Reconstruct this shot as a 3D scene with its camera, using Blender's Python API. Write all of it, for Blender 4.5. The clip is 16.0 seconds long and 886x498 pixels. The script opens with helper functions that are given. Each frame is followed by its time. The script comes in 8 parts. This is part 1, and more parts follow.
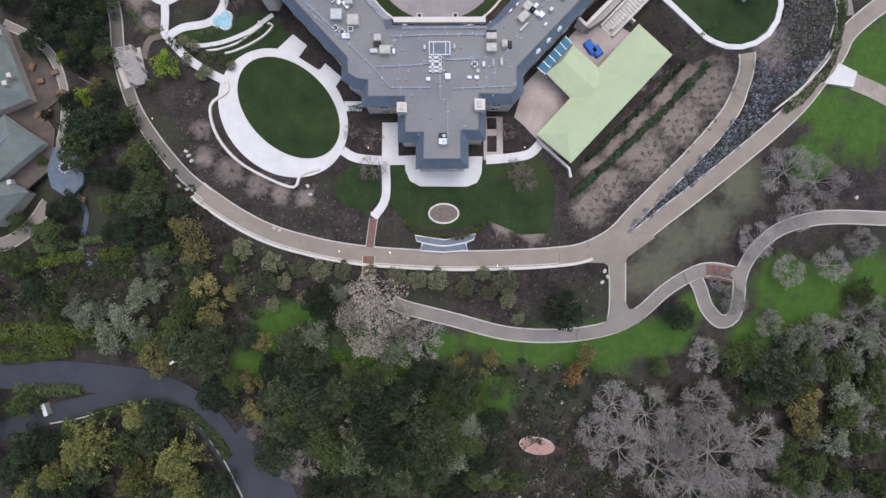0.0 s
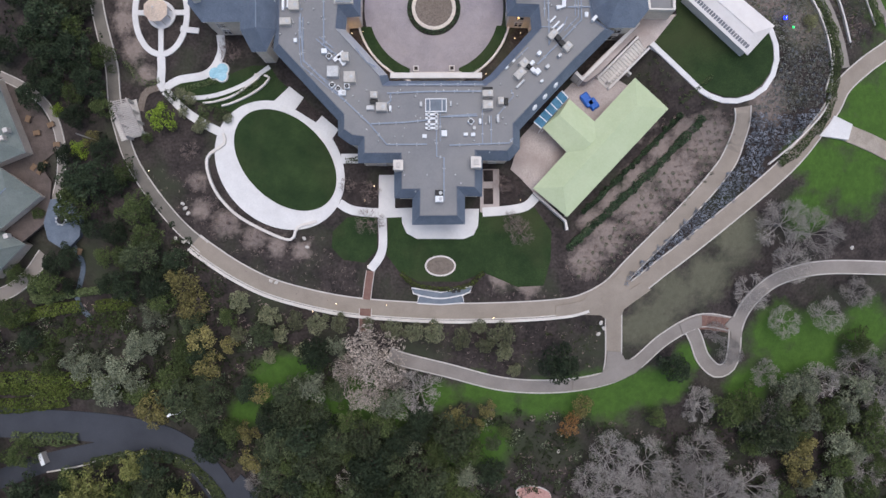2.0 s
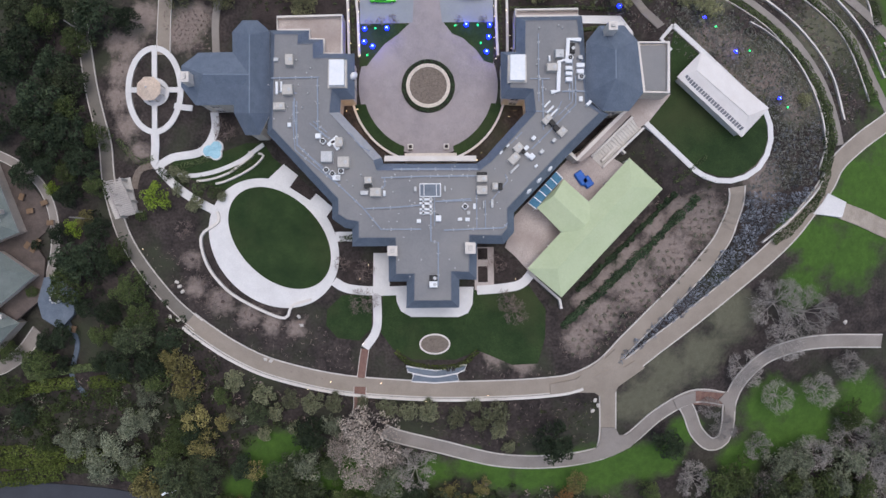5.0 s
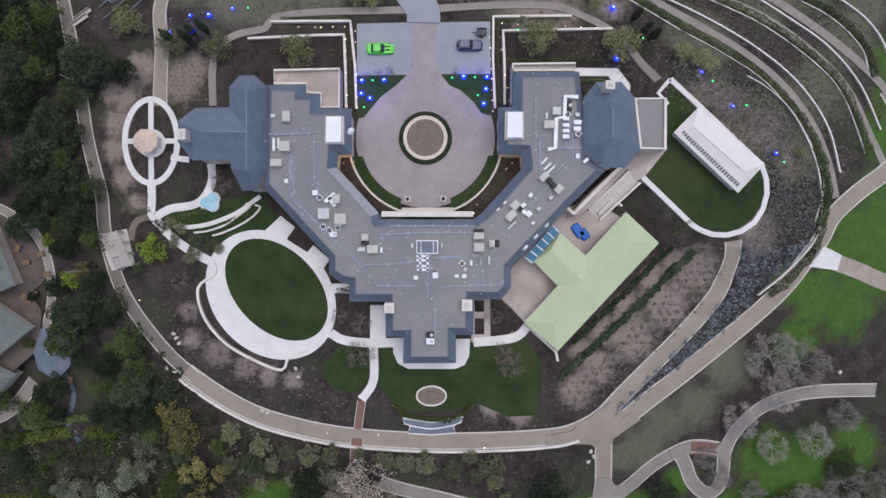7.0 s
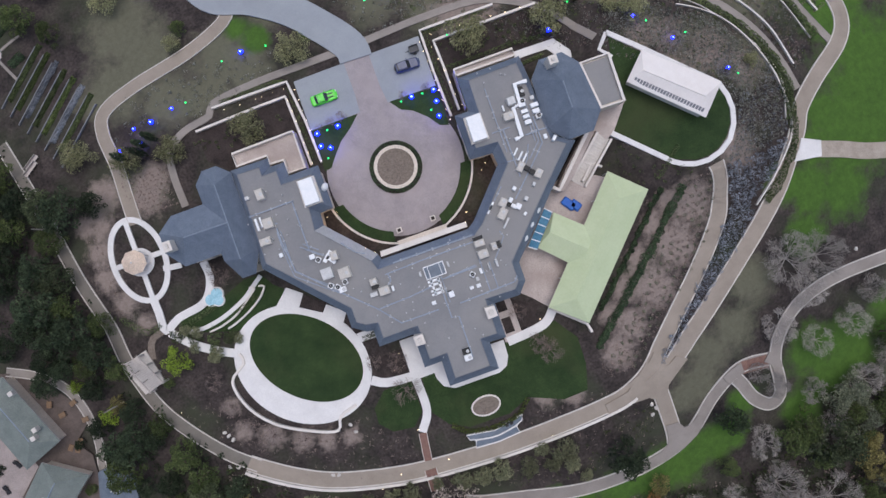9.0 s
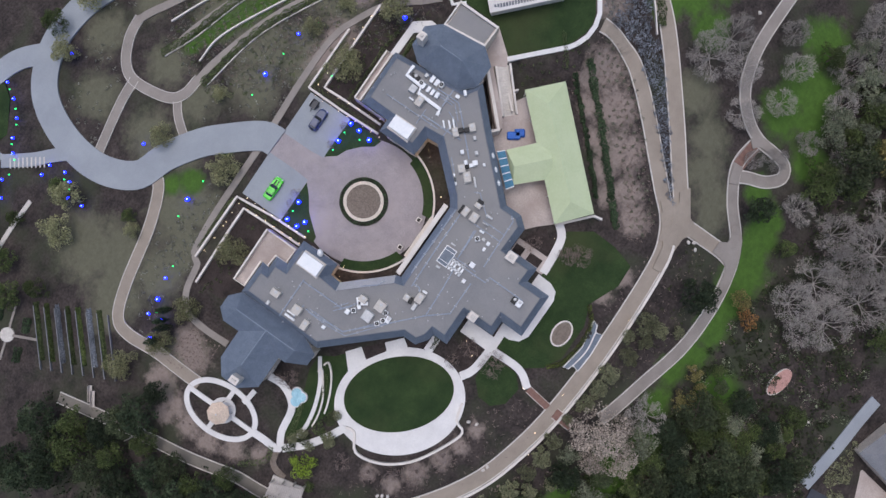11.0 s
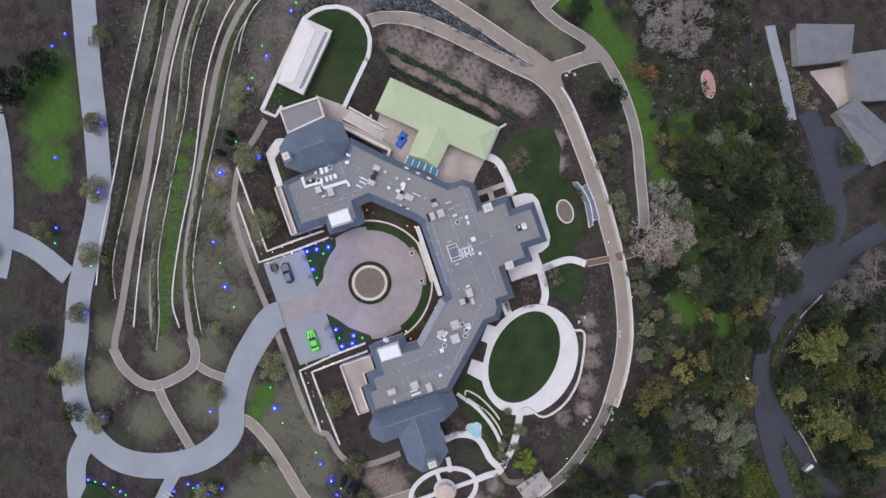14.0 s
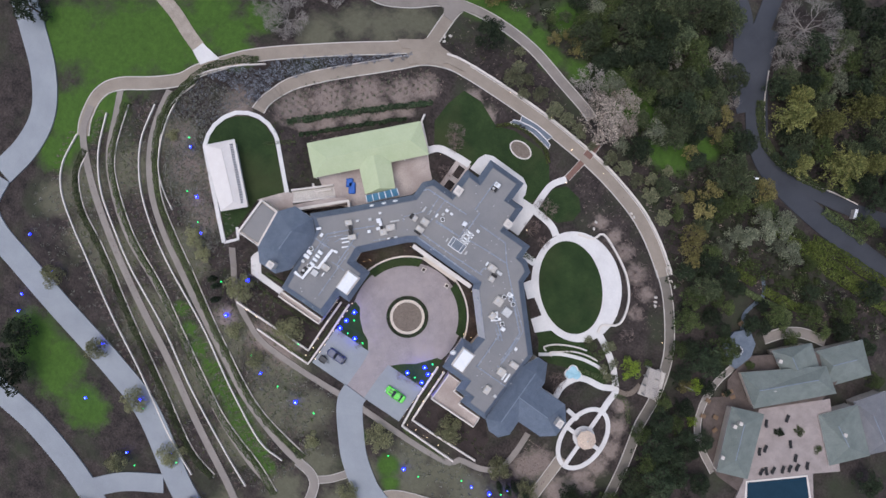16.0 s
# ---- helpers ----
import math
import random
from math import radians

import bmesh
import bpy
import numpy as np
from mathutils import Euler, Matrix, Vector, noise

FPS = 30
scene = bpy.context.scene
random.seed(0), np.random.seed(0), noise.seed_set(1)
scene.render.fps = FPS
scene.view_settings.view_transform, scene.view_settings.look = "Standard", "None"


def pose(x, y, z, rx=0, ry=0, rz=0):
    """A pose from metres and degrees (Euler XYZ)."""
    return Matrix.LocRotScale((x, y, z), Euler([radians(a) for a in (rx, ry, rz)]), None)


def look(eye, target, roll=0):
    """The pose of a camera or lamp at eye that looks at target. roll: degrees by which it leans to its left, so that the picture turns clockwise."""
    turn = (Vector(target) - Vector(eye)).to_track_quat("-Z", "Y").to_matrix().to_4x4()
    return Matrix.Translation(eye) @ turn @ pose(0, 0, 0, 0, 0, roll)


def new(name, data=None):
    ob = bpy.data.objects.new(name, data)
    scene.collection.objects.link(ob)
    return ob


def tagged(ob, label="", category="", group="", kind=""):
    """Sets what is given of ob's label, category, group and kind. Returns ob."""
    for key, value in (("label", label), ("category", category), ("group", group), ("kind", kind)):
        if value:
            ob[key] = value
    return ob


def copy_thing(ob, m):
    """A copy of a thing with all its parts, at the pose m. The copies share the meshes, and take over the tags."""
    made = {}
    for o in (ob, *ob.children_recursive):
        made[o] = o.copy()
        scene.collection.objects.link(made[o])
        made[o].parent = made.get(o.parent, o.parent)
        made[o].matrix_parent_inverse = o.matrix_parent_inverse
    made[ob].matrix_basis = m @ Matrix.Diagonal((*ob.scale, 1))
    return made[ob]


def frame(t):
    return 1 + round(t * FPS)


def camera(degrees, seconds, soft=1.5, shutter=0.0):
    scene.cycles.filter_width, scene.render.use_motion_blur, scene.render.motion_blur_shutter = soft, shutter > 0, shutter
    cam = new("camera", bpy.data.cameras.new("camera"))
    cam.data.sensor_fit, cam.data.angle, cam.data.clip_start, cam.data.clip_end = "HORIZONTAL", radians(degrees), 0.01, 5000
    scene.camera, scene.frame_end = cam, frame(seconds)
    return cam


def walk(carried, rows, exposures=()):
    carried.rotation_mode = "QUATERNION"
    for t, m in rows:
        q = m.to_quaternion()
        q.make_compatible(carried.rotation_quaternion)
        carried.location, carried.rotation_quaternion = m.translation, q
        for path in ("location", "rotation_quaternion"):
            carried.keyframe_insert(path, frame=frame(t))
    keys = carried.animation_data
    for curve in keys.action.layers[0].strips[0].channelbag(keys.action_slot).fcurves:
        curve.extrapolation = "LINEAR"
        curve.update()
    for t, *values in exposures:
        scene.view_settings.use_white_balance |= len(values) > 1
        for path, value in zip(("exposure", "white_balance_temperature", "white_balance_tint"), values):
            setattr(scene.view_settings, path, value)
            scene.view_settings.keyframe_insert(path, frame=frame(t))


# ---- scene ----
PATH = (
    (0, 1.34, -54.36, 122.00, 1.14, 0.25, -0.42),
    (0.5, 1.26, -52.01, 122.10, 1.11, 0.13, -0.43),
    (1, 1.35, -49.70, 122.15, 1.11, 0.11, -0.44),
    (1.5, 1.61, -47.36, 122.23, 1.08, 0.13, -0.41),
    (2, 1.67, -44.80, 122.40, 0.97, 0.09, -0.44),
    (2.5, 1.69, -42.02, 122.46, 0.75, 0.01, -0.43),
    (3, 1.69, -39.68, 122.43, 0.71, -0.06, -0.44),
    (3.5, 1.78, -37.39, 122.54, 0.72, -0.10, -0.42),
    (4, 1.89, -34.96, 122.53, 0.65, -0.13, -0.44),
    (4.5, 2.05, -32.58, 122.59, 0.61, -0.14, -0.45),
    (5, 2.28, -30.14, 122.66, 0.54, -0.13, -0.47),
    (5.5, 2.49, -27.68, 122.74, 0.46, -0.12, -0.48),
    (6, 2.46, -25.13, 122.80, 0.43, -0.20, -0.44),
    (6.5, 2.52, -22.72, 122.85, 0.29, -0.26, -0.42),
    (7, 2.31, -20.25, 122.88, 0.21, -0.41, -0.34),
    (7.5, 2.53, -17.98, 122.93, -0.05, -0.40, -0.36),
    (8, 2.30, -16.38, 122.95, -0.36, -0.55, -2.29),
    (8.5, 1.84, -15.17, 123.23, -0.60, -0.86, -11.05),
    (9, 1.22, -15.05, 124.11, -0.44, -1.12, -19.71),
    (9.5, 0.57, -15.59, 125.28, -0.16, -1.03, -28.49),
    (10, -0.13, -17.72, 127.42, 0.51, -0.43, -37.38),
    (10.5, -0.64, -20.21, 130.24, 1.25, 0.32, -46.34),
    (11, -0.74, -21.85, 133.44, 1.71, 0.86, -55.29),
    (11.5, -0.19, -21.43, 136.74, 1.55, 0.82, -64.20),
    (12, 0.09, -20.21, 140.05, 1.07, 0.58, -73.13),
    (12.5, 1.74, -17.69, 143.24, 0.39, -0.08, -81.93),
    (13, 1.34, -17.26, 147.31, 0.27, -0.39, -91.30),
    (13.5, 1.29, -16.48, 149.74, 0.35, -0.52, -100.17),
    (14, 1.95, -15.80, 152.27, 0.24, -0.68, -109.07),
    (14.5, 3.55, -15.23, 154.47, 0.05, -0.96, -117.92),
    (15, 4.07, -14.95, 155.89, 0.02, -1.09, -126.74),
    (15.5, 4.65, -14.41, 156.40, 0.20, -1.25, -135.63),
    (16, 4.45, -14.70, 156.74, 0.35, -1.15, -144.83),
)
cam = camera(65.0, 16.0)
walk(cam, [(t, pose(x, y, z, 0, 0, yaw) @ pose(0, 0, 0, tilt) @ pose(0, 0, 0, 0, lean)) for t, x, y, z, tilt, lean, yaw in PATH], [(0, 0.38, 6390, 12), (2.5, 0.27, 6390, 12), (4, 0.22, 6390, 12), (7, 0.16, 6390, 12), (12, 0.15, 6380, 13), (14.5, 0.18, 6380, 13), (16, 0.22, 6380, 13)])

# ---- world and light: an overcast dusk ----
world = bpy.data.worlds.new("sky")
scene.world = world
world.use_nodes = True
sky = world.node_tree.nodes.new("ShaderNodeTexSky")
sky.sky_type, sky.sun_disc = "NISHITA", False
sky.sun_elevation, sky.sun_rotation = radians(78), radians(25)
sky.air_density, sky.dust_density = 1.0, 3.0
world.node_tree.nodes["Background"].inputs[1].default_value = 0.12
world.node_tree.links.new(sky.outputs[0], world.node_tree.nodes["Background"].inputs[0])
sun = new("sun", bpy.data.lights.new("sun", "SUN"))
sun.data.energy, sun.data.angle, sun.data.color = 1.25, radians(50), (0.97, 0.98, 1.0)
sun.matrix_world = look((4, 9, 60), (0, 0, 0))


# ---- materials ----
def mat(name, a, b, scale=0.5, rough=0.85, bump=0.3, fine=6.0, metal=0.0, c=None, coords="Object", amp=0.16, island=0.0, obj=0.0, spec=0.3):
    """A surface with two scales of variation between colours a and b, stains towards c, and fine relief."""
    m = bpy.data.materials.new(name)
    m.use_nodes = True
    nt = m.node_tree
    n, l = nt.nodes, nt.links
    p = n["Principled BSDF"]
    p.inputs["Roughness"].default_value, p.inputs["Metallic"].default_value = rough, metal
    p.inputs["Specular IOR Level"].default_value = spec
    tc = n.new("ShaderNodeTexCoord")
    n1, n2 = n.new("ShaderNodeTexNoise"), n.new("ShaderNodeTexNoise")
    n1.inputs["Scale"].default_value, n1.inputs["Detail"].default_value, n1.inputs["Roughness"].default_value = scale, 6, 0.65
    n2.inputs["Scale"].default_value, n2.inputs["Detail"].default_value = fine, 4
    l.new(tc.outputs[coords], n1.inputs["Vector"])
    l.new(tc.outputs[coords], n2.inputs["Vector"])
    r = n.new("ShaderNodeMapRange")
    r.inputs[1].default_value, r.inputs[2].default_value = 0.32, 0.68
    l.new(n1.outputs["Fac"], r.inputs[0])
    mix = n.new("ShaderNodeMix")
    mix.data_type = "RGBA"
    mix.inputs[6].default_value, mix.inputs[7].default_value = (*a, 1), (*b, 1)
    l.new(r.outputs[0], mix.inputs[0])
    out = mix.outputs[2]
    r2 = n.new("ShaderNodeMapRange")
    r2.inputs[1].default_value, r2.inputs[2].default_value, r2.inputs[3].default_value, r2.inputs[4].default_value = 0.3, 0.7, 1 - amp, 1 + amp
    l.new(n2.outputs["Fac"], r2.inputs[0])
    hs = n.new("ShaderNodeHueSaturation")
    l.new(out, hs.inputs["Color"])
    val = r2.outputs[0]
    for amount, node, socket in ((island, "ShaderNodeNewGeometry", "Random Per Island"), (obj, "ShaderNodeObjectInfo", "Random")):
        if amount:
            g = n.new(node)
            q = n.new("ShaderNodeMapRange")
            q.inputs[3].default_value, q.inputs[4].default_value = 1 - amount, 1 + amount
            l.new(g.outputs[socket], q.inputs[0])
            k = n.new("ShaderNodeMath")
            k.operation = "MULTIPLY"
            l.new(val, k.inputs[0])
            l.new(q.outputs[0], k.inputs[1])
            val = k.outputs[0]
    l.new(val, hs.inputs["Value"])
    out = hs.outputs[0]
    if c:
        n3 = n.new("ShaderNodeTexNoise")
        n3.inputs["Scale"].default_value, n3.inputs["Detail"].default_value = scale * 0.31, 5
        l.new(tc.outputs[coords], n3.inputs["Vector"])
        r3 = n.new("ShaderNodeMapRange")
        r3.inputs[1].default_value, r3.inputs[2].default_value = 0.5, 0.72
        l.new(n3.outputs["Fac"], r3.inputs[0])
        m3 = n.new("ShaderNodeMix")
        m3.data_type = "RGBA"
        l.new(r3.outputs[0], m3.inputs[0])
        l.new(out, m3.inputs[6])
        m3.inputs[7].default_value = (*c, 1)
        out = m3.outputs[2]
    l.new(out, p.inputs["Base Color"])
    if bump:
        bn = n.new("ShaderNodeBump")
        bn.inputs["Strength"].default_value, bn.inputs["Distance"].default_value = bump, 0.1
        l.new(n2.outputs["Fac"], bn.inputs["Height"])
        l.new(bn.outputs[0], p.inputs["Normal"])
    return m


def glow(name, colour, strength):
    m = bpy.data.materials.new(name)
    m.use_nodes = True
    p = m.node_tree.nodes["Principled BSDF"]
    p.inputs["Base Color"].default_value = (*colour, 1)
    p.inputs["Emission Color"].default_value = (*colour, 1)
    p.inputs["Emission Strength"].default_value = strength
    return m


concrete = mat("tan concrete", (0.26, 0.22, 0.18), (0.33, 0.28, 0.23), 0.25, 0.9, 0.2, 8, amp=0.08)
lower_concrete = mat("grey brown concrete", (0.235, 0.208, 0.185), (0.3, 0.266, 0.238), 0.25, 0.9, 0.2, 8, amp=0.08)
path_dark = mat("dull olive concrete", (0.15, 0.135, 0.115), (0.2, 0.18, 0.155), 0.25, 0.9, 0.2, 8, amp=0.08)
kerb_stone = mat("pale kerb", (0.5, 0.46, 0.42), (0.62, 0.58, 0.53), 0.6, 0.85, 0.2)
white_paving = mat("white paving", (0.62, 0.6, 0.585), (0.73, 0.71, 0.69), 0.3, 0.8, 0.15, 5, amp=0.05)
wall_white = mat("white wall plaster", (0.62, 0.57, 0.52), (0.72, 0.67, 0.62), 0.4, 0.85, 0.2, amp=0.06)
drive_grey = mat("blue grey drive concrete", (0.26, 0.28, 0.305), (0.315, 0.337, 0.36), 0.15, 0.85, 0.15, amp=0.06)
court_paving = mat("mauve cobble paving", (0.27, 0.24, 0.245), (0.35, 0.31, 0.315), 0.35, 0.85, 0.35, 9, c=(0.38, 0.33, 0.33))
asphalt = mat("asphalt", (0.045, 0.049, 0.06), (0.062, 0.067, 0.08), 0.12, 0.85, 0.2, amp=0.08)
slate = mat("blue grey slate", (0.12, 0.148, 0.195), (0.16, 0.193, 0.245), 0.6, 0.6, 0.4, 7, obj=0.08)
roof_deck = mat("grey roof membrane", (0.2, 0.2, 0.205), (0.245, 0.24, 0.24), 0.2, 0.85, 0.15, 5, c=(0.27, 0.26, 0.25), amp=0.06)
stone_wall = mat("cream limestone wall", (0.58, 0.51, 0.43), (0.68, 0.6, 0.51), 0.7, 0.85, 0.25)
glass = mat("dark window glass", (0.02, 0.025, 0.035), (0.03, 0.035, 0.045), 0.5, 0.08, 0, spec=0.6)
metal_grey = mat("pale plant metal", (0.42, 0.43, 0.44), (0.5, 0.5, 0.5), 1.0, 0.5, 0.1, metal=0.2)
metal_white = mat("white duct metal", (0.7, 0.72, 0.74), (0.8, 0.8, 0.8), 1.0, 0.45, 0.1, amp=0.03)
beige_metal = mat("beige equipment", (0.45, 0.42, 0.38), (0.52, 0.49, 0.45), 1.0, 0.5, 0.1)
black_metal = mat("black grille", (0.01, 0.01, 0.011), (0.02, 0.02, 0.022), 2.0, 0.5, 0.2)
pipe_blue = mat("blue grey pipe", (0.21, 0.25, 0.31), (0.27, 0.31, 0.37), 1.0, 0.45, 0.1)
lawn_dark = mat("mown dark lawn", (0.016, 0.033, 0.01), (0.033, 0.058, 0.018), 0.22, 0.95, 0.5, 7, c=(0.046, 0.056, 0.022), amp=0.34)
tent_green = mat("pale green tent fabric", (0.44, 0.51, 0.31), (0.5, 0.565, 0.365), 0.2, 0.7, 0.1, 3, amp=0.03)
white_roof = mat("white roof membrane", (0.68, 0.63, 0.6), (0.76, 0.72, 0.69), 0.3, 0.6, 0.1, amp=0.03)
patio_stone = mat("pink beige patio stone", (0.41, 0.35, 0.32), (0.51, 0.44, 0.405), 0.3, 0.8, 0.25, c=(0.3, 0.24, 0.21))
brick_red = mat("red brown brick", (0.16, 0.09, 0.075), (0.24, 0.14, 0.11), 1.2, 0.9, 0.4)
gravel = mat("brown gravel planting", (0.14, 0.11, 0.09), (0.24, 0.2, 0.165), 3.0, 0.95, 0.7, 12)
mulch = mat("dark bark mulch", (0.022, 0.017, 0.016), (0.058, 0.044, 0.04), 0.5, 0.95, 0.6, 5, amp=0.35)
water_blue = mat("pale blue pool water", (0.2, 0.42, 0.52), (0.35, 0.58, 0.66), 0.8, 0.1, 0.1)
water_dark = mat("dark teal pool water", (0.008, 0.03, 0.05), (0.012, 0.04, 0.065), 0.3, 0.05, 0.05)
pool_slate = mat("blue slate basin", (0.09, 0.115, 0.15), (0.15, 0.18, 0.22), 0.6, 0.4, 0.2)
roof_green = mat("weathered green roof", (0.15, 0.175, 0.16), (0.21, 0.235, 0.215), 0.4, 0.7, 0.3)
roof_grey = mat("weathered grey roof", (0.16, 0.165, 0.18), (0.21, 0.21, 0.22), 0.4, 0.7, 0.3)
brown_wood = mat("brown timber", (0.16, 0.1, 0.06), (0.24, 0.16, 0.1), 1.5, 0.8, 0.3)
pale_wood = mat("bleached timber", (0.42, 0.37, 0.34), (0.52, 0.47, 0.43), 1.5, 0.85, 0.3)
bark = mat("grey brown bark", (0.09, 0.07, 0.055), (0.15, 0.12, 0.1), 2.0, 0.95, 0.5)
bark_pale = mat("pale sycamore bark", (0.23, 0.205, 0.188), (0.42, 0.385, 0.35), 1.2, 0.9, 0.3, obj=0.25)


# ---- helpers ----
def terrain(x, y):
    """The ground's height: a level hilltop that falls away to all sides, steeply to the south-east."""
    dx, dy = x - 4.0, y + 14.0
    rx = 64.0 if dx > 0 else 66.0
    ry = 40.0 if dy < 0 else 36.0
    r = math.sqrt((dx / rx) ** 2 + (dy / ry) ** 2) + 1e-9
    d = max(0.0, (1 - 1 / r) * math.sqrt(dx * dx + dy * dy))
    a = math.atan2(dy / ry, dx / rx)
    north, south, east = max(0.0, math.sin(a)), max(0.0, -math.sin(a)), max(0.0, math.cos(a))
    slope = 0.03 + 0.2 * north + 0.3 * south + 0.16 * east * (1 + south)
    fall = slope * (d * d / (d + 6.0))
    fall = 20.0 * (1 - math.exp(-fall / 20.0))
    e = math.hypot((x - 50) / 12.0, (y + 3) / 17.0)
    rise = 3.0 * max(0.0, min(1.0, 4.0 - 3.0 * e))
    return rise * (1 if fall < 0.01 else math.exp(-fall)) - fall


def mesh(name, verts, faces, material, parent=None, smooth=False, label=""):
    me = bpy.data.meshes.new(name)
    me.from_pydata(verts, [], faces)
    me.materials.append(material)
    if smooth:
        me.polygons.foreach_set("use_smooth", [True] * len(me.polygons))
    ob = new(name, me)
    ob.parent = parent
    return tagged(ob, label)


def part(name, bm, material, parent=None, label=""):
    bmesh.ops.recalc_face_normals(bm, faces=bm.faces)
    me = bpy.data.meshes.new(name)
    bm.to_mesh(me)
    bm.free()
    me.materials.append(material)
    ob = new(name, me)
    ob.parent = parent
    return tagged(ob, label)


def thing(name, label, category, x=0.0, y=0.0, z=0.0, turn=0.0, group="", kind=""):
    ob = new(name)
    ob.empty_display_size = 0.3
    ob.matrix_basis = pose(x, y, z, 0, 0, turn)
    return tagged(ob, label, category, group, kind)


def area(pts):
    return 0.5 * sum(pts[i - 1][0] * pts[i][1] - pts[i][0] * pts[i - 1][1] for i in range(len(pts)))


def ccw(pts):
    pts = [tuple(p[:2]) for p in pts]
    return pts if area(pts) > 0 else pts[::-1]


def inset(pts, d):
    """A polygon (counter-clockwise) moved inwards by d, with mitred corners."""
    out, n = [], len(pts)
    for i in range(n):
        a, b, c = Vector(pts[i - 1]), Vector(pts[i]), Vector(pts[(i + 1) % n])
        u, v = (b - a).normalized(), (c - b).normalized()
        nu, nv = Vector((-u.y, u.x)), Vector((-v.y, v.x))
        k = 1 + nu.dot(nv)
        m = (nu + nv) / max(k, 0.35)
        out.append(tuple(b + m * d))
    return out


def prism(name, pts, z0, z1, material, parent=None, label="", bevel=0.0):
    bm = bmesh.new()
    pts = ccw(pts)
    top = [bm.verts.new((x, y, z1)) for x, y in pts]
    low = [bm.verts.new((x, y, z0)) for x, y in pts]
    bm.faces.new(top)
    bm.faces.new(low[::-1])
    n = len(pts)
    for i in range(n):
        j = (i + 1) % n
        bm.faces.new((low[i], low[j], top[j], top[i]))
    if bevel:
        bmesh.ops.bevel(bm, geom=[e for e in bm.edges], offset=bevel, segments=1, affect="EDGES")
    return part(name, bm, material, parent, label)


def box(name, c, size, material, parent=None, turn=0.0, label="", bevel=0.02):
    bm = bmesh.new()
    bmesh.ops.create_cube(bm, size=1, matrix=Matrix.LocRotScale(c, Euler((0, 0, radians(turn))), size))
    if bevel:
        bmesh.ops.bevel(bm, geom=bm.edges[:], offset=min(bevel, min(size) * 0.3), segments=1, affect="EDGES")
    return part(name, bm, material, parent, label)


def smooth(pts, step=1.0, closed=False):
    """A Catmull-Rom line through the points, at even steps."""
    p = [Vector(q[:2]) for q in pts]
    p = [p[-1]] + p + [p[0], p[1]] if closed else [2 * p[0] - p[1]] + p + [2 * p[-1] - p[-2]]
    out = []
    for i in range(1, len(p) - 2):
        n = max(1, round((p[i + 1] - p[i]).length / step))
        for k in range(n):
            u = k / n
            out.append(0.5 * (2 * p[i] + (p[i + 1] - p[i - 1]) * u + (2 * p[i - 1] - 5 * p[i] + 4 * p[i + 1] - p[i + 2]) * u * u
                              + (3 * p[i] - p[i - 1] - 3 * p[i + 1] + p[i + 2]) * u ** 3))
    if not closed:
        out.append(p[-2])
    return out


def normals(line, closed=False):
    out, n = [], len(line)
    for i in range(n):
        a = line[i - 1] if (i or closed) else line[i]
        b = line[(i + 1) % n] if (i < n - 1 or closed) else line[i]
        t = (b - a).normalized() if (b - a).length > 1e-6 else Vector((1, 0))
        out.append(Vector((-t.y, t.x)))
    return out


def strip(name, line, lo, hi, z0, z1, material, parent=None, closed=False, drape=True, label="", flat=None):
    """A band beside a line, from offset lo to hi, from z0 to z1 above the ground."""
    nn = normals(line, closed)
    v, f = [], []
    for p, q in zip(line, nn):
        g = terrain(p.x, p.y) if drape else 0.0
        for o, z in ((lo, z0), (lo, z1), (hi, z1), (hi, z0)):
            w = p + q * o
            h = terrain(w.x, w.y) if (drape and flat is None) else g
            v.append((w.x, w.y, h + z))
    n = len(line)
    for i in range(n if closed else n - 1):
        a, b = 4 * i, 4 * ((i + 1) % n)
        for k in range(3):
            f.append((a + k, b + k, b + k + 1, a + k + 1))
    if not closed:
        f += [(0, 1, 2, 3), (4 * n - 1, 4 * n - 2, 4 * n - 3, 4 * n - 4)]
    return mesh(name, v, f, material, parent, label=label)


LAYER = [0]
NARROW = []
ROADS = []


def path(pts, width, material, label, kerb=0.22, kerb_mat=None, closed=False, lift=0.1, name="path", sides=(1, -1), step=1.0):
    LAYER[0] += 1
    lift += 0.006 * (LAYER[0] % 23)
    line = smooth(pts, step, closed)
    if width < 2.0:
        NARROW.append(line)
    if material is asphalt:
        ROADS.extend(line)
    ob = strip(name, line, -width / 2, width / 2, -0.3, lift, material, None, closed)
    tagged(ob, label, "path", kind="structure")
    for s in sides:
        if kerb:
            a, b = sorted((s * width / 2, s * (width / 2 + kerb)))
            strip("kerb", line, a, b, -0.3, lift + 0.06, kerb_mat or kerb_stone, ob, closed, label="pale raised kerb")
    return ob


def wall_line(pts, width, h, material, label, closed=False, curved=True, name="garden_wall", z=None, step=1.0, parent=None):
    line = smooth(pts, step, closed) if curved else [Vector(p[:2]) for p in pts]
    if not curved:
        fine = []
        for a, b in zip(line, line[1:] + ([line[0]] if closed else [])):
            n = max(1, round((b - a).length / 1.5))
            fine += [a.lerp(b, k / n) for k in range(n)]
        line = fine + ([] if closed else [line[-1]])
    if z is not None:
        ob = strip(name, line, -width / 2, width / 2, z - 0.3, z + h, material, parent, closed, drape=False)
    else:
        ob = strip(name, line, -width / 2, width / 2, -0.4, h, material, parent, closed)
    return tagged(ob, label, "wall", kind="structure") if parent is None else ob


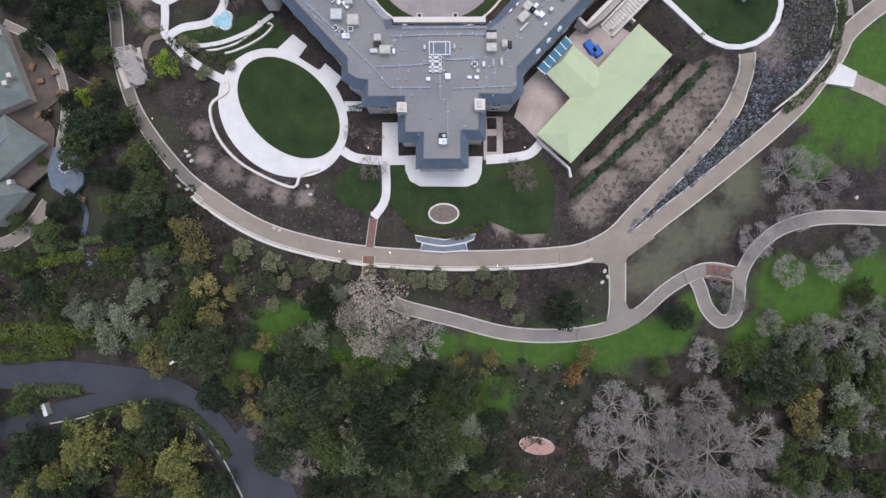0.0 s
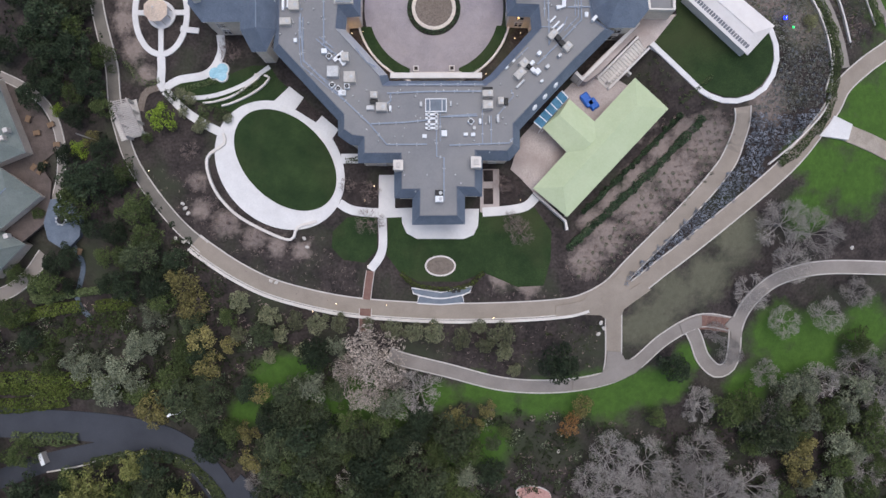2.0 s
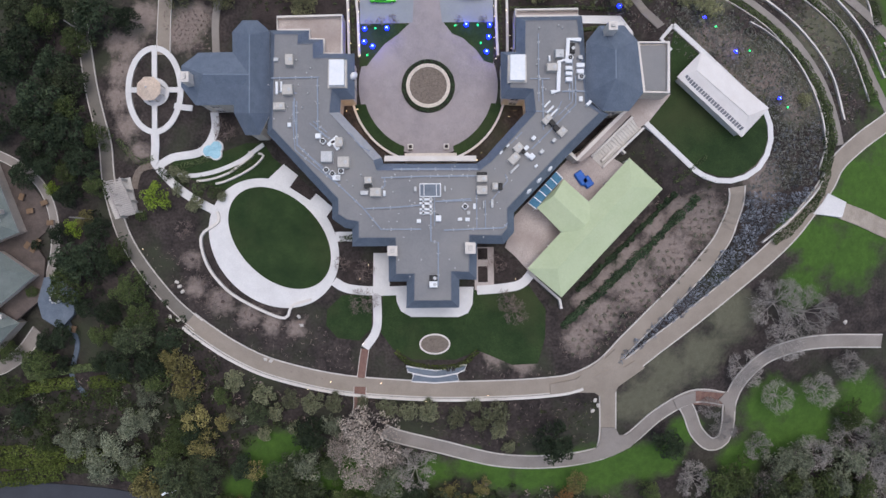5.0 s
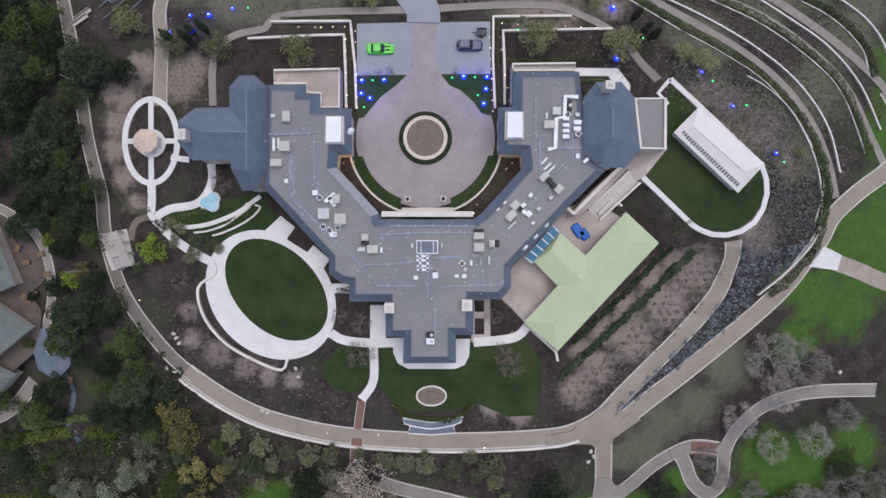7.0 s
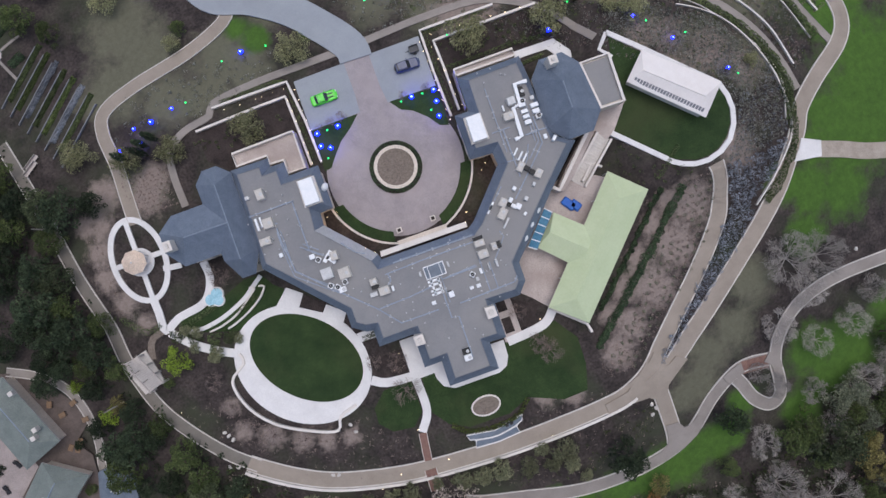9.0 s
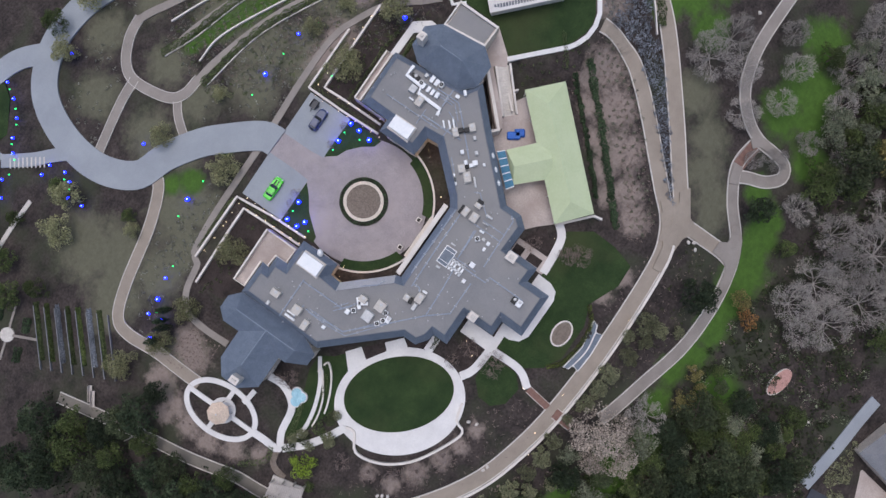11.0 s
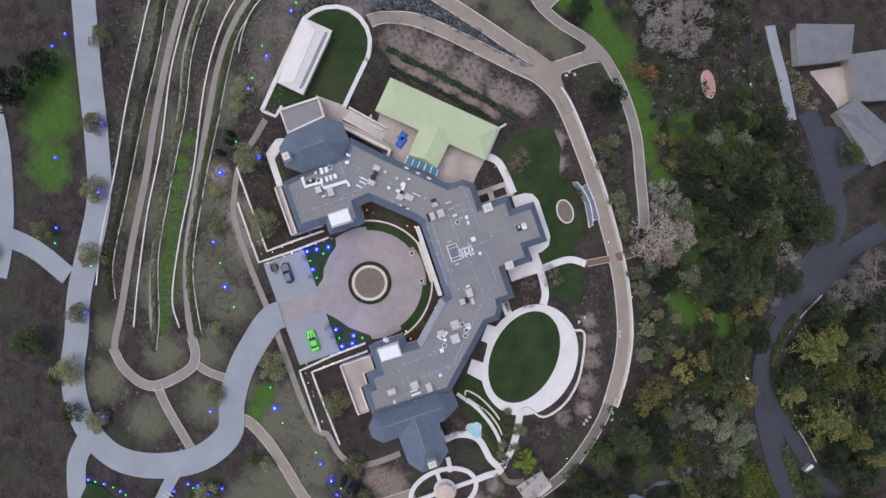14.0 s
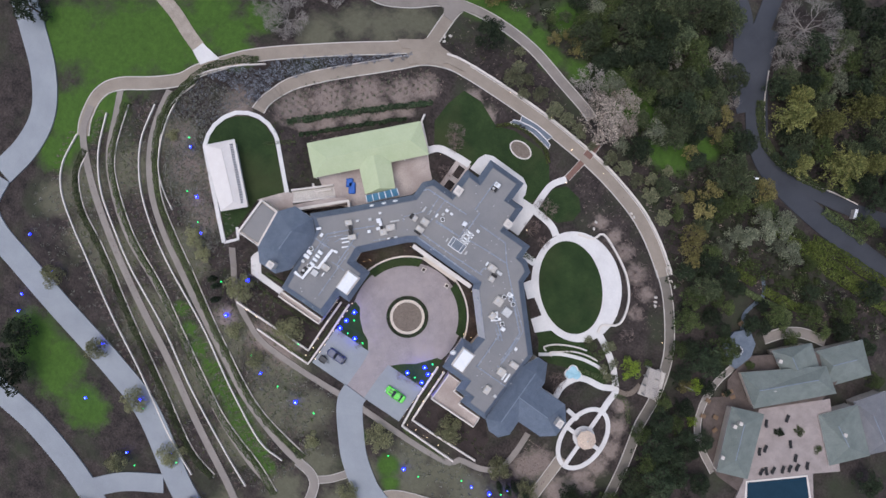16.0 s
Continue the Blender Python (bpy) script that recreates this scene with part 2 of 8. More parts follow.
def ellipse(cx, cy, a, b, turn=0.0, n=64):
    c, s = math.cos(radians(turn)), math.sin(radians(turn))
    return [(cx + a * math.cos(k) * c - b * math.sin(k) * s, cy + a * math.cos(k) * s + b * math.sin(k) * c)
            for k in (2 * math.pi * i / n for i in range(n))]


def inside(x, y, poly):
    c = False
    for i in range(len(poly)):
        (xa, ya), (xb, yb) = poly[i - 1], poly[i]
        if (ya > y) != (yb > y) and x < (xb - xa) * (y - ya) / (yb - ya) + xa:
            c = not c
    return c


def slab(name, pts, z, material, label, category, thick=0.3, kind="structure"):
    return tagged(prism(name, pts, z - thick, z, material), label, category, kind=kind)


# ---- ground ----
GRASS = (
    ((-30.4, -66.9, 4.1), (-22.3, -72.1, 4.1), (-14.0, -69.5, 5.1), (12.5, -69.7, 3.1), (18.7, -70.3, 3.6), (24.9, -69.5, 4.1), (32.2, -69.5, 5.2),
        (38.5, -68.5, 4.2), (42.8, -67.6, 3.6), (4.3, -79.7, 3.6), (62.8, -58.4, 5.2), (71.0, -60.6, 6.4), (81.2, -58.6, 5.3), (76.7, -31.0, 5.6),
        (69.6, -29.3, 4.5), (77.0, -17.2, 4.5), 
        (46.6, -62.4, 3.1), (-28.1, -63.7, 3.0), (-34.9, -72.1, 3.1), (-7.9, -72.1, 4.1), (0.3, -69.0, 3.1), (7.4, -68.0, 3.1), (58.2, -69.0, 4.2),
        (65.8, -64.8, 4.2), (9.5, -78.7, 4.2), (79.5, -22.0, 5.0), (-24.0, -63.7, 3.0), (-18.2, -72.1, 3.1))
    + ((90.1, -10.9, 9.7), (83.5, -21.8, 7.8), (101.9, -8.1, 7.9), (89.4, 7.1, 7.2), (88.6, 15.9, 4.6), (73.4, -22.0, 3.8), (65.9, -27.1, 3.8), (66.8, -36.5, 3.9),
        (60.8, 57.8, 6.7), (69.1, 55.6, 6.1), (49.9, 61.5, 5.4), (88.3, -15.3, 10.4), (85.6, 0.0, 6.5))
    + ((17.4, 41.5, 2.6), (13.5, 43.4, 2.6), (21.2, 39.5, 2.6), (25.7, 37.7, 2.6), (30.2, 35.3, 2.4), (9.6, 45.3, 2.2), (34.7, 32.9, 2.1), (6.4, 46.8, 1.9),
        (39.2, 30.5, 1.9), (43.1, 28.0, 1.9), (-15.8, 29.9, 2.6), (-18.7, 33.3, 2.4), (-6.1, 28.8, 2.3))
)
DRY = (
    ((-41.1, -35.4, 1.8), (-36.7, -37.9, 2.2), (-31.7, -40.4, 2.0), (-27.7, -41.9, 1.8), (-23.3, -42.7, 1.6), (-41.6, -30.4, 1.6), (44.0, -22.1, 2.2),
        (40.3, -25.7, 2.4), (35.7, -30.4, 2.4), (31.5, -34.7, 2.4), (27.7, -38.3, 2.2), (37.8, -19.9, 2.0), (34.8, -22.9, 1.8), (36.7, -35.9, 4.0),
        (42.7, -29.9, 4.0), (47.5, -24.0, 4.0), (30.6, -40.9, 3.0), (26.6, -44.8, 3.0), (11.6, -47.7, 2.0), (16.6, -49.2, 2.0), (50.8, -1.4, 3.9),
        (58.6, 0.5, 3.9), (64.5, -4.2, 3.5), (-50.0, 12.6, 3.0), (-41.9, 11.5, 3.0), (48.9, 7.4, 2.9), (52.8, 5.4, 2.9))
    + ((58.6, -17.7, 3.8), (18.8, 22.0, 3.8), (23.4, 22.1, 3.8), (33.6, 23.2, 2.6))
    + ((-54.4, -2.0, 2.4), (-54.2, 3.0, 2.4), (-53.0, -7.0, 2.2), (-52.4, 7.4, 2.2), (-55.2, 8.0, 2.0), (-43.0, 9.5, 3.2), (-40.5, 12.5, 2.4), (-51.0, -11.5, 1.8))
)

TURF = (
    ((78.2, 18.4, 5.9), (63.8, 27.3, 6.6), (49.1, 34.5, 6.5), (32.7, 42.0, 6.6), (15.7, 45.9, 5.9), (71.8, 28.2, 4.6), (58.6, 0.9, 5.6), (49.9, 17.5, 5.7),
        (30.8, 27.5, 6.4), (13.7, 34.4, 6.5), (67.2, -2.8, 4.5), (70.9, 8.8, 5.8), (82.7, 24.6, 4.6), (-2.1, 39.3, 4.5), (-12.0, 35.3, 4.5))
    + ((6.7, 30.7, 5.9), (14.4, 35.8, 4.7), (20.1, 27.8, 3.5), (-13.0, 43.1, 5.4), (-22.7, 28.9, 5.9), (-34.0, 24.9, 5.3), (-39.0, 39.6, 6.6), (-45.7, 29.7, 4.7),
        (39.0, -56.0, 4.6), (42.4, -51.1, 4.4), (48.4, -48.2, 4.2), (36.0, -57.0, 3.4), (54.0, -41.0, 4.5), (-36.0, 34.0, 7.0), (-42.0, 30.0, 6.0), (-38.0, 43.0, 6.0), (-26.0, 24.0, 4.0), (-1.4, 64.7, 4.9), (-12.7, 57.7, 4.9), (0.7, 49.1, 4.8), (9.1, 59.8, 3.6), (-42.4, 11.5, 3.5))
    + ((-30.1, 23.7, 4.0), (-19.0, 25.1, 4.5), (15.1, 24.9, 4.5), (30.3, 25.0, 4.5), (48.9, 8.4, 3.9), (56.7, 3.4, 3.9), (64.5, -5.2, 3.5), (-42.9, 10.5, 3.0),
        (-51.0, 11.6, 3.0), (45.3, 18.3, 3.0))
)


def soft_blobs(x, y, blobs):
    w = 0.0
    for bx, by, br in blobs:
        d = math.hypot(x - bx, y - by) / br
        if d < 1.6:
            w = max(w, 0.95 * (1.6 - d) / 1.6)
    return w


def ground():
    core = np.arange(-165, 165.1, 1.5)
    far = np.array([180, 200, 230, 280, 350, 450, 650, 1000, 1600, 2500.0])
    ax = np.concatenate([-far[::-1], core, far])
    n = len(ax)
    v, grass, dry, turf = [], [], [], []
    for y in ax:
        for x in ax:
            z = terrain(x, y)
            bump = 0.06 * noise.noise((x * 0.08, y * 0.08, 0)) * min(1.0, max(0.0, -z / 2.0))
            v.append((x, y, z + bump - 0.06))
            near = abs(x) < 170 and abs(y) < 170
            grass.append(soft_blobs(x, y, GRASS) if near else 0.5)
            dry.append(soft_blobs(x, y, DRY) if near else 0.2)
            turf.append(soft_blobs(x, y, TURF) if near else 0.3)
    f = [(j * n + i, j * n + i + 1, (j + 1) * n + i + 1, (j + 1) * n + i) for j in range(n - 1) for i in range(n - 1)]
    m = mat("earth", (0.02, 0.0165, 0.0155), (0.067, 0.053, 0.048), 0.35, 0.95, 0.8, 2.2, c=(0.043, 0.05, 0.029), amp=0.4)
    nt = m.node_tree
    nd, l = nt.nodes, nt.links
    base = nd["Principled BSDF"].inputs["Base Color"]
    out = base.links[0].from_socket
    tc = nd.new("ShaderNodeTexCoord")
    for key, a, b, scale in (("turf", (0.062, 0.064, 0.042), (0.17, 0.162, 0.112), 0.4), ("dry", (0.11, 0.087, 0.075), (0.36, 0.292, 0.255), 0.7),
        ("grass", (0.016, 0.043, 0.009), (0.095, 0.185, 0.028), 0.28)):
        at = nd.new("ShaderNodeAttribute")
        at.attribute_name = key
        ns = nd.new("ShaderNodeTexNoise")
        ns.inputs["Scale"].default_value, ns.inputs["Detail"].default_value, ns.inputs["Roughness"].default_value = scale, 8, 0.7
        l.new(tc.outputs["Object"], ns.inputs["Vector"])
        add = nd.new("ShaderNodeMath")
        add.operation = "ADD"
        l.new(at.outputs["Fac"], add.inputs[0])
        l.new(ns.outputs["Fac"], add.inputs[1])
        rg = nd.new("ShaderNodeMapRange")
        rg.inputs[1].default_value, rg.inputs[2].default_value = (0.7, 1.1) if key != "grass" else (0.68, 1.04)
        l.new(add.outputs[0], rg.inputs[0])
        cm = nd.new("ShaderNodeMix")
        cm.data_type = "RGBA"
        cm.inputs[6].default_value, cm.inputs[7].default_value = (*a, 1), (*b, 1)
        n4 = nd.new("ShaderNodeTexNoise")
        n4.inputs["Scale"].default_value, n4.inputs["Detail"].default_value, n4.inputs["Roughness"].default_value = scale * 2.6, 8, 0.75
        l.new(tc.outputs["Object"], n4.inputs["Vector"])
        l.new(n4.outputs["Fac"], cm.inputs[0])
        mx = nd.new("ShaderNodeMix")
        mx.data_type = "RGBA"
        l.new(rg.outputs[0], mx.inputs[0])
        l.new(out, mx.inputs[6])
        l.new(cm.outputs[2], mx.inputs[7])
        out = mx.outputs[2]
    l.new(out, base)
    ob = mesh("ground", v, f, m, smooth=True)
    for key, values in (("grass", grass), ("dry", dry), ("turf", turf)):
        ob.data.attributes.new(key, "FLOAT", "POINT").data.foreach_set("value", values)
    tagged(ob, "dark brown earth hilltop with patches of green grass", "ground", kind="structure")


ground()

# ---- paths and roads ----
WEST_LOOP = ((-66.0, 28.0), (-65.4, 25.8), (-63.9, 20.4), (-61.2, 9.8), (-59.2, -0.4), (-57.9, -5.9), (-56.8, -10.4), (-56.4, -15.4), (-55.7, -19.4),
        (-53.5, -26.3), (-50.0, -32.1), (-45.1, -38.1), (-40.6, -42.1))
path(WEST_LOOP, 2.0, path_dark, "darker concrete garden path below the wooded belt", 0.18)
LOOP = ((-42.1, -41.0), (-40.2, -42.5), (-35.2, -45.9), (-29.3, -48.9), (-22.3, -51.0), (-15.3, -52.4), (-7.4, -53.2), (2.6, -53.7), (12.6, -53.6), (20.6, -53.2),
        (25.6, -52.4), (30.6, -49.9), (34.6, -45.9), (39.7, -40.9), (44.7, -36.0), (49.3, -31.0), (52.3, -26.8), (53.6, -22.0), (53.3, -18.7))
path(LOOP, 2.6, concrete, "tan concrete garden path with pale kerbs along the slope")
EAST = ((28.6, -53.1), (33.6, -51.0), (37.6, -48.1), (39.6, -46.5), (44.7, -42.7), (51.7, -37.2), (58.8, -31.4), (63.7, -26.8), (67.4, -22.3), (70.6, -18.1),
        (72.7, -14.3), (77.5, -10.2), (84.6, -5.3), (87.2, -0.8), (86.7, 5.2), (85.0, 8.9))
line = smooth(LOOP, 1.0)
cut = [p for p in line if p.y < -38 and p.x < 27]
tagged(strip("garden_wall", cut, -2.1, -1.6, -0.6, 0.42, wall_white), "pale retaining wall along the outer path edge", "wall", kind="structure")
path(EAST, 2.7, concrete, "tan concrete path between lavender and the wooded slope")
SPUR = ((31.4, -52.8), (31.7, -57.0), (32.0, -62.7), (31.6, -65.8))
path(SPUR, 2.7, concrete, "short concrete path linking two garden paths")
LOWER = ((-8.3, -61.2), (-5.7, -62.3), (2.3, -64.4), (12.5, -67.1), (22.7, -67.6), (31.0, -66.3), (36.1, -63.8), (41.0, -59.4), (46.1, -56.4), (49.5, -55.9),
        (53.7, -56.7))
path(LOWER, 2.2, lower_concrete, "grey brown concrete path below the bank")
HAIRPIN = ((45.5, -56.5), (47.2, -59.2), (48.9, -62.9), (51.8, -65.5), (54.3, -64.6), (54.9, -61.4), (54.9, -57.3), (56.6, -53.2), (60.6, -49.3), (66.0, -47.3),
        (72.8, -46.5), (84.6, -46.8))
path(HAIRPIN, 2.2, lower_concrete, "concrete path in a hairpin turn under bare trees")
path(((47.8, -56.2), (51.0, -56.6), (53.5, -57.0)), 2.6, brick_red, "red brick crossing on the path", 0)

for pts, w in ((((26.6, -52.2), (29.8, -51.0), (32.1, -49.4), (33.6, -47.9)), 2.9), (((29.6, -52.7), (31.2, -52.1), (33.1, -51.1), (34.6, -50.1)), 2.7),
        (((44.2, -57.4),
        (46.3, -56.5), (48.0, -56.2)), 2.1), (((53.2, -56.0), (54.7, -57.5), (55.0, -59.3)), 2.1)):
    path(pts, w, concrete if w > 2.5 else lower_concrete, "smooth concrete junction of garden paths", 0, lift=0.32)


def patch(pts, material, label):
    """A flared junction laid on the slope."""
    bm = bmesh.new()
    bm.faces.new([bm.verts.new((x, y, terrain(x, y) + 0.36)) for x, y in ccw(pts)])
    bmesh.ops.triangulate(bm, faces=bm.faces[:])
    low = bmesh.ops.extrude_face_region(bm, geom=bm.faces[:])["geom"]
    for q in low:
        if isinstance(q, bmesh.types.BMVert):
            q.co.z -= 0.6
    tagged(part("path_junction", bm, material), label, "path", kind="structure")


patch(((21.2, -52.9), (25.7, -52.1), (28.4, -50.1), (30.7, -48.1), (32.5, -49.9), (34.2, -50.1), (36.1, -49.0), (38.0, -50.2), (35.2, -52.2), (33.3, -53.6),
        (32.8, -54.9), (32.8, -57.1), (30.5, -57.1), (30.2, -55.3), (29.1, -54.6), (26.3, -54.5), (21.3, -55.0)), concrete, "flared tan concrete junction of three paths")
patch(((30.8, -61.2), (30.7, -63.8), (30.0, -65.3), (28.4, -65.9), (24.8, -66.5), (24.8, -68.5), (29.0, -68.0), (33.2, -66.9), (36.3, -65.4), (38.6, -63.0),
        (37.2, -61.8), (35.5, -62.9), (34.2, -62.9), (33.3, -61.4)), lower_concrete, "flared concrete junction below the bank")
DRIVE = ((97.5, 28.7), (96.5, 36.0), (90.9, 39.9), (81.4, 42.2), (67.4, 45.3), (49.8, 48.9), (36.7, 53.0)) + ((20.5, 63.2), (10.9, 67.5), (2.0, 71.7),
        (-8.7, 72.8), (-18.0, 68.7), (-23.1, 60.2), (-24.6, 49.4), (-21.3, 40.7), (-14.6, 37.4), (-8.4, 32.9), (-4.2, 28.2), (-1.4, 24.6), (-0.1, 22.2), (0.0, 20.2))
path(DRIVE, 5.9, drive_grey, "wide pale grey concrete drive", 0, lift=0.3)
path(((117.9, -10.4), (108.9, -3.6), (101.6, 2.6), (96.4, 10.2), (95.5, 18.7), (97.4, 27.6)), 6.3, drive_grey, "pale grey road beyond the meadow", 0, lift=0.3)
path(((80.8, 69.1), (69.3, 70.8), (58.3, 71.9), (46.2, 74.8), (36.2, 78.4), (29.7, 82.0)), 5.5, drive_grey, "pale grey side drive", 0, lift=0.3)
path(((37.6, 76.4), (32.2, 70.6), (24.2, 65.1)), 4.5, drive_grey, "pale grey branch of the drive", 0, lift=0.3)
path(((-11.5, 72.4), (-16.2, 77.2), (-21.7, 79.6), (-28.0, 81.3), (-34.0, 83.6), (-44.0, 86.0)), 4.6, drive_grey, "pale grey road down to the service yard", 0, lift=0.3)
path(((-25.6, 55.4), (-28.3, 58.6), (-31.3, 61.8), (-35.4, 67.4)), 2.8, drive_grey, "pale grey ramp into the service yard", 0, lift=0.3)
for k in range(9):
    x, y = -30.2 - 0.55 * k, 59.3 + 0.78 * k
    t = terrain(x, y)
    slab("ramp_stripe", ((x - 0.95, y - 0.75), (x - 0.75, y - 0.95), (x + 0.95, y + 0.35), (x + 0.75, y + 0.55)), t + 0.47, kerb_stone, "white painted stripe across the ramp", "marking", 0.1)

SOUTH_ROAD = ((-100.8, -75.0), (-89.6, -74.6), (-76.2, -74.8), (-65.3, -75.3), (-56.6, -76.3), (-49.2, -78.4), (-44.1, -82.4), (-39.9, -88.4), (-36.7, -93.9),
        (-34.2, -99.5), (-31.8, -107.4))
path(SOUTH_ROAD, 5.7, asphalt, "dark asphalt lane curving through the trees", 0)
path(((-55.6, -77.8), (-63.5, -80.0), (-71.3, -81.8), (-77.0, -83.4), (-83.9, -86.0)), 3.6, asphalt, "dark asphalt driveway branch", 0)
path(((-35.1, -88.8), (-32.3, -96.3), (-30.4, -105.9), (-28.7, -114.6), (-28.0, -119.3)), 4.6, asphalt, "dark asphalt lane fork", 0)
path(((-38.3, -86.2), (-32.3, -92.1), (-28.8, -100.0), (-22.2, -108.0), (-11.6, -109.8), (-1.9, -110.3), (4.5, -109.7)), 5.2, asphalt, "dark asphalt drive to a house", 0)

# terraced slope
TERRACE = (
    (((86.4, 9.6), (85.7, 17.1), (82.3, 22.7), (75.6, 27.6), (69.4, 31.3), (55.9, 39.4), (43.0, 46.4), (29.5, 54.6), (19.9, 59.2)), ((81.9, 11.5), (80.8, 17.0),
        (75.3, 22.7), (66.2, 27.5), (51.9, 36.5), (37.1, 45.3), (23.6, 53.6), (15.5, 55.9))),
    (((82.9, 1.4), (79.5, 10.0), (73.9, 17.0), (66.0, 22.6), (57.6, 27.7), (44.3, 34.2), (30.9, 42.3), (16.4, 49.8), (8.1, 53.7)), ((79.5, -3.1), (76.0, 7.6),
        (71.1, 13.6), (61.2, 20.8), (49.2, 26.5), (33.4, 35.9), (20.8, 43.0), (8.4, 47.2), (1.5, 50.4))),
    (((74.1, -6.6), (72.1, 2.0), (67.3, 9.5), (60.4, 15.6), (50.9, 21.4), (36.6, 28.5), (23.3, 36.6), (11.4, 42.7), (4.6, 43.4)), ((69.2, -15.4), (70.9, -7.9),
        (67.7, 0.6), (61.3, 8.6), (53.4, 13.9), (43.2, 20.6), (30.1, 28.6), (15.8, 36.0), (1.1, 39.1))),
)
for low, high in TERRACE:
    wall_line(low, 0.32, 0.5, wall_white, "low white retaining wall of a planted terrace")
    wall_line(high, 0.2, 0.3, wall_white, "thin white edging wall above a terrace hedge")
path(((87.2, 2.2), (85.0, 8.9), (76.4, 17.2), (65.2, 25.1), (51.7, 33.1),
        (38.9, 40.0), (25.5, 48.2), (12.6, 55.4), (7.5, 58.6), (4.6, 60.0)), 1.7, lower_concrete, "narrow path along the lowest terrace", 0)
path(((83.6, -5.7), (80.7, 0.8), (77.4, 8.5), (71.9, 14.9), (62.6, 21.8), (50.4, 27.3), (36.5, 35.0), (23.1, 43.1), (10.9, 48.2),
        (3.3, 50.1)), 1.5, lower_concrete, "narrow path along the middle terrace", 0)
path(((73.2, -11.1), (72.0, -4.9), (69.4, 2.0), (64.4, 9.1), (57.4, 15.0), (45.5, 22.2), (31.7, 29.8), (19.6, 36.3), (6.4, 40.6),
        (-2.2, 41.7)), 1.5, lower_concrete, "narrow path along the upper terrace", 0)
path(((5.3, 60.2), (0.5, 59.4), (-4.2, 56.6), (-6.1, 52.7), (-5.1, 45.0), (-2.6, 42.1),
        (1.7, 41.4)), 2.0, lower_concrete, "curved path at the foot of the terraces", 0.12)
path(((-5.9, 53.1), (-11.9, 52.5), (-22.6, 50.3)), 1.9, lower_concrete, "path from the terraces down to the drive", 0.12)
path(((-4.5, 42.4), (-7.1, 40.1), (-10.6, 35.1)), 1.6, lower_concrete, "short path to the drive", 0.12)
path(((-18.6, 38.4), (-20.4, 35.2), (-28.0, 32.0), (-39.6, 29.4), (-45.8, 26.9), (-47.2, 23.1), (-46.4, 15.8), (-46.5, 5.7)), 2.2, concrete, "tan path past the kitchen garden", 0.15)
path(((-37.2, 5.7), (-37.3, 11.4), (-36.4, 15.9), (-33.0, 18.3), (-27.9, 19.4), (-26.5, 21.3), (-19.0, 22.2), (-10.0, 22.4),
        (-2.0, 22.5)), 1.3, lower_concrete, "grey garden walk", 0)
path(((2.0, 22.7), (13.0, 23.3), (23.1, 23.1), (29.1, 21.0), (34.1, 18.0), (38.0, 13.6), (40.7, 9.3)), 1.3, lower_concrete, "grey garden walk in front of the beds", 0)
apron = ((68.0, -23.3), (69.7, -21.3), (70.7, -19.7), (73.9, -21.3), (73.1, -24.0))
slab("path_apron", apron, max(terrain(*p) for p in apron) + 0.2, white_paving, "white concrete apron", "path", 1.8)
path(((73.3, -22.6), (78.2, -24.2), (84.1, -26.4), (93.1, -28.6)), 3.0, mat("pale sandy track", (0.3, 0.255, 0.21),
        (0.42, 0.36, 0.3), 0.5, 0.95, 0.5), "bare gravel track through grass", 0)

# ---- white walks and lawns ----
path(((-37.3, -22.0), (-40.5, -20.3), (-44.0, -17.9), (-47.4, -14.4)), 1.5, white_paving, "stepped white stone walk", 0)
path(((-48.1, -7.5), (-48.0, -10.4), (-47.9, -13.9), (-45.0, -12.5), (-40.5, -11.7), (-38.5, -10.0), (-37.4, -7.3),
        (-37.6, -4.5)), 1.4, white_paving, "white garden walk", 0)
RING = ((-48.1, -0.5),)
path(ellipse(RING[0][0], RING[0][1], 4.6, 7.4), 1.0, white_paving, "white oval ring walk", 0, closed=True)
OVAL = ((-26.2, -26.8),)
slab("paving_oval", ellipse(OVAL[0][0] - 1.0, OVAL[0][1] - 0.9, 12.6, 10.2, -45), 0.08, white_paving, "broad white paved ring", "paving")
slab("lawn_oval", ellipse(OVAL[0][0], OVAL[0][1], 10.6, 7.1, -45), 0.16, lawn_dark, "smooth dark oval lawn", "lawn")
wall_line(((-37.1, -22.1), (-36.9, -23.9), (-39.9, -26.4), (-38.9, -31.4), (-35.4, -35.9), (-30.2, -39.1), (-25.3, -40.9), (-24.0, -38.7),
        (-20.7, -37.7)), 0.45, 0.5, wall_white, "low curved white garden wall", name="garden_wall")
for pts in (((-28.1, -16.3), (-25.4, -13.8), (-22.9, -15.8), (-24.5, -18.0), (-26.1, -18.3)), ((-20.8, -20.3), (-19.7, -19.0), (-16.8, -21.5), (-17.9, -23.1),
        (-17.0, -24.8), (-19.2, -23.4)), ((-16.4, -25.8), (-13.3, -25.8), (-13.3, -27.5), (-16.2, -27.5))):
    slab("paving_west", pts, 0.11, white_paving, "white paved link between lawn ring and house", "paving")
slab("bed_west", ((-24.4, -17.9), (-22.8, -16.0), (-19.7, -19.1), (-20.8, -20.2)), 0.09, mulch, "dark planting bed by the house wall", "flower bed")
slab("bed_west_corner", ((-17.8, -23.0), (-16.8, -21.6), (-16.6, -24.2), (-14.7, -25.7),
        (-16.4, -25.8)), 0.09, mulch, "dark planting bed by the house wall", "flower bed")
path(((-16.7, -34.5), (-14.3, -35.8), (-9.3, -36.3), (-3.3, -36.2)), 1.6, white_paving, "white walk along the house", 0)
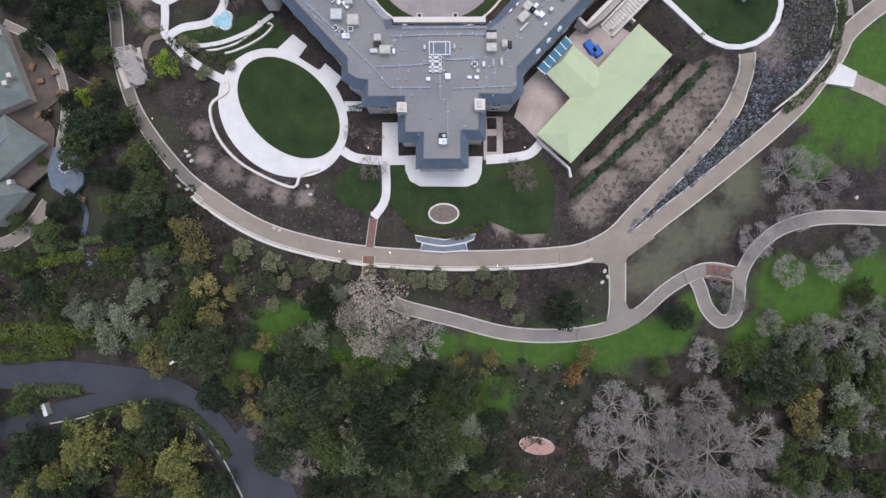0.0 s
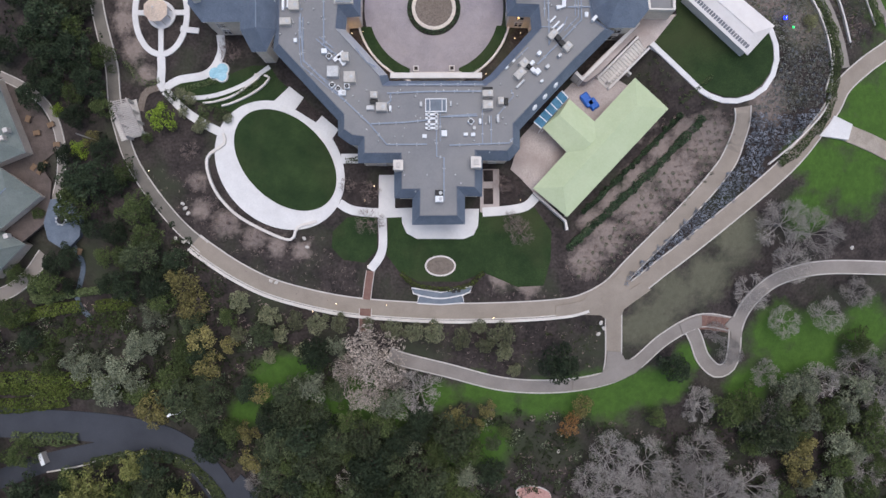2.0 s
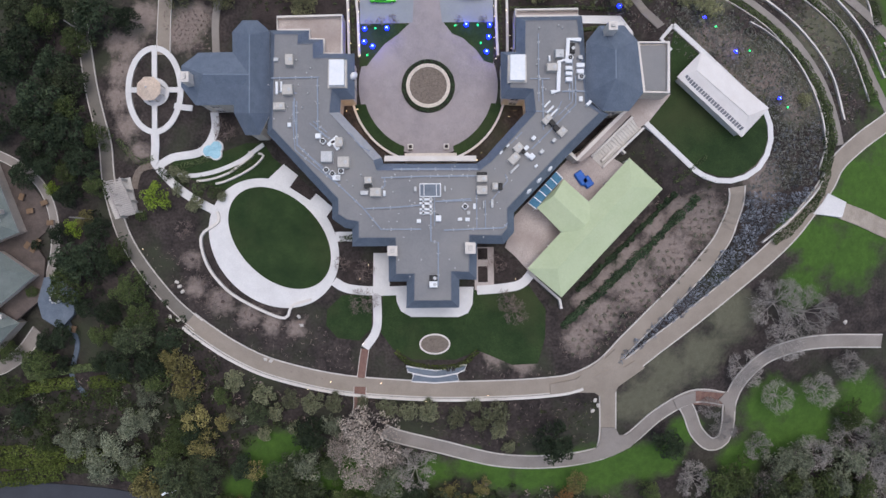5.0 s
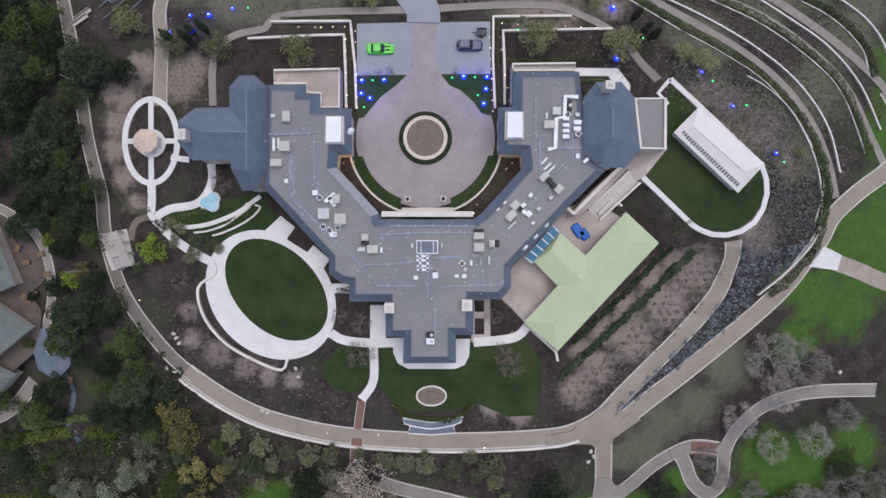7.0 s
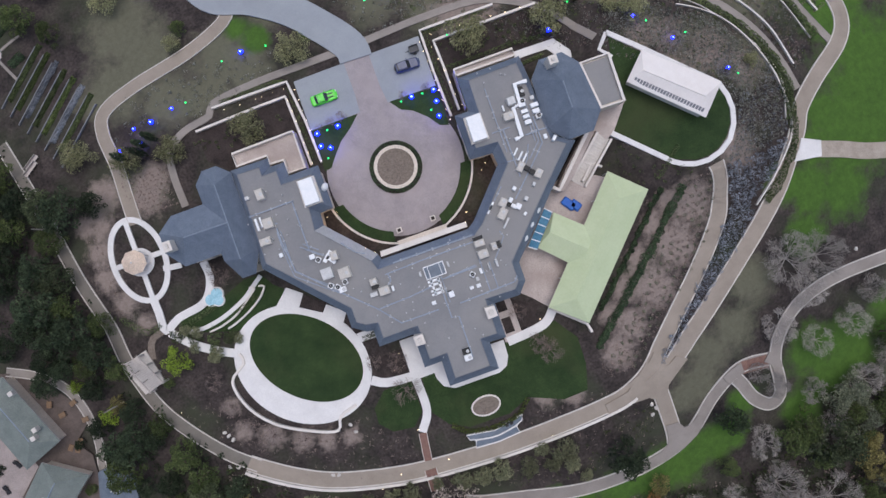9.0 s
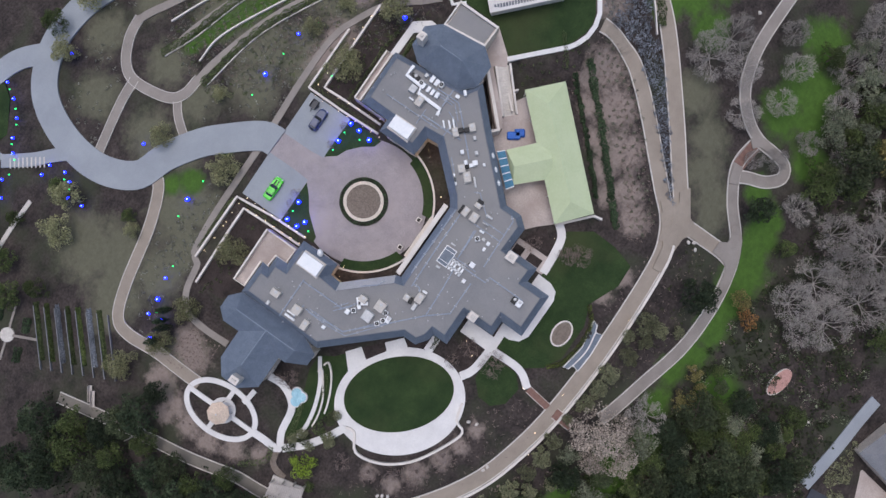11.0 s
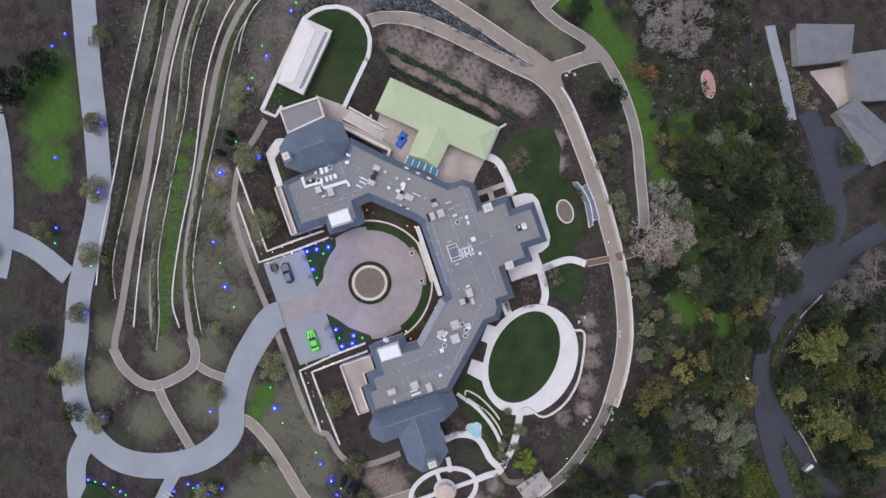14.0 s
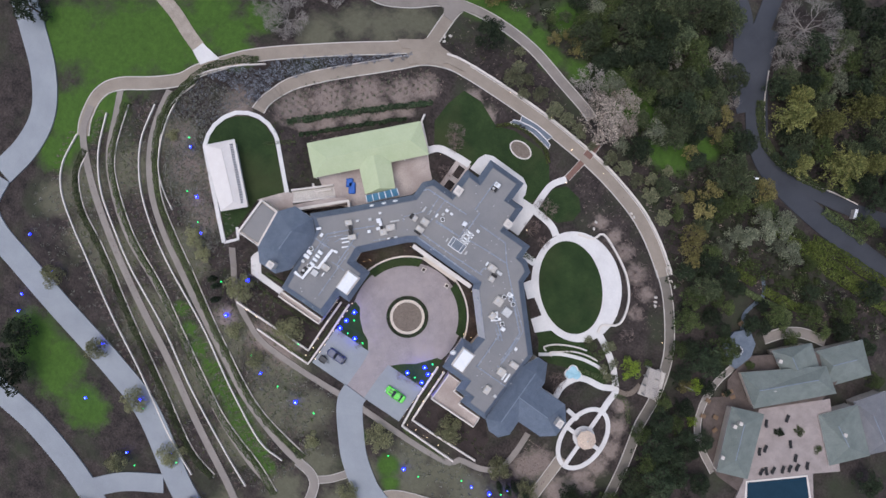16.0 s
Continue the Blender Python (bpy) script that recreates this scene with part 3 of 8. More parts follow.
path(((-9.2, -36.0), (-9.2, -42.8), (-11.3, -46.3)), 1.5, white_paving, "white walk across the lawn", 0)
path(((-11.3, -46.5), (-11.6, -48.5), (-12.0, -51.5)), 1.3, brick_red, "narrow brick walk through the bed", 0.1)
path(((-12.2, -53.1), (-12.4, -57.2)), 2.0, brick_red, "red brown timber footbridge", 0.1)
path(((8.5, -36.3), (12.7, -36.0), (16.2, -35.3), (18.2, -33.3)), 1.6, white_paving, "curved white walk", 0)
SOUTH_TERRACE = ((-5.7, -35.6), (-5.7, -38.1), (-4.9, -39.9), (-3.1, -40.9), (5.2, -41.0), (6.9, -40.3), (7.7, -38.7), (7.9, -35.7))
slab("paving_south", SOUTH_TERRACE, 0.12, white_paving, "white paved terrace round the bay", "paving")
slab("lawn_south", ((-8.1, -37.1), (-8.5, -43.6), (-6.3, -46.6), (-2.9, -48.4), (4.6, -48.5), (8.6, -46.9), (14.6, -49.5), (19.1, -49.3), (20.4, -44.8),
        (20.6, -39.8), (17.7, -35.6), (8.2, -36.2), (-5.3, -36.1)), 0.05, lawn_dark, "dark green lawn", "lawn")
slab("lawn_west", ((-17.9, -39.5), (-15.3, -37.0), (-10.1, -36.8), (-10.1, -42.8), (-12.3, -45.0), (-16.1, -44.5),
        (-18.1, -42.3)), 0.05, lawn_dark, "dark green lawn with worn edge", "lawn")
PLANT = ((1.0, -45.7),)
slab("bed_oval", ellipse(PLANT[0][0], PLANT[0][1], 2.6, 1.7, 0, 40), 0.16, gravel, "gravel planting oval", "flower bed")
wall_line(ellipse(PLANT[0][0], PLANT[0][1], 2.6, 1.7, 0, 24), 0.28, 0.25, wall_white, "white oval kerb round the bed", True)

# ---- motor court ----
C = ((0.2, -0.2),)
slab("court", ellipse(C[0][0], C[0][1], 12.3, 12.3, 0, 72), 0.06, court_paving, "round mauve cobbled motor court", "court")
slab("court_approach", ((-2.3, 20.3), (2.4, 20.3), (2.4, 14.3), (3.0, 8.3), (-2.7, 8.3), (-2.3, 14.3)), 0.085, court_paving, "mauve cobbled drive", "drive")
slab("parking_west", ((-11.8, 20.1), (-2.3, 20.3), (-2.3, 11.1), (-11.8, 10.9)), 0.07, drive_grey, "pale blue grey parking pad", "parking")
slab("parking_east", ((2.4, 20.3), (11.8, 20.4), (11.8, 11.0), (2.4, 11.1)), 0.07, drive_grey, "pale blue grey parking pad", "parking")
slab("lawn_nw", ((-11.8, 10.9), (-3.0, 11.0), (-5.0, 9.1), (-7.5, 7.3), (-9.6, 4.8), (-10.6, 3.5),
        (-11.9, 3.3)), 0.09, lawn_dark, "green triangle lawn with lights", "lawn")
slab("lawn_ne", ((3.0, 11.1), (11.8, 11.1), (11.7, 3.7), (10.1, 4.2), (8.7, 6.2), (6.4, 8.3), (4.5, 9.1)), 0.09, lawn_dark, "green triangle lawn with lights", "lawn")
slab("ring_hedge_bed", ellipse(C[0][0], C[0][1], 4.7, 4.7, 0, 48), 0.3, mulch, "dark clipped ring hedge", "hedge")
wall_line(ellipse(C[0][0], C[0][1], 3.6, 3.6, 0, 24), 0.6, 0.6, stone_wall, "white round fountain kerb", True)
slab("fountain_bed", ellipse(C[0][0], C[0][1], 3.3, 3.3, 0, 40), 0.45, gravel, "brown gravel in the round basin", "flower bed")


# ---- the main house ----
house = thing("house", "large cream stone mansion with blue slate mansard roof", "house")
EAVE = ((-3.6, -38.8), (-3.5, -34.4), (-6.5, -34.4), (-6.5, -28.5), (-12.5, -28.5), (-12.5, -25.6), (-13.7, -25.4), (-15.8, -23.9), (-15.8, -21.3), (-26.5, -9.6),
        (-26.0, 7.6), (-19.4, 7.5), (-19.5, 6.0), (-17.1, 6.0), (-17.1, 3.6), (-11.9, 3.6), (-11.9, -4.0), (-14.2, -4.1), (-14.4, -6.2), (-7.5, -13.8),
        (-7.2, -14.8), (8.2, -14.9), (9.6, -13.9), (16.5, -6.4), (16.3, -4.3), (12.4, -4.1), (12.4, 3.7), (14.9, 3.7), (15.0, 9.5), (26.0, 9.6), (27.3, -4.8),
        (30.3, -6.9), (23.9, -13.2), (14.4, -23.1), (14.4, -26.3), (12.7, -28.3), (8.2, -28.2), (8.1, -34.2), (5.2, -34.1), (5.2, -38.8))
EAVE = ccw(EAVE)
DECK = inset(EAVE, 1.35)
WALL = inset(EAVE, 0.55)
prism("wall", WALL, -0.3, 7.0, stone_wall, house)
prism("eave_board", inset(EAVE, 0.05), 6.95, 7.2, wall_white, house, "cream cornice")
prism("roof_deck", DECK, 7.5, 9.3, roof_deck, house, "flat grey membrane roof")
for i in range(len(EAVE)):
    j = (i + 1) % len(EAVE)
    (ax, ay), (bx, by), (cx, cy), (dx, dy) = EAVE[i], EAVE[j], DECK[j], DECK[i]
    mesh("roof_slope", [(ax, ay, 7.2), (bx, by, 7.2), (cx, cy, 9.34),
        (dx, dy, 9.34)], [(0, 1, 2, 3)], metal_grey if -17 < (ax + bx) / 2 < -9 and -14 < (ay + by) / 2 < -6 else slate, house, label="blue grey slate slope")
strip("roof_edge", [Vector(p) for p in DECK], 0.0, 0.16, 9.2, 9.4, roof_grey, house, True, drape=False, label="thin metal roof edge")

win_frame, win_pane = bpy.data.meshes.new("window"), bpy.data.meshes.new("pane")
bm = bmesh.new()
wx, wz = (-0.77, -0.64, -0.03, 0.03, 0.64, 0.77), (-1.14, -1.0, 0.27, 0.33, 1.0, 1.12)
grid = {(i, k, y): bm.verts.new((wx[i], y, wz[k])) for i in range(6) for k in range(6) for y in (-0.09, 0.09)}
solid = {(i, k) for i in range(5) for k in range(5) if i in (0, 2, 4) or k in (0, 2, 4)}
for i, k in solid:
    for y in (-0.09, 0.09):
        bm.faces.new([grid[q] for q in ((i, k, y), (i + 1, k, y), (i + 1, k + 1, y), (i, k + 1, y))])
    for di, dk, a, b in ((-1, 0, (i, k), (i, k + 1)), (1, 0, (i + 1, k), (i + 1, k + 1)), (0, -1, (i, k), (i + 1, k)), (0, 1, (i, k + 1), (i + 1, k + 1))):
        if (i + di, k + dk) not in solid:
            bm.faces.new((grid[(*a, -0.09)], grid[(*b, -0.09)], grid[(*b, 0.09)], grid[(*a, 0.09)]))
bmesh.ops.recalc_face_normals(bm, faces=bm.faces)
bm.to_mesh(win_frame)
bm.free()
win_frame.materials.append(wall_white)
win_pane.from_pydata([(-0.66, -0.02, -1), (0.66, -0.02, -1), (0.66, -0.02, 1), (-0.66, -0.02, 1)], [], [(0, 1, 2, 3)])
win_pane.materials.append(glass)


def windows(poly, parent, rows=(1.9, 5.2), pitch=3.3):
    for i in range(len(poly)):
        a, b = Vector(poly[i]), Vector(poly[(i + 1) % len(poly)])
        u = b - a
        n = int(u.length / pitch)
        for k in range(n):
            p = a + u * ((k + 0.5) / n)
            out = Vector((u.y, -u.x)).normalized() * 0.06
            for z in rows:
                w = new("window", win_frame)
                w.parent = parent
                w.matrix_basis = pose(p.x + out.x, p.y + out.y, z, 0, 0, math.degrees(math.atan2(u.y, u.x)))
                g = new("pane", win_pane)
                g.parent = w


windows(WALL, house)


def ridge_roof(name, eave, ridge, ze, zr, material, parent, label="", wall=None, base=0.0, over=0.45):
    """A hipped roof from its eave outline and a ridge of two ends, each slope a part, with walls below."""
    e = ccw(eave)
    r = [Vector(p[:2]) for p in ridge]
    pick = [0 if (Vector(p) - r[0]).length < (Vector(p) - r[1]).length else 1 for p in e]
    top = [(q.x, q.y, zr) for q in r]
    for i in range(len(e)):
        j = (i + 1) % len(e)
        a, b = (*e[i], ze), (*e[j], ze)
        if pick[i] == pick[j]:
            mesh(name, [a, b, top[pick[i]]], [(0, 1, 2)], material, parent, label=label)
        else:
            mesh(name, [a, b, top[pick[j]], top[pick[i]]], [(0, 1, 2, 3)], material, parent, label=label)
    prism("eave_board", inset(e, 0.04), ze - 0.3, ze - 0.01, wall_white, parent, "cream cornice")
    if wall:
        prism("wall", inset(e, over), base - 0.3, ze - 0.3, wall, parent)
    return e


def capping(a, b, z0, z1, parent, w=0.1, material=None):
    """A narrow ridge capping from a to b."""
    d = Vector((b[0] - a[0], b[1] - a[1]))
    q = Vector((-d.y, d.x)).normalized() * w
    v = []
    for (x, y), z in ((a, z0), (b, z1)):
        v += [(x - q.x, y - q.y, z - 0.03), (x, y, z + 0.09), (x + q.x, y + q.y, z - 0.03)]
    mesh("ridge_cap", v, [(0, 3, 4, 1), (1, 4, 5, 2), (0, 1, 2), (5, 4, 3)], material or pipe_blue, parent, label="lead ridge capping")


TOWER_W = (((-32.0, 7.1), (-30.3, 9.0), (-27.8, 9.0), (-25.8, 7.2), (-25.7, -6.3), (-27.5, -10.0), (-29.9, -10.0), (-31.8, -6.3)), ((-28.2, 5.5), (-28.3, -7.1)))
ARM_W = (((-29.0, 3.8), (-37.6, 3.7), (-40.4, 1.6), (-40.5, -1.9), (-38.1, -5.0), (-29.0, -5.0)), ((-35.7, -0.8), (-28.2, -0.9)))
TOWER_E = (((26.5, 5.0), (28.7, 7.7), (32.8, 7.7), (35.0, 5.2), (35.9, -3.5), (33.5, -6.5), (29.0, -6.5), (26.2, -3.8)), ((30.4, 2.5), (30.4, -2.1)))
for eave, ridge in (TOWER_W, ARM_W, TOWER_E):
    zr = 12.0 if eave is TOWER_E[0] else 11.5
    windows(inset(ridge_roof("roof_slope", eave, ridge, 8.0, zr, slate, house, "blue grey slate slope", stone_wall), 0.44), house)
    capping(ridge[0], ridge[1], zr, zr, house)
BOX_E = ccw(((35.0, 5.1), (40.5, 5.1), (40.4, -3.5), (35.9, -3.4)))
prism("wall", BOX_E, -0.3, 7.0, stone_wall, house)
prism("roof_deck", inset(BOX_E, 0.5), 6.9, 7.2, roof_deck, house, "flat grey membrane roof")
strip("parapet", [Vector(p) for p in BOX_E], 0.0, 0.5, 6.8, 7.75, wall_white, house, True, drape=False, label="pale stone parapet")
# entrance front
ENTRY = ((-7.0, -13.5), (8.2, -13.6), (8.2, -14.5), (-7.1, -14.4))
prism("cornice", ENTRY, 6.6, 7.5, wall_white, house, "projecting white entrance cornice")
prism("portico", ((-3.8, -12.8), (5.0, -12.8), (5.0, -14.0), (-3.8, -13.9)), 0.0, 5.2, stone_wall, house, "cream stone entrance portico")
# terraces with parapets
for pts, zt in ((((-25.5, 11.0), (-14.3, 11.2), (-14.3, 4.4), (-17.6, 4.4), (-17.6, 6.8), (-20.0, 6.9), (-20.0, 8.4), (-25.5, 8.4)), 3.4), (((15.2, 11.9),
        (26.0, 12.0), (26.0, 10.5), (15.4, 10.5), (15.3, 5.0), (15.1, 5.0)), 3.4)):
    p = ccw(pts)
    prism("terrace", p, -0.3, zt, patio_stone, house, "pale stone roof terrace")
    strip("parapet", [Vector(q) for q in p], 0.0, 0.35, zt - 0.2, zt + 0.95, wall_white, house, True, drape=False, label="cream stone parapet")
# tall stone stacks and lift housings
for pts, z, top in ((((-6.4, -28.5), (-4.8, -28.5), (-4.8, -30.2), (-6.4, -30.1)), 11.0, 0), (((6.1, -28.0), (7.8, -28.1), (7.8, -29.9), (6.1, -29.9)), 11.0, 0),
        (((-39.0, -0.5), (-37.7, -0.5), (-37.7, -2.2), (-39.0, -2.2)), 12.3, 1), (((29.1, 6.8), (30.6, 6.8), (30.6, 5.4), (29.1, 5.4)), 12.8, 1)):
    prism("chimney", pts, 6.0, z, wall_white, house, "pale stone chimney stack", 0.05)
    q = inset(ccw(pts), 0.45)
    prism("chimney_pot", q, z - 0.1, z + 0.35, kerb_stone, house, "pale chimney cap", 0.03)
for pts in (((-15.6, 1.7), (-13.2, 1.7), (-13.2, -2.5), (-15.7, -2.5)), ((13.7, 2.3), (16.1, 2.3), (16.1, -1.9), (13.6, -1.9))):
    prism("lift_housing", pts, 8.5, 10.6, metal_white, house, "flat white rooftop housing", 0.05)
    strip("housing_edge", [Vector(p) for p in ccw(pts)], -0.35, 0.1, 8.4, 9.7, kerb_stone, house, True, drape=False, label="pale housing kerb")
# dormers facing the tent patio and the court
for x, y in ((20.1, -15.8), (18.3, -17.7), (16.6, -19.5), (-12.0, -0.3)):
    bm = bmesh.new()
    bmesh.ops.create_uvsphere(bm, u_segments=12, v_segments=8, radius=0.75, matrix=Matrix.LocRotScale((x, y, 7.9), Euler((0, 0, radians(45))), (1.0, 0.75, 1.0)))
    part("dormer", bm, metal_white, house, "small white domed dormer")

# ---- plant on the roof ----
UNITS = (
    (((-22.8, 2.7), (-21.5, 0.9)), beige_metal, 1.0), (((-23.3, -2.2), (-21.6, -3.9)), beige_metal, 1.0), (((-24.8, -5.1), (-22.9, -6.3)), beige_metal, 0.9),
        (((-24.5, -1.6), (-24.1, -3.7)), metal_white, 0.4),
    (((-23.7, -1.6), (-23.4, -3.3)), metal_white, 0.4), (((-17.1, -13.1), (-15.2, -14.9)), metal_grey, 1.1), (((-14.4, -14.0), (-12.5, -15.8)), beige_metal, 1.1),
        (((-18.0, -10.2), (-17.1, -11.0)), metal_white, 0.9),
    (((-14.7, -10.9), (-13.5, -12.4)), beige_metal, 1.2), (((-15.3, -16.9), (-14.1, -17.8)), metal_white, 0.5), (((-10.1, -17.3),
        (-8.9, -18.4)), beige_metal, 1.1), (((-9.2, -19.1), (-7.4, -20.5)), beige_metal, 1.1),
    (((-10.8, -19.5), (-9.5, -20.2)), metal_grey, 0.6), (((-7.1, -19.5), (-6.7, -20.4)), metal_white, 0.6), (((8.1, -17.2), (9.8, -18.3)), beige_metal, 1.1),
        (((8.1, -18.9), (9.8, -20.3)), beige_metal, 1.1),
    (((10.6, -18.4), (11.5, -19.6)), beige_metal, 1.1), (((-2.1, -18.9), (-1.7, -19.7)), metal_grey, 0.5), (((2.8, -18.8), (3.1, -19.7)), metal_grey, 0.5),
        (((0.3, -34.3), (1.6, -35.3)), metal_white, 1.0),
    (((1.4, -23.6), (2.3, -24.6)), metal_white, 0.7),
        (((7.5, -21.7), (7.9, -22.6)), metal_white, 0.5),
    (((9.1, -21.3), (9.3, -22.5)), metal_grey, 0.5), (((10.4, -21.1), (10.8, -22.4)), metal_grey, 0.5), (((6.5, -22.9), (7.0, -23.5)), metal_grey, 0.4),
        (((5.0, -24.0), (5.7, -24.5)), metal_white, 0.4),
    (((6.2, -24.0), (6.9, -24.6)), metal_white, 0.4), (((-1.7, -24.2), (-1.0, -24.8)), metal_white, 0.4), (((-22.6, -8.3), (-22.0, -9.0)), metal_white, 0.4),
        (((-24.8, 2.3), (-24.0, 1.7)), metal_grey, 0.4),
    (((21.0, 3.1), (22.4, 1.8)), metal_grey, 1.1), (((19.6, 0.9), (21.4, -0.4)), beige_metal, 1.1), (((20.0, 2.3), (20.3, 1.3)), metal_white, 0.5), (((22.7, 1.6),
        (23.8, 1.0)), metal_white, 0.7),
    (((22.7, 0.5), (23.8, -0.1)), metal_white, 0.7), (((22.7, -0.4), (23.8, -1.0)), metal_white, 0.7), (((22.7, -1.3), (23.8, -2.0)), metal_white, 0.7),
        (((24.5, 1.0), (25.8, 0.3)), metal_white, 0.7),
    (((24.5, -0.0), (25.7, -0.7)), metal_white, 0.7), (((24.8, 2.2), (25.5, 1.6)), metal_grey, 0.7), (((24.7, -0.9), (25.6, -1.7)), metal_grey, 0.7),
        (((24.9, -4.4), (25.5, -5.2)), metal_white, 0.4),
)
TURNED = (
    (((14.9, -12.8),), 1.5, 1.3, beige_metal), (((14.2, -14.5),), 1.9, 1.3, beige_metal), (((19.6, -8.2),), 1.7, 1.1, beige_metal),
        (((22.0, -10.2),), 1.5, 1.2, beige_metal), (((16.1, -12.9),), 1.1, 0.6, metal_white),
    (((17.1, -14.2),), 0.9, 0.9, metal_white), (((17.4, -11.2),), 0.7, 0.6, metal_white), (((20.7, -11.6),), 0.7, 0.5, metal_grey),
        (((18.7, -13.4),), 0.7, 0.6, metal_grey), (((15.6, -13.2),), 0.7, 1.1, black_metal),
    (((20.4, -8.7),), 0.8, 1.2, black_metal), (((21.2, -9.7),), 0.8, 1.2, black_metal), (((12.9, -12.7),), 1.6, 0.3, metal_white),
        (((12.5, -13.1),), 1.6, 0.3, metal_white), (((17.8, -15.7),), 0.6, 0.4, metal_white),
    (((14.3, -16.1),), 1.9, 0.35, metal_grey), (((19.7, -5.6),), 1.4, 0.3, metal_white), (((20.2, -6.5),), 1.6, 0.3, metal_white),
        (((20.8, -7.0),), 1.6, 0.3, metal_white), (((26.4, -5.6),), 1.0, 0.5, metal_white),
)


def roof_unit(x, y, w, d, h, material, turn=0.0):
    t = thing("roof_unit", "boxy %s rooftop air handling unit" % material.name.split()[0], "roof unit", x, y, 9.3, turn, "rooftop plant")
    box("casing", (0, 0, h / 2 + 0.08), (w, d, h), material, t, 0, "", 0.05)
    box("base_frame", (0, 0, 0.05), (w * 1.05, d * 1.05, 0.1), metal_grey, t, 0, "", 0.01)
    if min(w, d) > 0.9:
        box("lid", (0, 0, h + 0.12), (w * 0.9, d * 0.9, 0.08), material, t, 0, "", 0.02)
        bm = bmesh.new()
        bmesh.ops.create_cone(bm, segments=14, radius1=0.3, radius2=0.28, depth=0.14, cap_ends=True, matrix=Matrix.Translation((w * 0.18, 0, h + 0.2)))
        part("fan_cowl", bm, metal_grey, t, "round grey fan cowl")


for (a, b), material, h in UNITS:
    roof_unit((a[0] + b[0]) / 2, (a[1] + b[1]) / 2, abs(a[0] - b[0]), abs(a[1] - b[1]), h, material)
for p, w, d, material in TURNED:
    roof_unit(p[0][0], p[0][1], w, d, 0.5 if min(w, d) < 0.5 else 0.9, material, 45)
for a, b in (((-10.2, -18.5), (-8.9, -19.1)), ((8.1, -16.6), (9.8, -17.1)), ((11.7, -18.4), (12.3, -19.6)), ((0.3, -33.3), (1.6, -34.3)), ((1.4, -23.4),
        (2.0, -24.3)), ((23.4, 4.3), (24.3, 2.6))):
    roof_unit((a[0] + b[0]) / 2, (a[1] + b[1]) / 2, abs(a[0] - b[0]), abs(a[1] - b[1]), 0.5, black_metal)
for x, y in ((-16.3, -16.1), (-15.3, -16.7), (-13.9, -16.3), (-16.8, -11.4), (6.2, -22.2), (21.8, 2.5), (23.5, 1.9), (25.3, -1.2)):
    t = thing("condenser", "square white condenser with black fan", "condenser", x, y, 9.3, random.choice((0, 45)), "rooftop condensers")
    box("casing", (0, 0, 0.4), (0.85, 0.85, 0.75), metal_white, t, 0, "", 0.04)
    bm = bmesh.new()
    bmesh.ops.create_cone(bm, segments=16, radius1=0.34, radius2=0.34, depth=0.05, cap_ends=True, matrix=Matrix.Translation((0, 0, 0.8)))
    part("fan_grille", bm, black_metal, t, "black fan grille")
    bm = bmesh.new()
    bmesh.ops.create_cone(bm, segments=10, radius1=0.1, radius2=0.08, depth=0.06, cap_ends=True, matrix=Matrix.Translation((0, 0, 0.85)))
    part("fan_hub", bm, metal_grey, t)

SKYLIGHT = ((-1.2, -18.4), (2.3, -18.4), (2.3, -20.6), (-1.2, -20.6))
sk = thing("skylight", "white framed flat skylight with blue glass", "skylight")
prism("kerb", SKYLIGHT, 9.3, 9.8, metal_white, sk, "", 0.03)
(x0, y1), (x1, _), (_, y0), _ = SKYLIGHT
for a, b in ((0.04, 0.2), (0.23, 0.77), (0.8, 0.96)):
    prism("pane", [(x0 + (x1 - x0) * a, y0 + 0.15), (x0 + (x1 - x0) * b, y0 + 0.15), (x0 + (x1 - x0) * b, y1 - 0.15),
        (x0 + (x1 - x0) * a, y1 - 0.15)], 9.8, 9.84, pool_slate, sk, "blue grey glass")


def pipe(pts, width, material, label, z=9.3, h=0.25):
    line = [Vector(p) for p in pts]
    ob = strip("roof_duct", line, -width / 2, width / 2, z + 0.1, z + 0.1 + h, material, None, drape=False)
    tagged(ob, label, "duct", "rooftop ducts")
    for i in range(len(line) - 1):
        n = max(1, int((line[i + 1] - line[i]).length / 2.5))
        for k in range(n):
            p = line[i].lerp(line[i + 1], (k + 0.5) / n)
            box("support", (p.x, p.y, z + 0.06),
        (width + 0.25, 0.2, 0.12), metal_grey, ob, math.degrees(math.atan2(line[i + 1].y - line[i].y, line[i + 1].x - line[i].x)) + 90, "", 0)


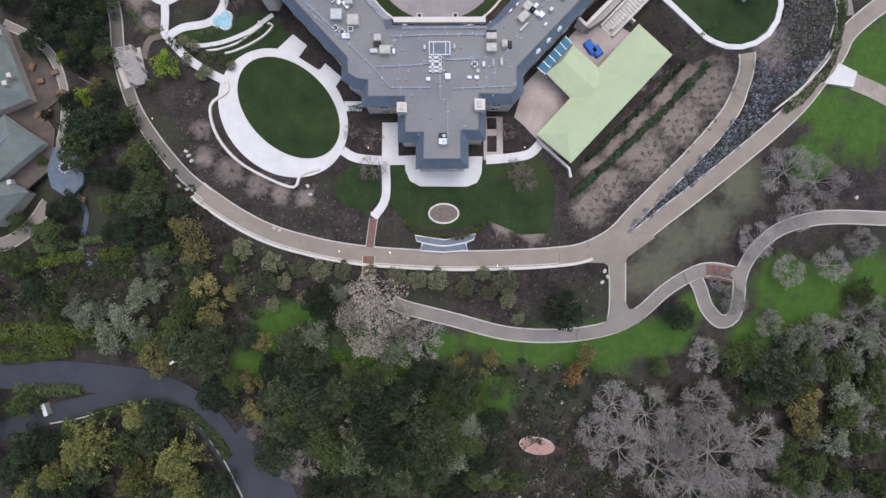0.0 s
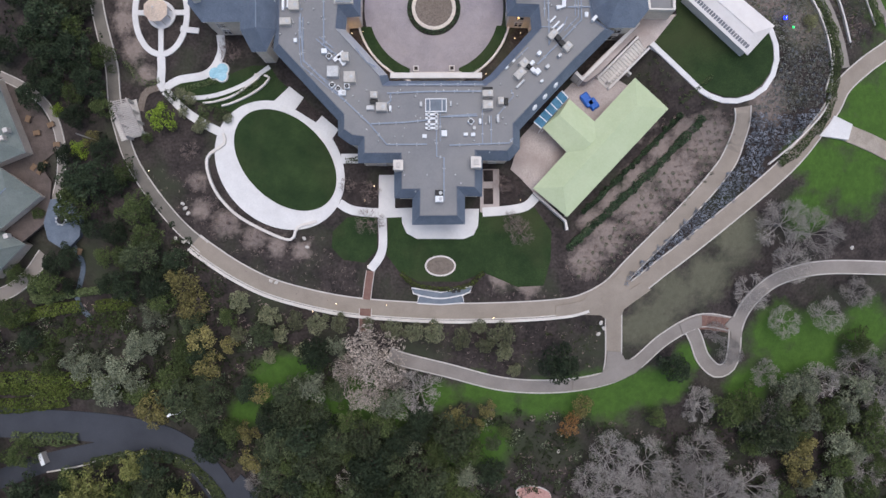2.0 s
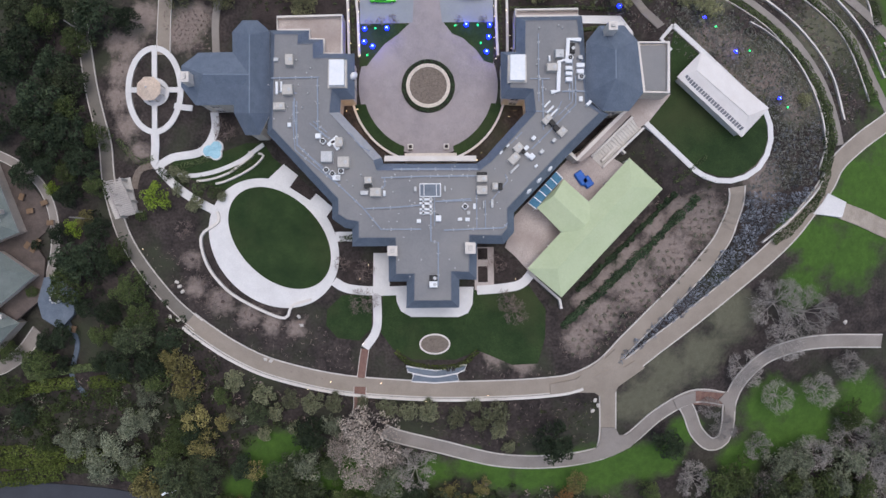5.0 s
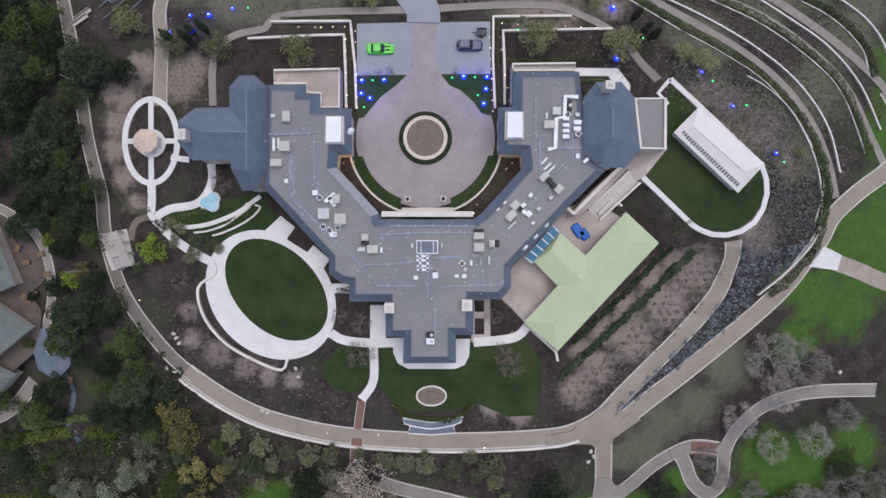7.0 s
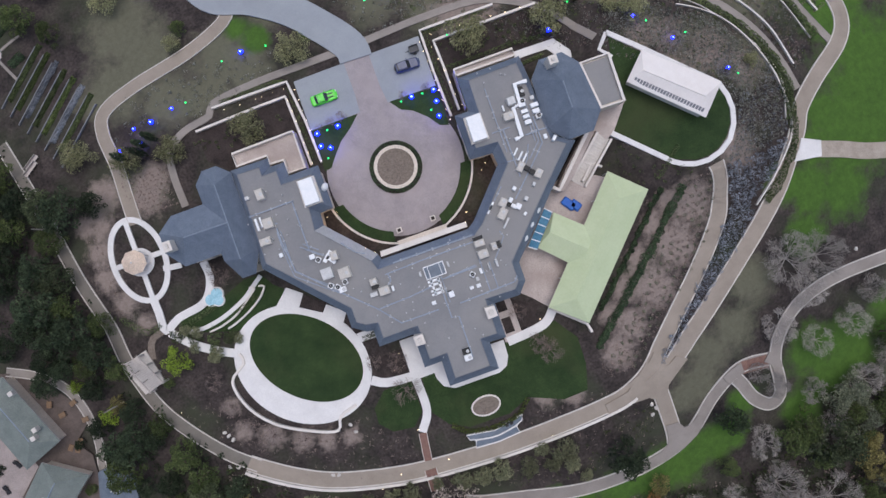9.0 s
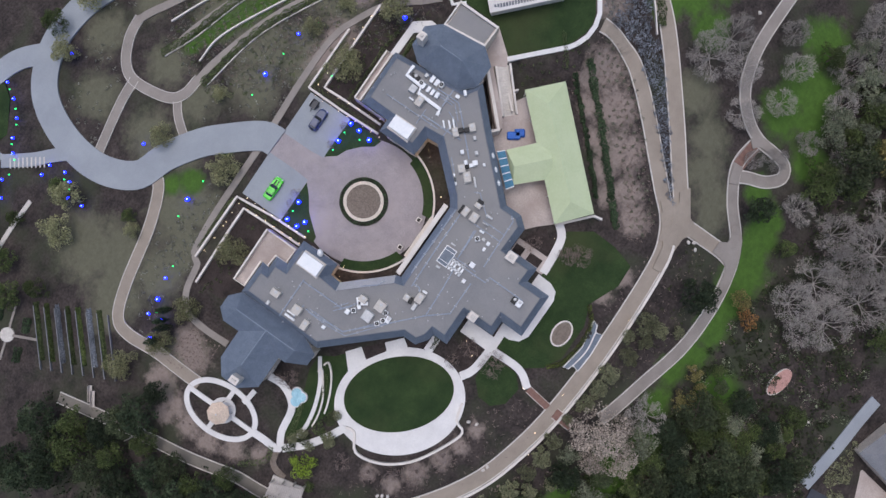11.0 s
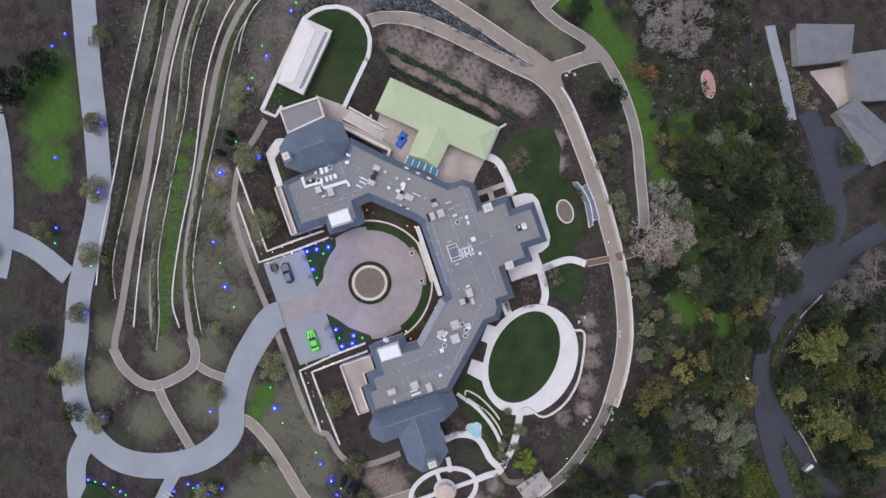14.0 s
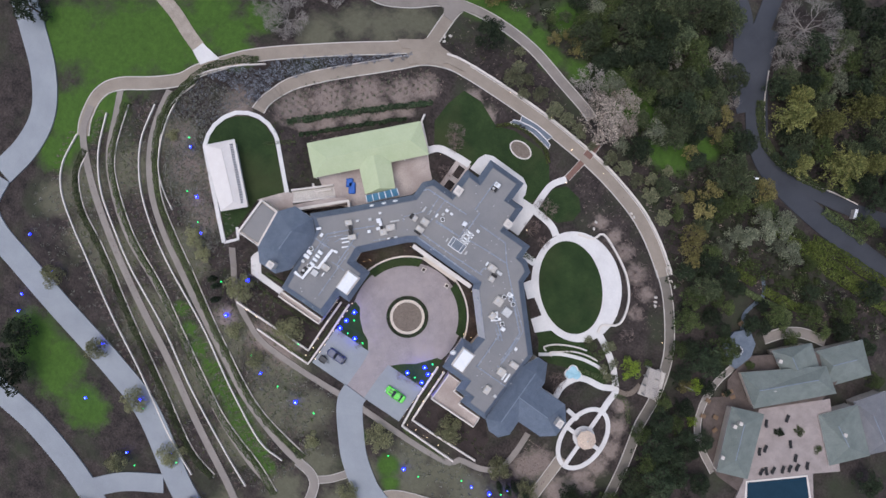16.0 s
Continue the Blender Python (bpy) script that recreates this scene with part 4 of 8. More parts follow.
for pts in (((-21.5, -4.2), (-21.5, -6.7), (-21.0, -11.9), (-15.6, -17.3), (-10.3, -22.4), (-7.5, -25.8), (-1.0, -25.8)), ((-7.4, -17.4), (-0.9, -17.2),
        (8.1, -17.2)), ((-10.1, -22.4), (-4.6, -22.2), (-0.3, -21.8)), ((0.6, -23.4), (0.6, -27.8), (1.8, -28.0), (1.7, -35.1)), ((1.8, -21.3), (7.3, -21.2)),
        ((2.7, -26.0), (12.4, -25.7), (13.1, -24.9)),
            ((19.0, -1.4), (19.1, -9.7)), ((-17.7, -0.8), (-17.7, -9.5)), ((-25.2, -1.0), (-17.4, -0.9)), ((24.4, -1.0), (24.4, -5.6), (22.2, -7.9),
        (17.1, -12.9)), ((22.2, -3.5), (25.9, -3.5)), ((-24.1, -3.2), (-21.1, -3.5)), ((-5.5, -16.0), (8.3, -16.1)), ((-18.2, -9.1), (-16.3, -10.7)),
        ((-7.6, -19.3), (-6.8, -18.6), (-6.9, -17.4))):
    pipe(pts, 0.22, pipe_blue, "thin blue grey pipe run on roof supports", h=0.15)
for pts in (((25.3, 4.8), (23.2, 4.9), (23.0, 1.6), (21.7, 1.3), (21.5, -3.5), (20.3, -3.7)), ((-16.0, -12.1), (-14.4, -10.7)), ((-15.3, -11.4), (-14.3, -12.8)),
        ((16.1, -13.6), (16.8, -14.3))):
    pipe(pts, 0.62, metal_white, "white insulated square duct", h=0.6)
for pts in (((-1.2, -21.0), (0.9, -21.0)), ((-1.2, -21.6), (0.9, -21.7)), ((-1.2, -22.6), (0.9, -22.6)), ((-1.2, -23.2), (0.9, -23.2)), ((-0.6, -20.7), (-0.6, -23.5)), ((0.6, -20.7), (0.6, -23.5))):
    pipe(pts, 0.34, metal_white, "white square duct frame on the roof", h=0.45)
for pts in (((-21.7, -4.8), (-21.7, -9.0), (-21.4, -12.7), (-18.1, -15.5), (-14.4, -18.5)),
        ((-21.1, -4.8), (-21.1, -12.0), (-17.6, -15.0), (-14.1, -17.8)),
        ((-19.0, -8.4), (-16.7, -10.2), (-15.1, -11.5)),
        ((-18.4, -8.1), (-16.2, -9.9)),
        ((-9.3, -13.0), (-10.7, -12.3), (-12.5, -10.0)),
        ((8.1, -19.3), (8.1, -25.8)),
        ((9.5, -21.2), (9.5, -25.8)),
        ((10.2, -21.6), (13.2, -18.0), (12.8, -17.0)),
        ((1.2, -21.3), (7.2, -20.9)),
        ((1.2, -20.6), (1.2, -25.3)),
        ((22.1, -5.1), (21.1, -7.4), (19.3, -9.2)),
        ((23.9, 1.8), (23.9, -5.1), (21.6, -7.4)),
        ((23.5, 1.8), (23.4, -4.9)),
        ((18.4, 6.0), (18.4, -5.1)),
        ((17.0, -1.4), (20.2, -1.4)),
        ((17.9, -6.7), (21.1, -6.8)),
        ((15.6, -10.1), (13.7, -12.0))):
    pipe(pts, 0.16, pipe_blue, "thin pipe run on roof supports", h=0.12)
for x, y in ((-6.2, -24.5), (-4.9, -24.5), (-10.7, -16.9), (-12.1, -20.6), (4.0, -17.0), (5.9, -17.0), (1.8, -17.0), (-5.2, -16.9), (-2.0, -21.5), (-1.1, -24.3), (0.3, -25.2), (-8.9, -25.2), (-7.1, -25.7), (6.7, -25.3), (4.0, -19.3), (-3.9, -27.1), (8.6, -22.5), (11.4, -21.6), (-10.8, -23.3), (-13.0, -17.8), (20.3, 8.7), (18.0, 8.7), (21.7, 7.3), (-18.0, -4.9), (-19.4, -0.2), (-20.8, -2.1), (-22.6, -5.7), (-22.2, -7.6), (-14.4, -14.1), (-13.5, -15.9)) + ((-25.7, -2.1), (-19.3, -3.5), (-18.8, 0.6), (-21.1, 2.0), (-8.8, -24.3), (-4.6, -23.2), (-2.8, -17.9), (4.6, -15.6), (11.9, -22.6), (9.2, -27.2),
        (-1.0, -30.8), (-4.7, -30.8), (3.6, -30.8), (4.5, -32.2), (-2.9, -33.5), (18.6, 6.9), (22.3, 6.9), (18.1, 0.9), (-12.0, -18.7), (-5.5, -19.7),
        (-2.8, -21.2), (-24.8, -7.6), (-20.2, -5.8), (13.8, -18.0), (11.1, -16.1), (19.5, -3.2)):
    bm = bmesh.new()
    bmesh.ops.create_cone(bm, segments=8, radius1=0.12, radius2=0.1, depth=0.5, cap_ends=True, matrix=Matrix.Translation((x, y, 9.5)))
    tagged(part("vent_pipe", bm, metal_grey), "short grey roof vent pipe", "vent", "roof vents")

# ---- courtyard beds ----
for side in (-1, 1):
    hedge_bed = [(C[0][0] + side * r * math.cos(radians(a)), C[0][1] + r * math.sin(radians(a))) for r, steps in ((11.5, range(-16, -72, -4)),
        (13.3, range(-70, -12, 4))) for a in steps]
    slab("bed_court", hedge_bed, 0.35, lawn_dark, "dark clipped hedge round the motor court", "hedge")
    arc = [(C[0][0] + side * 13.6 * math.cos(radians(a)), C[0][1] + 13.6 * math.sin(radians(a))) for a in range(-12, -75, -6)]
    wall_line(arc, 0.35, 0.7, wall_white, "curved cream retaining wall by the court")
for pts in (((-26.9, 20.4), (-12.9, 20.4), (-12.1, 12.5), (-11.9, 5.0)), ((-19.0, 17.9), (-14.0, 18.0), (-13.8, 12.3), (-13.7, 5.1)), ((-30.9, 17.4),
        (-19.0, 17.9)), ((26.1, 21.2), (12.3, 21.1), (12.2, 13.2), (12.5, 5.0)), ((33.3, 18.9), (14.0, 18.6), (14.2, 13.2), (14.2, 5.6))):
    wall_line(pts, 0.4, 0.8, wall_white, "low cream garden wall set with small lights", curved=False)
slab("bed_garden_west", ((-30.9, 17.4), (-14.0, 18.0), (-13.8, 12.3), (-14.6, 12.2), (-26.5, 12.1), (-27.0, 9.4), (-27.8, 9.4),
        (-30.9, 11.9)), 0.02, mulch, "dark mulched garden bed", "flower bed")
slab("bed_garden_east", ((33.3, 18.9), (14.0, 18.6), (14.2, 12.9), (26.7, 13.0), (26.7, 11.7), (33.0, 12.0)), 0.02, mulch, "dark mulched garden bed", "flower bed")
slab("walk_east", ((26.2, 12.1), (34.3, 12.0), (38.7, 6.2), (42.5, 10.0), (43.3, 9.1), (39.2, 4.8), (36.4, 5.6), (32.6, 10.6), (26.2, 10.7)), 0.2, white_paving, "pale walk beside the tower", "paving")
for x, y in ((-3.0, -11.0), (3.3, -11.0)):
    t = thing("planter", "square dark planter box with pale rim", "planter", x, y, 0.06, 0, "entrance planters")
    box("rim", (0, 0, 0.5), (0.95, 0.95, 0.9), wall_white, t)
    box("soil", (0, 0, 0.97), (0.6, 0.6, 0.08), mulch, t, 0, "dark soil")
for pts in (((-13.4, -31.1), (-9.8, -31.1), (-9.8, -36.0), (-15.3, -35.6), (-15.5, -33.6)), ((-8.9, -31.8), (-7.3, -31.8), (-7.3, -34.4), (-8.9, -34.4)),
        ((8.7, -28.9), (10.4, -28.9), (10.4, -30.9), (8.7, -30.9)), ((8.7, -32.1), (10.4, -32.1), (10.4, -34.9), (8.7, -34.9)), ((11.5, -29.2), (15.9, -31.8),
        (13.7, -34.8), (11.5, -34.7))):
    slab("bed_house", pts, 0.1, mulch, "dark planting bed beside the house", "flower bed")
slab("walk_bay", ((-9.7, -29.6), (-6.9, -29.6), (-6.9, -36.0), (-9.8, -36.0)), 0.13, white_paving, "white walk by the bay", "paving")
slab("walk_bay_east", ((8.1, -28.7), (11.5, -28.7), (11.5, -36.3), (8.1, -36.3)), 0.07, patio_stone, "pale walk by the bay", "paving")

# ---- patio, tent, glass canopy ----
slab("patio", ((15.3, -23.2), (25.2, -12.8), (28.8, -10.9), (34.8, -14.4), (34.8, -17.9), (23.2, -36.8), (17.7, -33.1), (15.2, -30.3),
        (13.5, -28.8)), 0.09, patio_stone, "pink beige stone patio", "patio")
tent = thing("tent", "large pale green fabric marquee with hipped roof", "tent")
BAR = ((34.7, -13.6), (40.4, -19.0), (22.8, -37.5), (17.0, -32.5))
BAR_R = ((34.6, -18.8), (21.9, -32.5))
ARM = ((23.4, -17.2), (29.2, -22.5), (24.1, -27.6), (18.7, -22.0))
ARM_R = ((21.4, -20.2), (26.7, -25.2))
ridge_roof("canopy", BAR, BAR_R, 3.4, 5.0, tent_green, tent, "pale green fabric slope")
ridge_roof("canopy", ARM, ARM_R, 3.41, 4.9, tent_green, tent, "pale green fabric slope")
for px, py in list(BAR) + [tuple(Vector(BAR[0]).lerp(Vector(BAR[3]), k / 5)) for k in range(1, 5)] + [tuple(Vector(BAR[1]).lerp(Vector(BAR[2]), k / 5)) for k in range(1, 5)] + [ARM[0], ARM[3]]:
    q = Vector((px, py)) + (Vector((BAR_R[0])).lerp(Vector(BAR_R[1]), 0.5) - Vector((px, py))).normalized() * 0.4
    box("pole", (q.x, q.y, 1.7), (0.12, 0.12, 3.4), metal_white, tent, 45)
canopy = thing("glass_canopy", "lean-to canopy of five blue glass panels", "canopy")
GC = [Vector(p) for p in ((17.1, -21.3), (21.9, -16.0), (23.1, -17.1), (18.5, -22.3))]
for k in range(5):
    a, b = (k + 0.05) / 5, (k + 0.95) / 5
    q = [GC[0].lerp(GC[1], a), GC[0].lerp(GC[1], b), GC[3].lerp(GC[2], b), GC[3].lerp(GC[2], a)]
    v = [(q[0].x, q[0].y, 4.5), (q[1].x, q[1].y, 4.5), (q[2].x, q[2].y, 3.9), (q[3].x, q[3].y, 3.9)]
    mesh("pane", v, [(0, 1, 2, 3)], mat("blue canopy glass", (0.06, 0.16, 0.25),
        (0.1, 0.24, 0.34), 0.8, 0.15, 0.05) if k == 0 else bpy.data.materials["blue canopy glass"], canopy, label="blue glass panel")
for k in range(6):
    a, b = GC[0].lerp(GC[1], k / 5), GC[3].lerp(GC[2], k / 5)
    u = (GC[1] - GC[0]).normalized() * 0.09
    mesh("glazing_bar", [(a.x - u.x, a.y - u.y, 4.54), (a.x + u.x, a.y + u.y, 4.54), (b.x + u.x, b.y + u.y, 3.94),
        (b.x - u.x, b.y - u.y, 3.94)], [(0, 1, 2, 3)], metal_white, canopy)
for i in (2, 3):
    box("pole", (GC[i].x, GC[i].y, 1.95), (0.12, 0.12, 3.9), metal_white, canopy)
for x, y, r in ((27.0, -16.7, 0.1), (28.1, -17.4, 0.1)):
    t = thing("blue_cover", "bright blue tarpaulin over patio furniture", "cover", x, y, 0.09, 35)
    box("top", (0, 0, 0.45), (1.5, 2.6 if x < 28 else 1.9, 0.7), mat("blue tarpaulin", (0.02, 0.1, 0.42), (0.03, 0.14, 0.5), 2.0, 0.5, 0.5), t, 0, "", 0.18)
    box("skirt", (0, 0, 0.12), (1.6, 2.0, 0.2), bpy.data.materials["blue tarpaulin"], t, 0, "", 0.05)

# ---- raised east lawn, steps and pavilion ----
LAWN_E = ((42.8, 8.4), (46.5, 4.7), (58.1, -6.4), (58.7, -8.5), (58.7, -10.6), (58.0, -12.8), (56.6, -14.9), (54.6, -16.3), (52.4, -17.0), (50.1, -16.9),
        (48.0, -16.1), (46.9, -15.7), (38.2, -7.4), (42.1, -2.6), (42.2, 5.8))
slab("lawn_east", LAWN_E, 3.05, lawn_dark, "smooth dark raised lawn", "lawn", 3.4)
EDGE_E = ((42.6, 9.3), (46.8, 5.4), (58.3, -5.6), (59.1, -8.1), (59.2, -10.6), (58.5, -13.2), (57.0, -15.5), (54.8, -17.0), (52.3, -17.7), (49.8, -17.6),
        (47.6, -16.8), (46.2, -15.9), (37.7, -7.6))
wall_line(EDGE_E, 0.9, 3.25, white_paving, "white capped retaining wall round the lawn", curved=False, z=0.0)
wall_line(((42.6, 9.3), (40.5, 6.9), (42.2, 4.9)), 0.6, 3.25, white_paving, "white capped retaining wall", curved=False, z=0.0)
roof_glass = mat("grey roof glazing", (0.16, 0.165, 0.18), (0.24, 0.245, 0.26), 0.8, 0.15, 0.05)
pav = thing("pavilion", "long white pool pavilion with hipped roof", "pavilion", group="")
PAV = ((42.1, -0.4), (46.3, 3.8), (57.5, -5.8), (52.9, -10.7))
PAV_R = ((45.0, 0.3), (53.5, -7.3))
ridge_roof("roof_slope", PAV, PAV_R, 6.2, 7.4, white_roof, pav, "white membrane slope", wall_white, 3.0, 0.5)
capping(PAV_R[0], PAV_R[1], 7.4, 7.4, pav, 0.1, white_roof)
a, b = Vector(PAV[0]), Vector(PAV[3])
inward = (Vector(PAV[1]) - a).normalized()
for k in range(24):
    p, q = a.lerp(b, 0.06 + 0.88 * (k + 0.1) / 24), a.lerp(b, 0.06 + 0.88 * (k + 0.85) / 24)
    v = [(*(p + inward * 0.35), 6.32), (*(q + inward * 0.35), 6.32), (*(q + inward * 1.15), 6.78), (*(p + inward * 1.15), 6.78)]
    mesh("roof_light", v, [(0, 1, 2, 3)], roof_glass, pav, label="dark roof glazing")
stairs = thing("garden_stairs", "pale stone steps up to the raised lawn", "stairs")
S0, S1 = Vector(((29.8, -13.9),)[0]), Vector(((36.2, -7.6),)[0])
u = (S1 - S0)
side = Vector((-u.y, u.x)).normalized()
for k in range(17):
    p = S0 + u * ((k + 0.5) / 17)
    box("step", (p.x, p.y, (k + 1) * 0.088), (u.length / 17 + 0.01, 2.2, (k + 1) * 0.176), kerb_stone, stairs, math.degrees(math.atan2(u.y, u.x)), "", 0.02)
for s, w in ((-1.35, 0.4), (1.35, 0.4)):
    a, b = S0 + side * s, S1 + side * s
    q = side * w / 2
    v = []
    for p, z in ((a, 0.9), (b, 3.9)):
        v += [(*(p - q), -0.2), (*(p + q), -0.2), (*(p + q), z), (*(p - q), z)]
    mesh("side_wall", v, [(0, 1, 2, 3), (7, 6, 5, 4), (0, 4, 5, 1), (1, 5, 6, 2), (2, 6, 7, 3), (3, 7, 4, 0)], wall_white, stairs, label="pale sloping stair wall")
slab("terrace_east", ((25.1, -13.8), (28.2, -10.6), (36.3, -2.9), (42.1, -2.6), (38.2, -7.4), (36.5, -8.4), (35.1, -6.2), (28.7, -12.6),
        (26.4, -14.2)), 3.1, patio_stone, "pale stone terrace beside the house", "terrace", 3.3)
wall_line(((24.4, -12.7), (25.6, -13.9), (35.4, -4.2)), 0.6, 4.0, wall_white, "thick cream parapet wall", curved=False, z=0.0)
wall_line(((34.6, -12.5), (33.1, -11.2), (30.5, -13.8)), 0.35, 1.5, wall_white, "low cream wall round the patio", curved=False, z=0.0)
wall_line(((17.5, -33.1), (22.9, -38.0), (23.2, -39.6)), 0.4, 1.2, wall_white, "low cream wall by the tent", curved=False, z=0.0)

# ---- rose garden, gazebo, fountains, pergola ----
cx, cy = RING[0]
for x0, y0, x1, y1 in ((0, 0, 0, 7.4), (0, 0, 0, -7.4), (0, 0, 4.6, 0), (0, 0, -4.6, 0)):
    path([(cx + x0, cy + y0), (cx + (x0 + x1) / 2, cy + (y0 + y1) / 2), (cx + x1, cy + y1)], 0.9, white_paving, "white spoke walk of the rose garden", 0)
gx, gy = ((-48.0, -0.9),)[0]
gaz = thing("gazebo", "small octagonal garden gazebo with pale peach roof", "gazebo", gx, gy, 0.1)
peach = mat("peach shingle", (0.58, 0.45, 0.35), (0.7, 0.57, 0.46), 1.5, 0.8, 0.3)
for k in range(8):
    a, b = radians(45 * k + 22), radians(45 * k + 67)
    mesh("roof_slope", [(2.2 * math.cos(a), 2.2 * math.sin(a), 2.7), (2.2 * math.cos(b), 2.2 * math.sin(b), 2.7),
        (0, 0, 4.0)], [(0, 1, 2)], peach, gaz, label="peach shingled roof slope")
    box("post", (1.9 * math.cos(a), 1.9 * math.sin(a), 1.35), (0.14, 0.14, 2.7), wall_white, gaz, 45 * k + 22)
bm = bmesh.new()
bmesh.ops.create_cone(bm, segments=8, radius1=0.18, radius2=0.02, depth=0.6, cap_ends=True, matrix=Matrix.Translation((0, 0, 4.1)))
part("finial", bm, metal_white, gaz)
bm = bmesh.new()
bmesh.ops.create_cone(bm, segments=24, radius1=2.5, radius2=2.5, depth=0.2, cap_ends=True, matrix=Matrix.Translation((0, 0, 0.06)))
part("floor", bm, white_paving, gaz)
fx, fy = ((-37.8, -11.2),)[0]
fount = thing("fountain", "shallow pale blue lobed fountain basin", "fountain", fx, fy, 0.2)
for k, (ox, oy, r) in enumerate(((0.6, 0.5, 1.0), (-0.7, -0.2, 1.0), (0.5, -0.7, 0.9))):
    bm = bmesh.new()
    bmesh.ops.create_cone(bm, segments=24, radius1=r + 0.25, radius2=r + 0.2, depth=0.3 + 0.01 * k, cap_ends=True, matrix=Matrix.Translation((ox, oy, 0)))
    part("rim", bm, white_paving, fount)
    bm = bmesh.new()
    bmesh.ops.create_cone(bm, segments=24, radius1=r, radius2=r, depth=0.1, cap_ends=True, matrix=Matrix.Translation((ox, oy, 0.16 + 0.012 * k)))
    part("water", bm, water_blue, fount, "pale blue water")
path(((-28.9, -10.3), (-30.2, -11.2), (-32.7, -13.0), (-35.7, -14.4), (-38.6, -15.3), (-41.6, -15.7), (-44.3, -15.5)), 0.75, white_paving, "pale curved garden stair below the house", 0, step=0.6)
for pts in (((-31.5, -11.6), (-30.7, -12.1), (-32.7, -13.7), (-35.2, -15.4), (-38.2, -16.4), (-40.6, -16.7)), ((-29.8, -11.9), (-28.9, -12.3), (-30.2, -13.9),
        (-32.7, -15.5), (-35.7, -16.8), (-37.3, -17.2))):
    wall_line(pts, 0.32, 0.6, wall_white, "thin curved white terrace wall", step=0.5)
path(((-44.6, -3.3), (-43.2, -3.6), (-41.4, -3.8)), 1.0, white_paving, "short white walk from the ring to the house", 0)
slab("lawn_terrace", ((-45.0, -12.7), (-41.0, -12.0), (-36.5, -11.7), (-32.0, -10.0), (-28.9, -10.1), (-27.3, -12.6), (-25.6, -14.1), (-28.1, -16.3),
        (-32.1, -16.7), (-35.1, -18.5), (-42.0, -16.3), (-45.0, -14.9)), 0.03, lawn_dark, "planted green terrace bank", "lawn")
BASIN = ((-4.1, -49.4), (1.1, -50.2), (6.6, -49.2), (6.2, -50.4), (4.9, -50.9), (5.2, -52.3), (1.0, -52.6), (-3.2, -52.3), (-2.8, -50.8), (-3.8, -50.6))
basin = thing("water_feature", "stepped blue slate water feature with white rim", "water feature")
prism("basin", BASIN, -0.1, 0.35, pool_slate, basin, "blue slate basin")
strip("rim", [Vector(p) for p in ccw(BASIN)], 0.0, 0.22, 0.0, 0.5, white_paving, basin, True, drape=False, label="white stone rim")
strip("cascade", smooth(((-3.0, -50.8), (1.0, -51.4), (5.1, -50.8)), 0.8), -0.12, 0.12, 0.0, 0.6, white_paving, basin, drape=False, label="white cascade edge")
for x, y in ((2.2, -49.8), (2.9, -49.7), (3.6, -49.8), (4.3, -49.7), (4.9, -49.5), (3.3, -50.2), (4.2, -50.1)):
    box("planter_box", (x, y, 0.5), (0.6, 0.5, 0.4), black_metal, basin, 10, "black planter")
perg = thing("pergola", "bleached timber pergola over the garden path", "pergola")
pa, pb, pc, pd = [Vector(p) for p in ((-55.6, -17.0), (-53.0, -16.5), (-50.5, -22.1), (-53.1, -22.9))]
for k in range(19):
    p, q = pa.lerp(pd, k / 18), pb.lerp(pc, k / 18)
    m = (p + q) / 2
    d = q - p
    box("rafter", (m.x, m.y, 3.0), (d.length + 0.5, 0.14, 0.18), pale_wood, perg, math.degrees(math.atan2(d.y, d.x)), "", 0.01)
for a, b in ((pa, pd), (pb, pc)):
    m, d = (a + b) / 2, b - a
    box("beam", (m.x, m.y, 2.8), (d.length + 0.6, 0.2, 0.26), pale_wood, perg, math.degrees(math.atan2(d.y, d.x)), "", 0.01)
    for k in range(4):
        p = a.lerp(b, k / 3)
        box("post", (p.x, p.y, 1.3), (0.4, 0.4, 2.7), kerb_stone, perg)
slab("paving_pergola", ((-57.3, -17.2), (-52.4, -15.9), (-51.0, -22.2), (-55.0, -23.3)), 0.3, kerb_stone, "pale stone floor under the pergola", "paving")
path(((-51.8, -17.9), (-51.4, -15.9), (-50.5, -14.4), (-48.0, -13.6)), 1.2, gravel, "winding gravel path to the pergola", 0)

# ---- plants: prototypes ----
def leaf_mat(name, a, b):
    return mat(name, a, b, 0.5, 0.8, 0.0, 3.0, island=0.5, obj=0.36, spec=0.15)


# oak and scrub leaves are deepened, putting shade between the crowns into their colour
DARK = leaf_mat("dark oak leaf", (0.018, 0.029, 0.016), (0.052, 0.069, 0.038))
DULL = leaf_mat("dull olive leaf", (0.038, 0.051, 0.026), (0.104, 0.124, 0.064))
UNDER_SHADE = leaf_mat("scrub leaf", (0.018, 0.027, 0.012), (0.05, 0.062, 0.03))
MID = leaf_mat("mid green leaf", (0.04, 0.061, 0.02), (0.108, 0.134, 0.05))
OLIVE = leaf_mat("silvery olive leaf", (0.12, 0.127, 0.072), (0.22, 0.222, 0.135))
GREY = leaf_mat("grey green leaf", (0.115, 0.13, 0.085), (0.245, 0.262, 0.18))
OCHRE = leaf_mat("ochre autumn leaf", (0.145, 0.13, 0.048), (0.28, 0.245, 0.1))
RUST = leaf_mat("rust brown leaf", (0.15, 0.08, 0.03), (0.23, 0.13, 0.055))
LIME = leaf_mat("bright lime leaf", (0.13, 0.19, 0.02), (0.22, 0.3, 0.045))
CEDAR = leaf_mat("yellow green cedar needle", (0.1, 0.115, 0.036), (0.23, 0.225, 0.08))
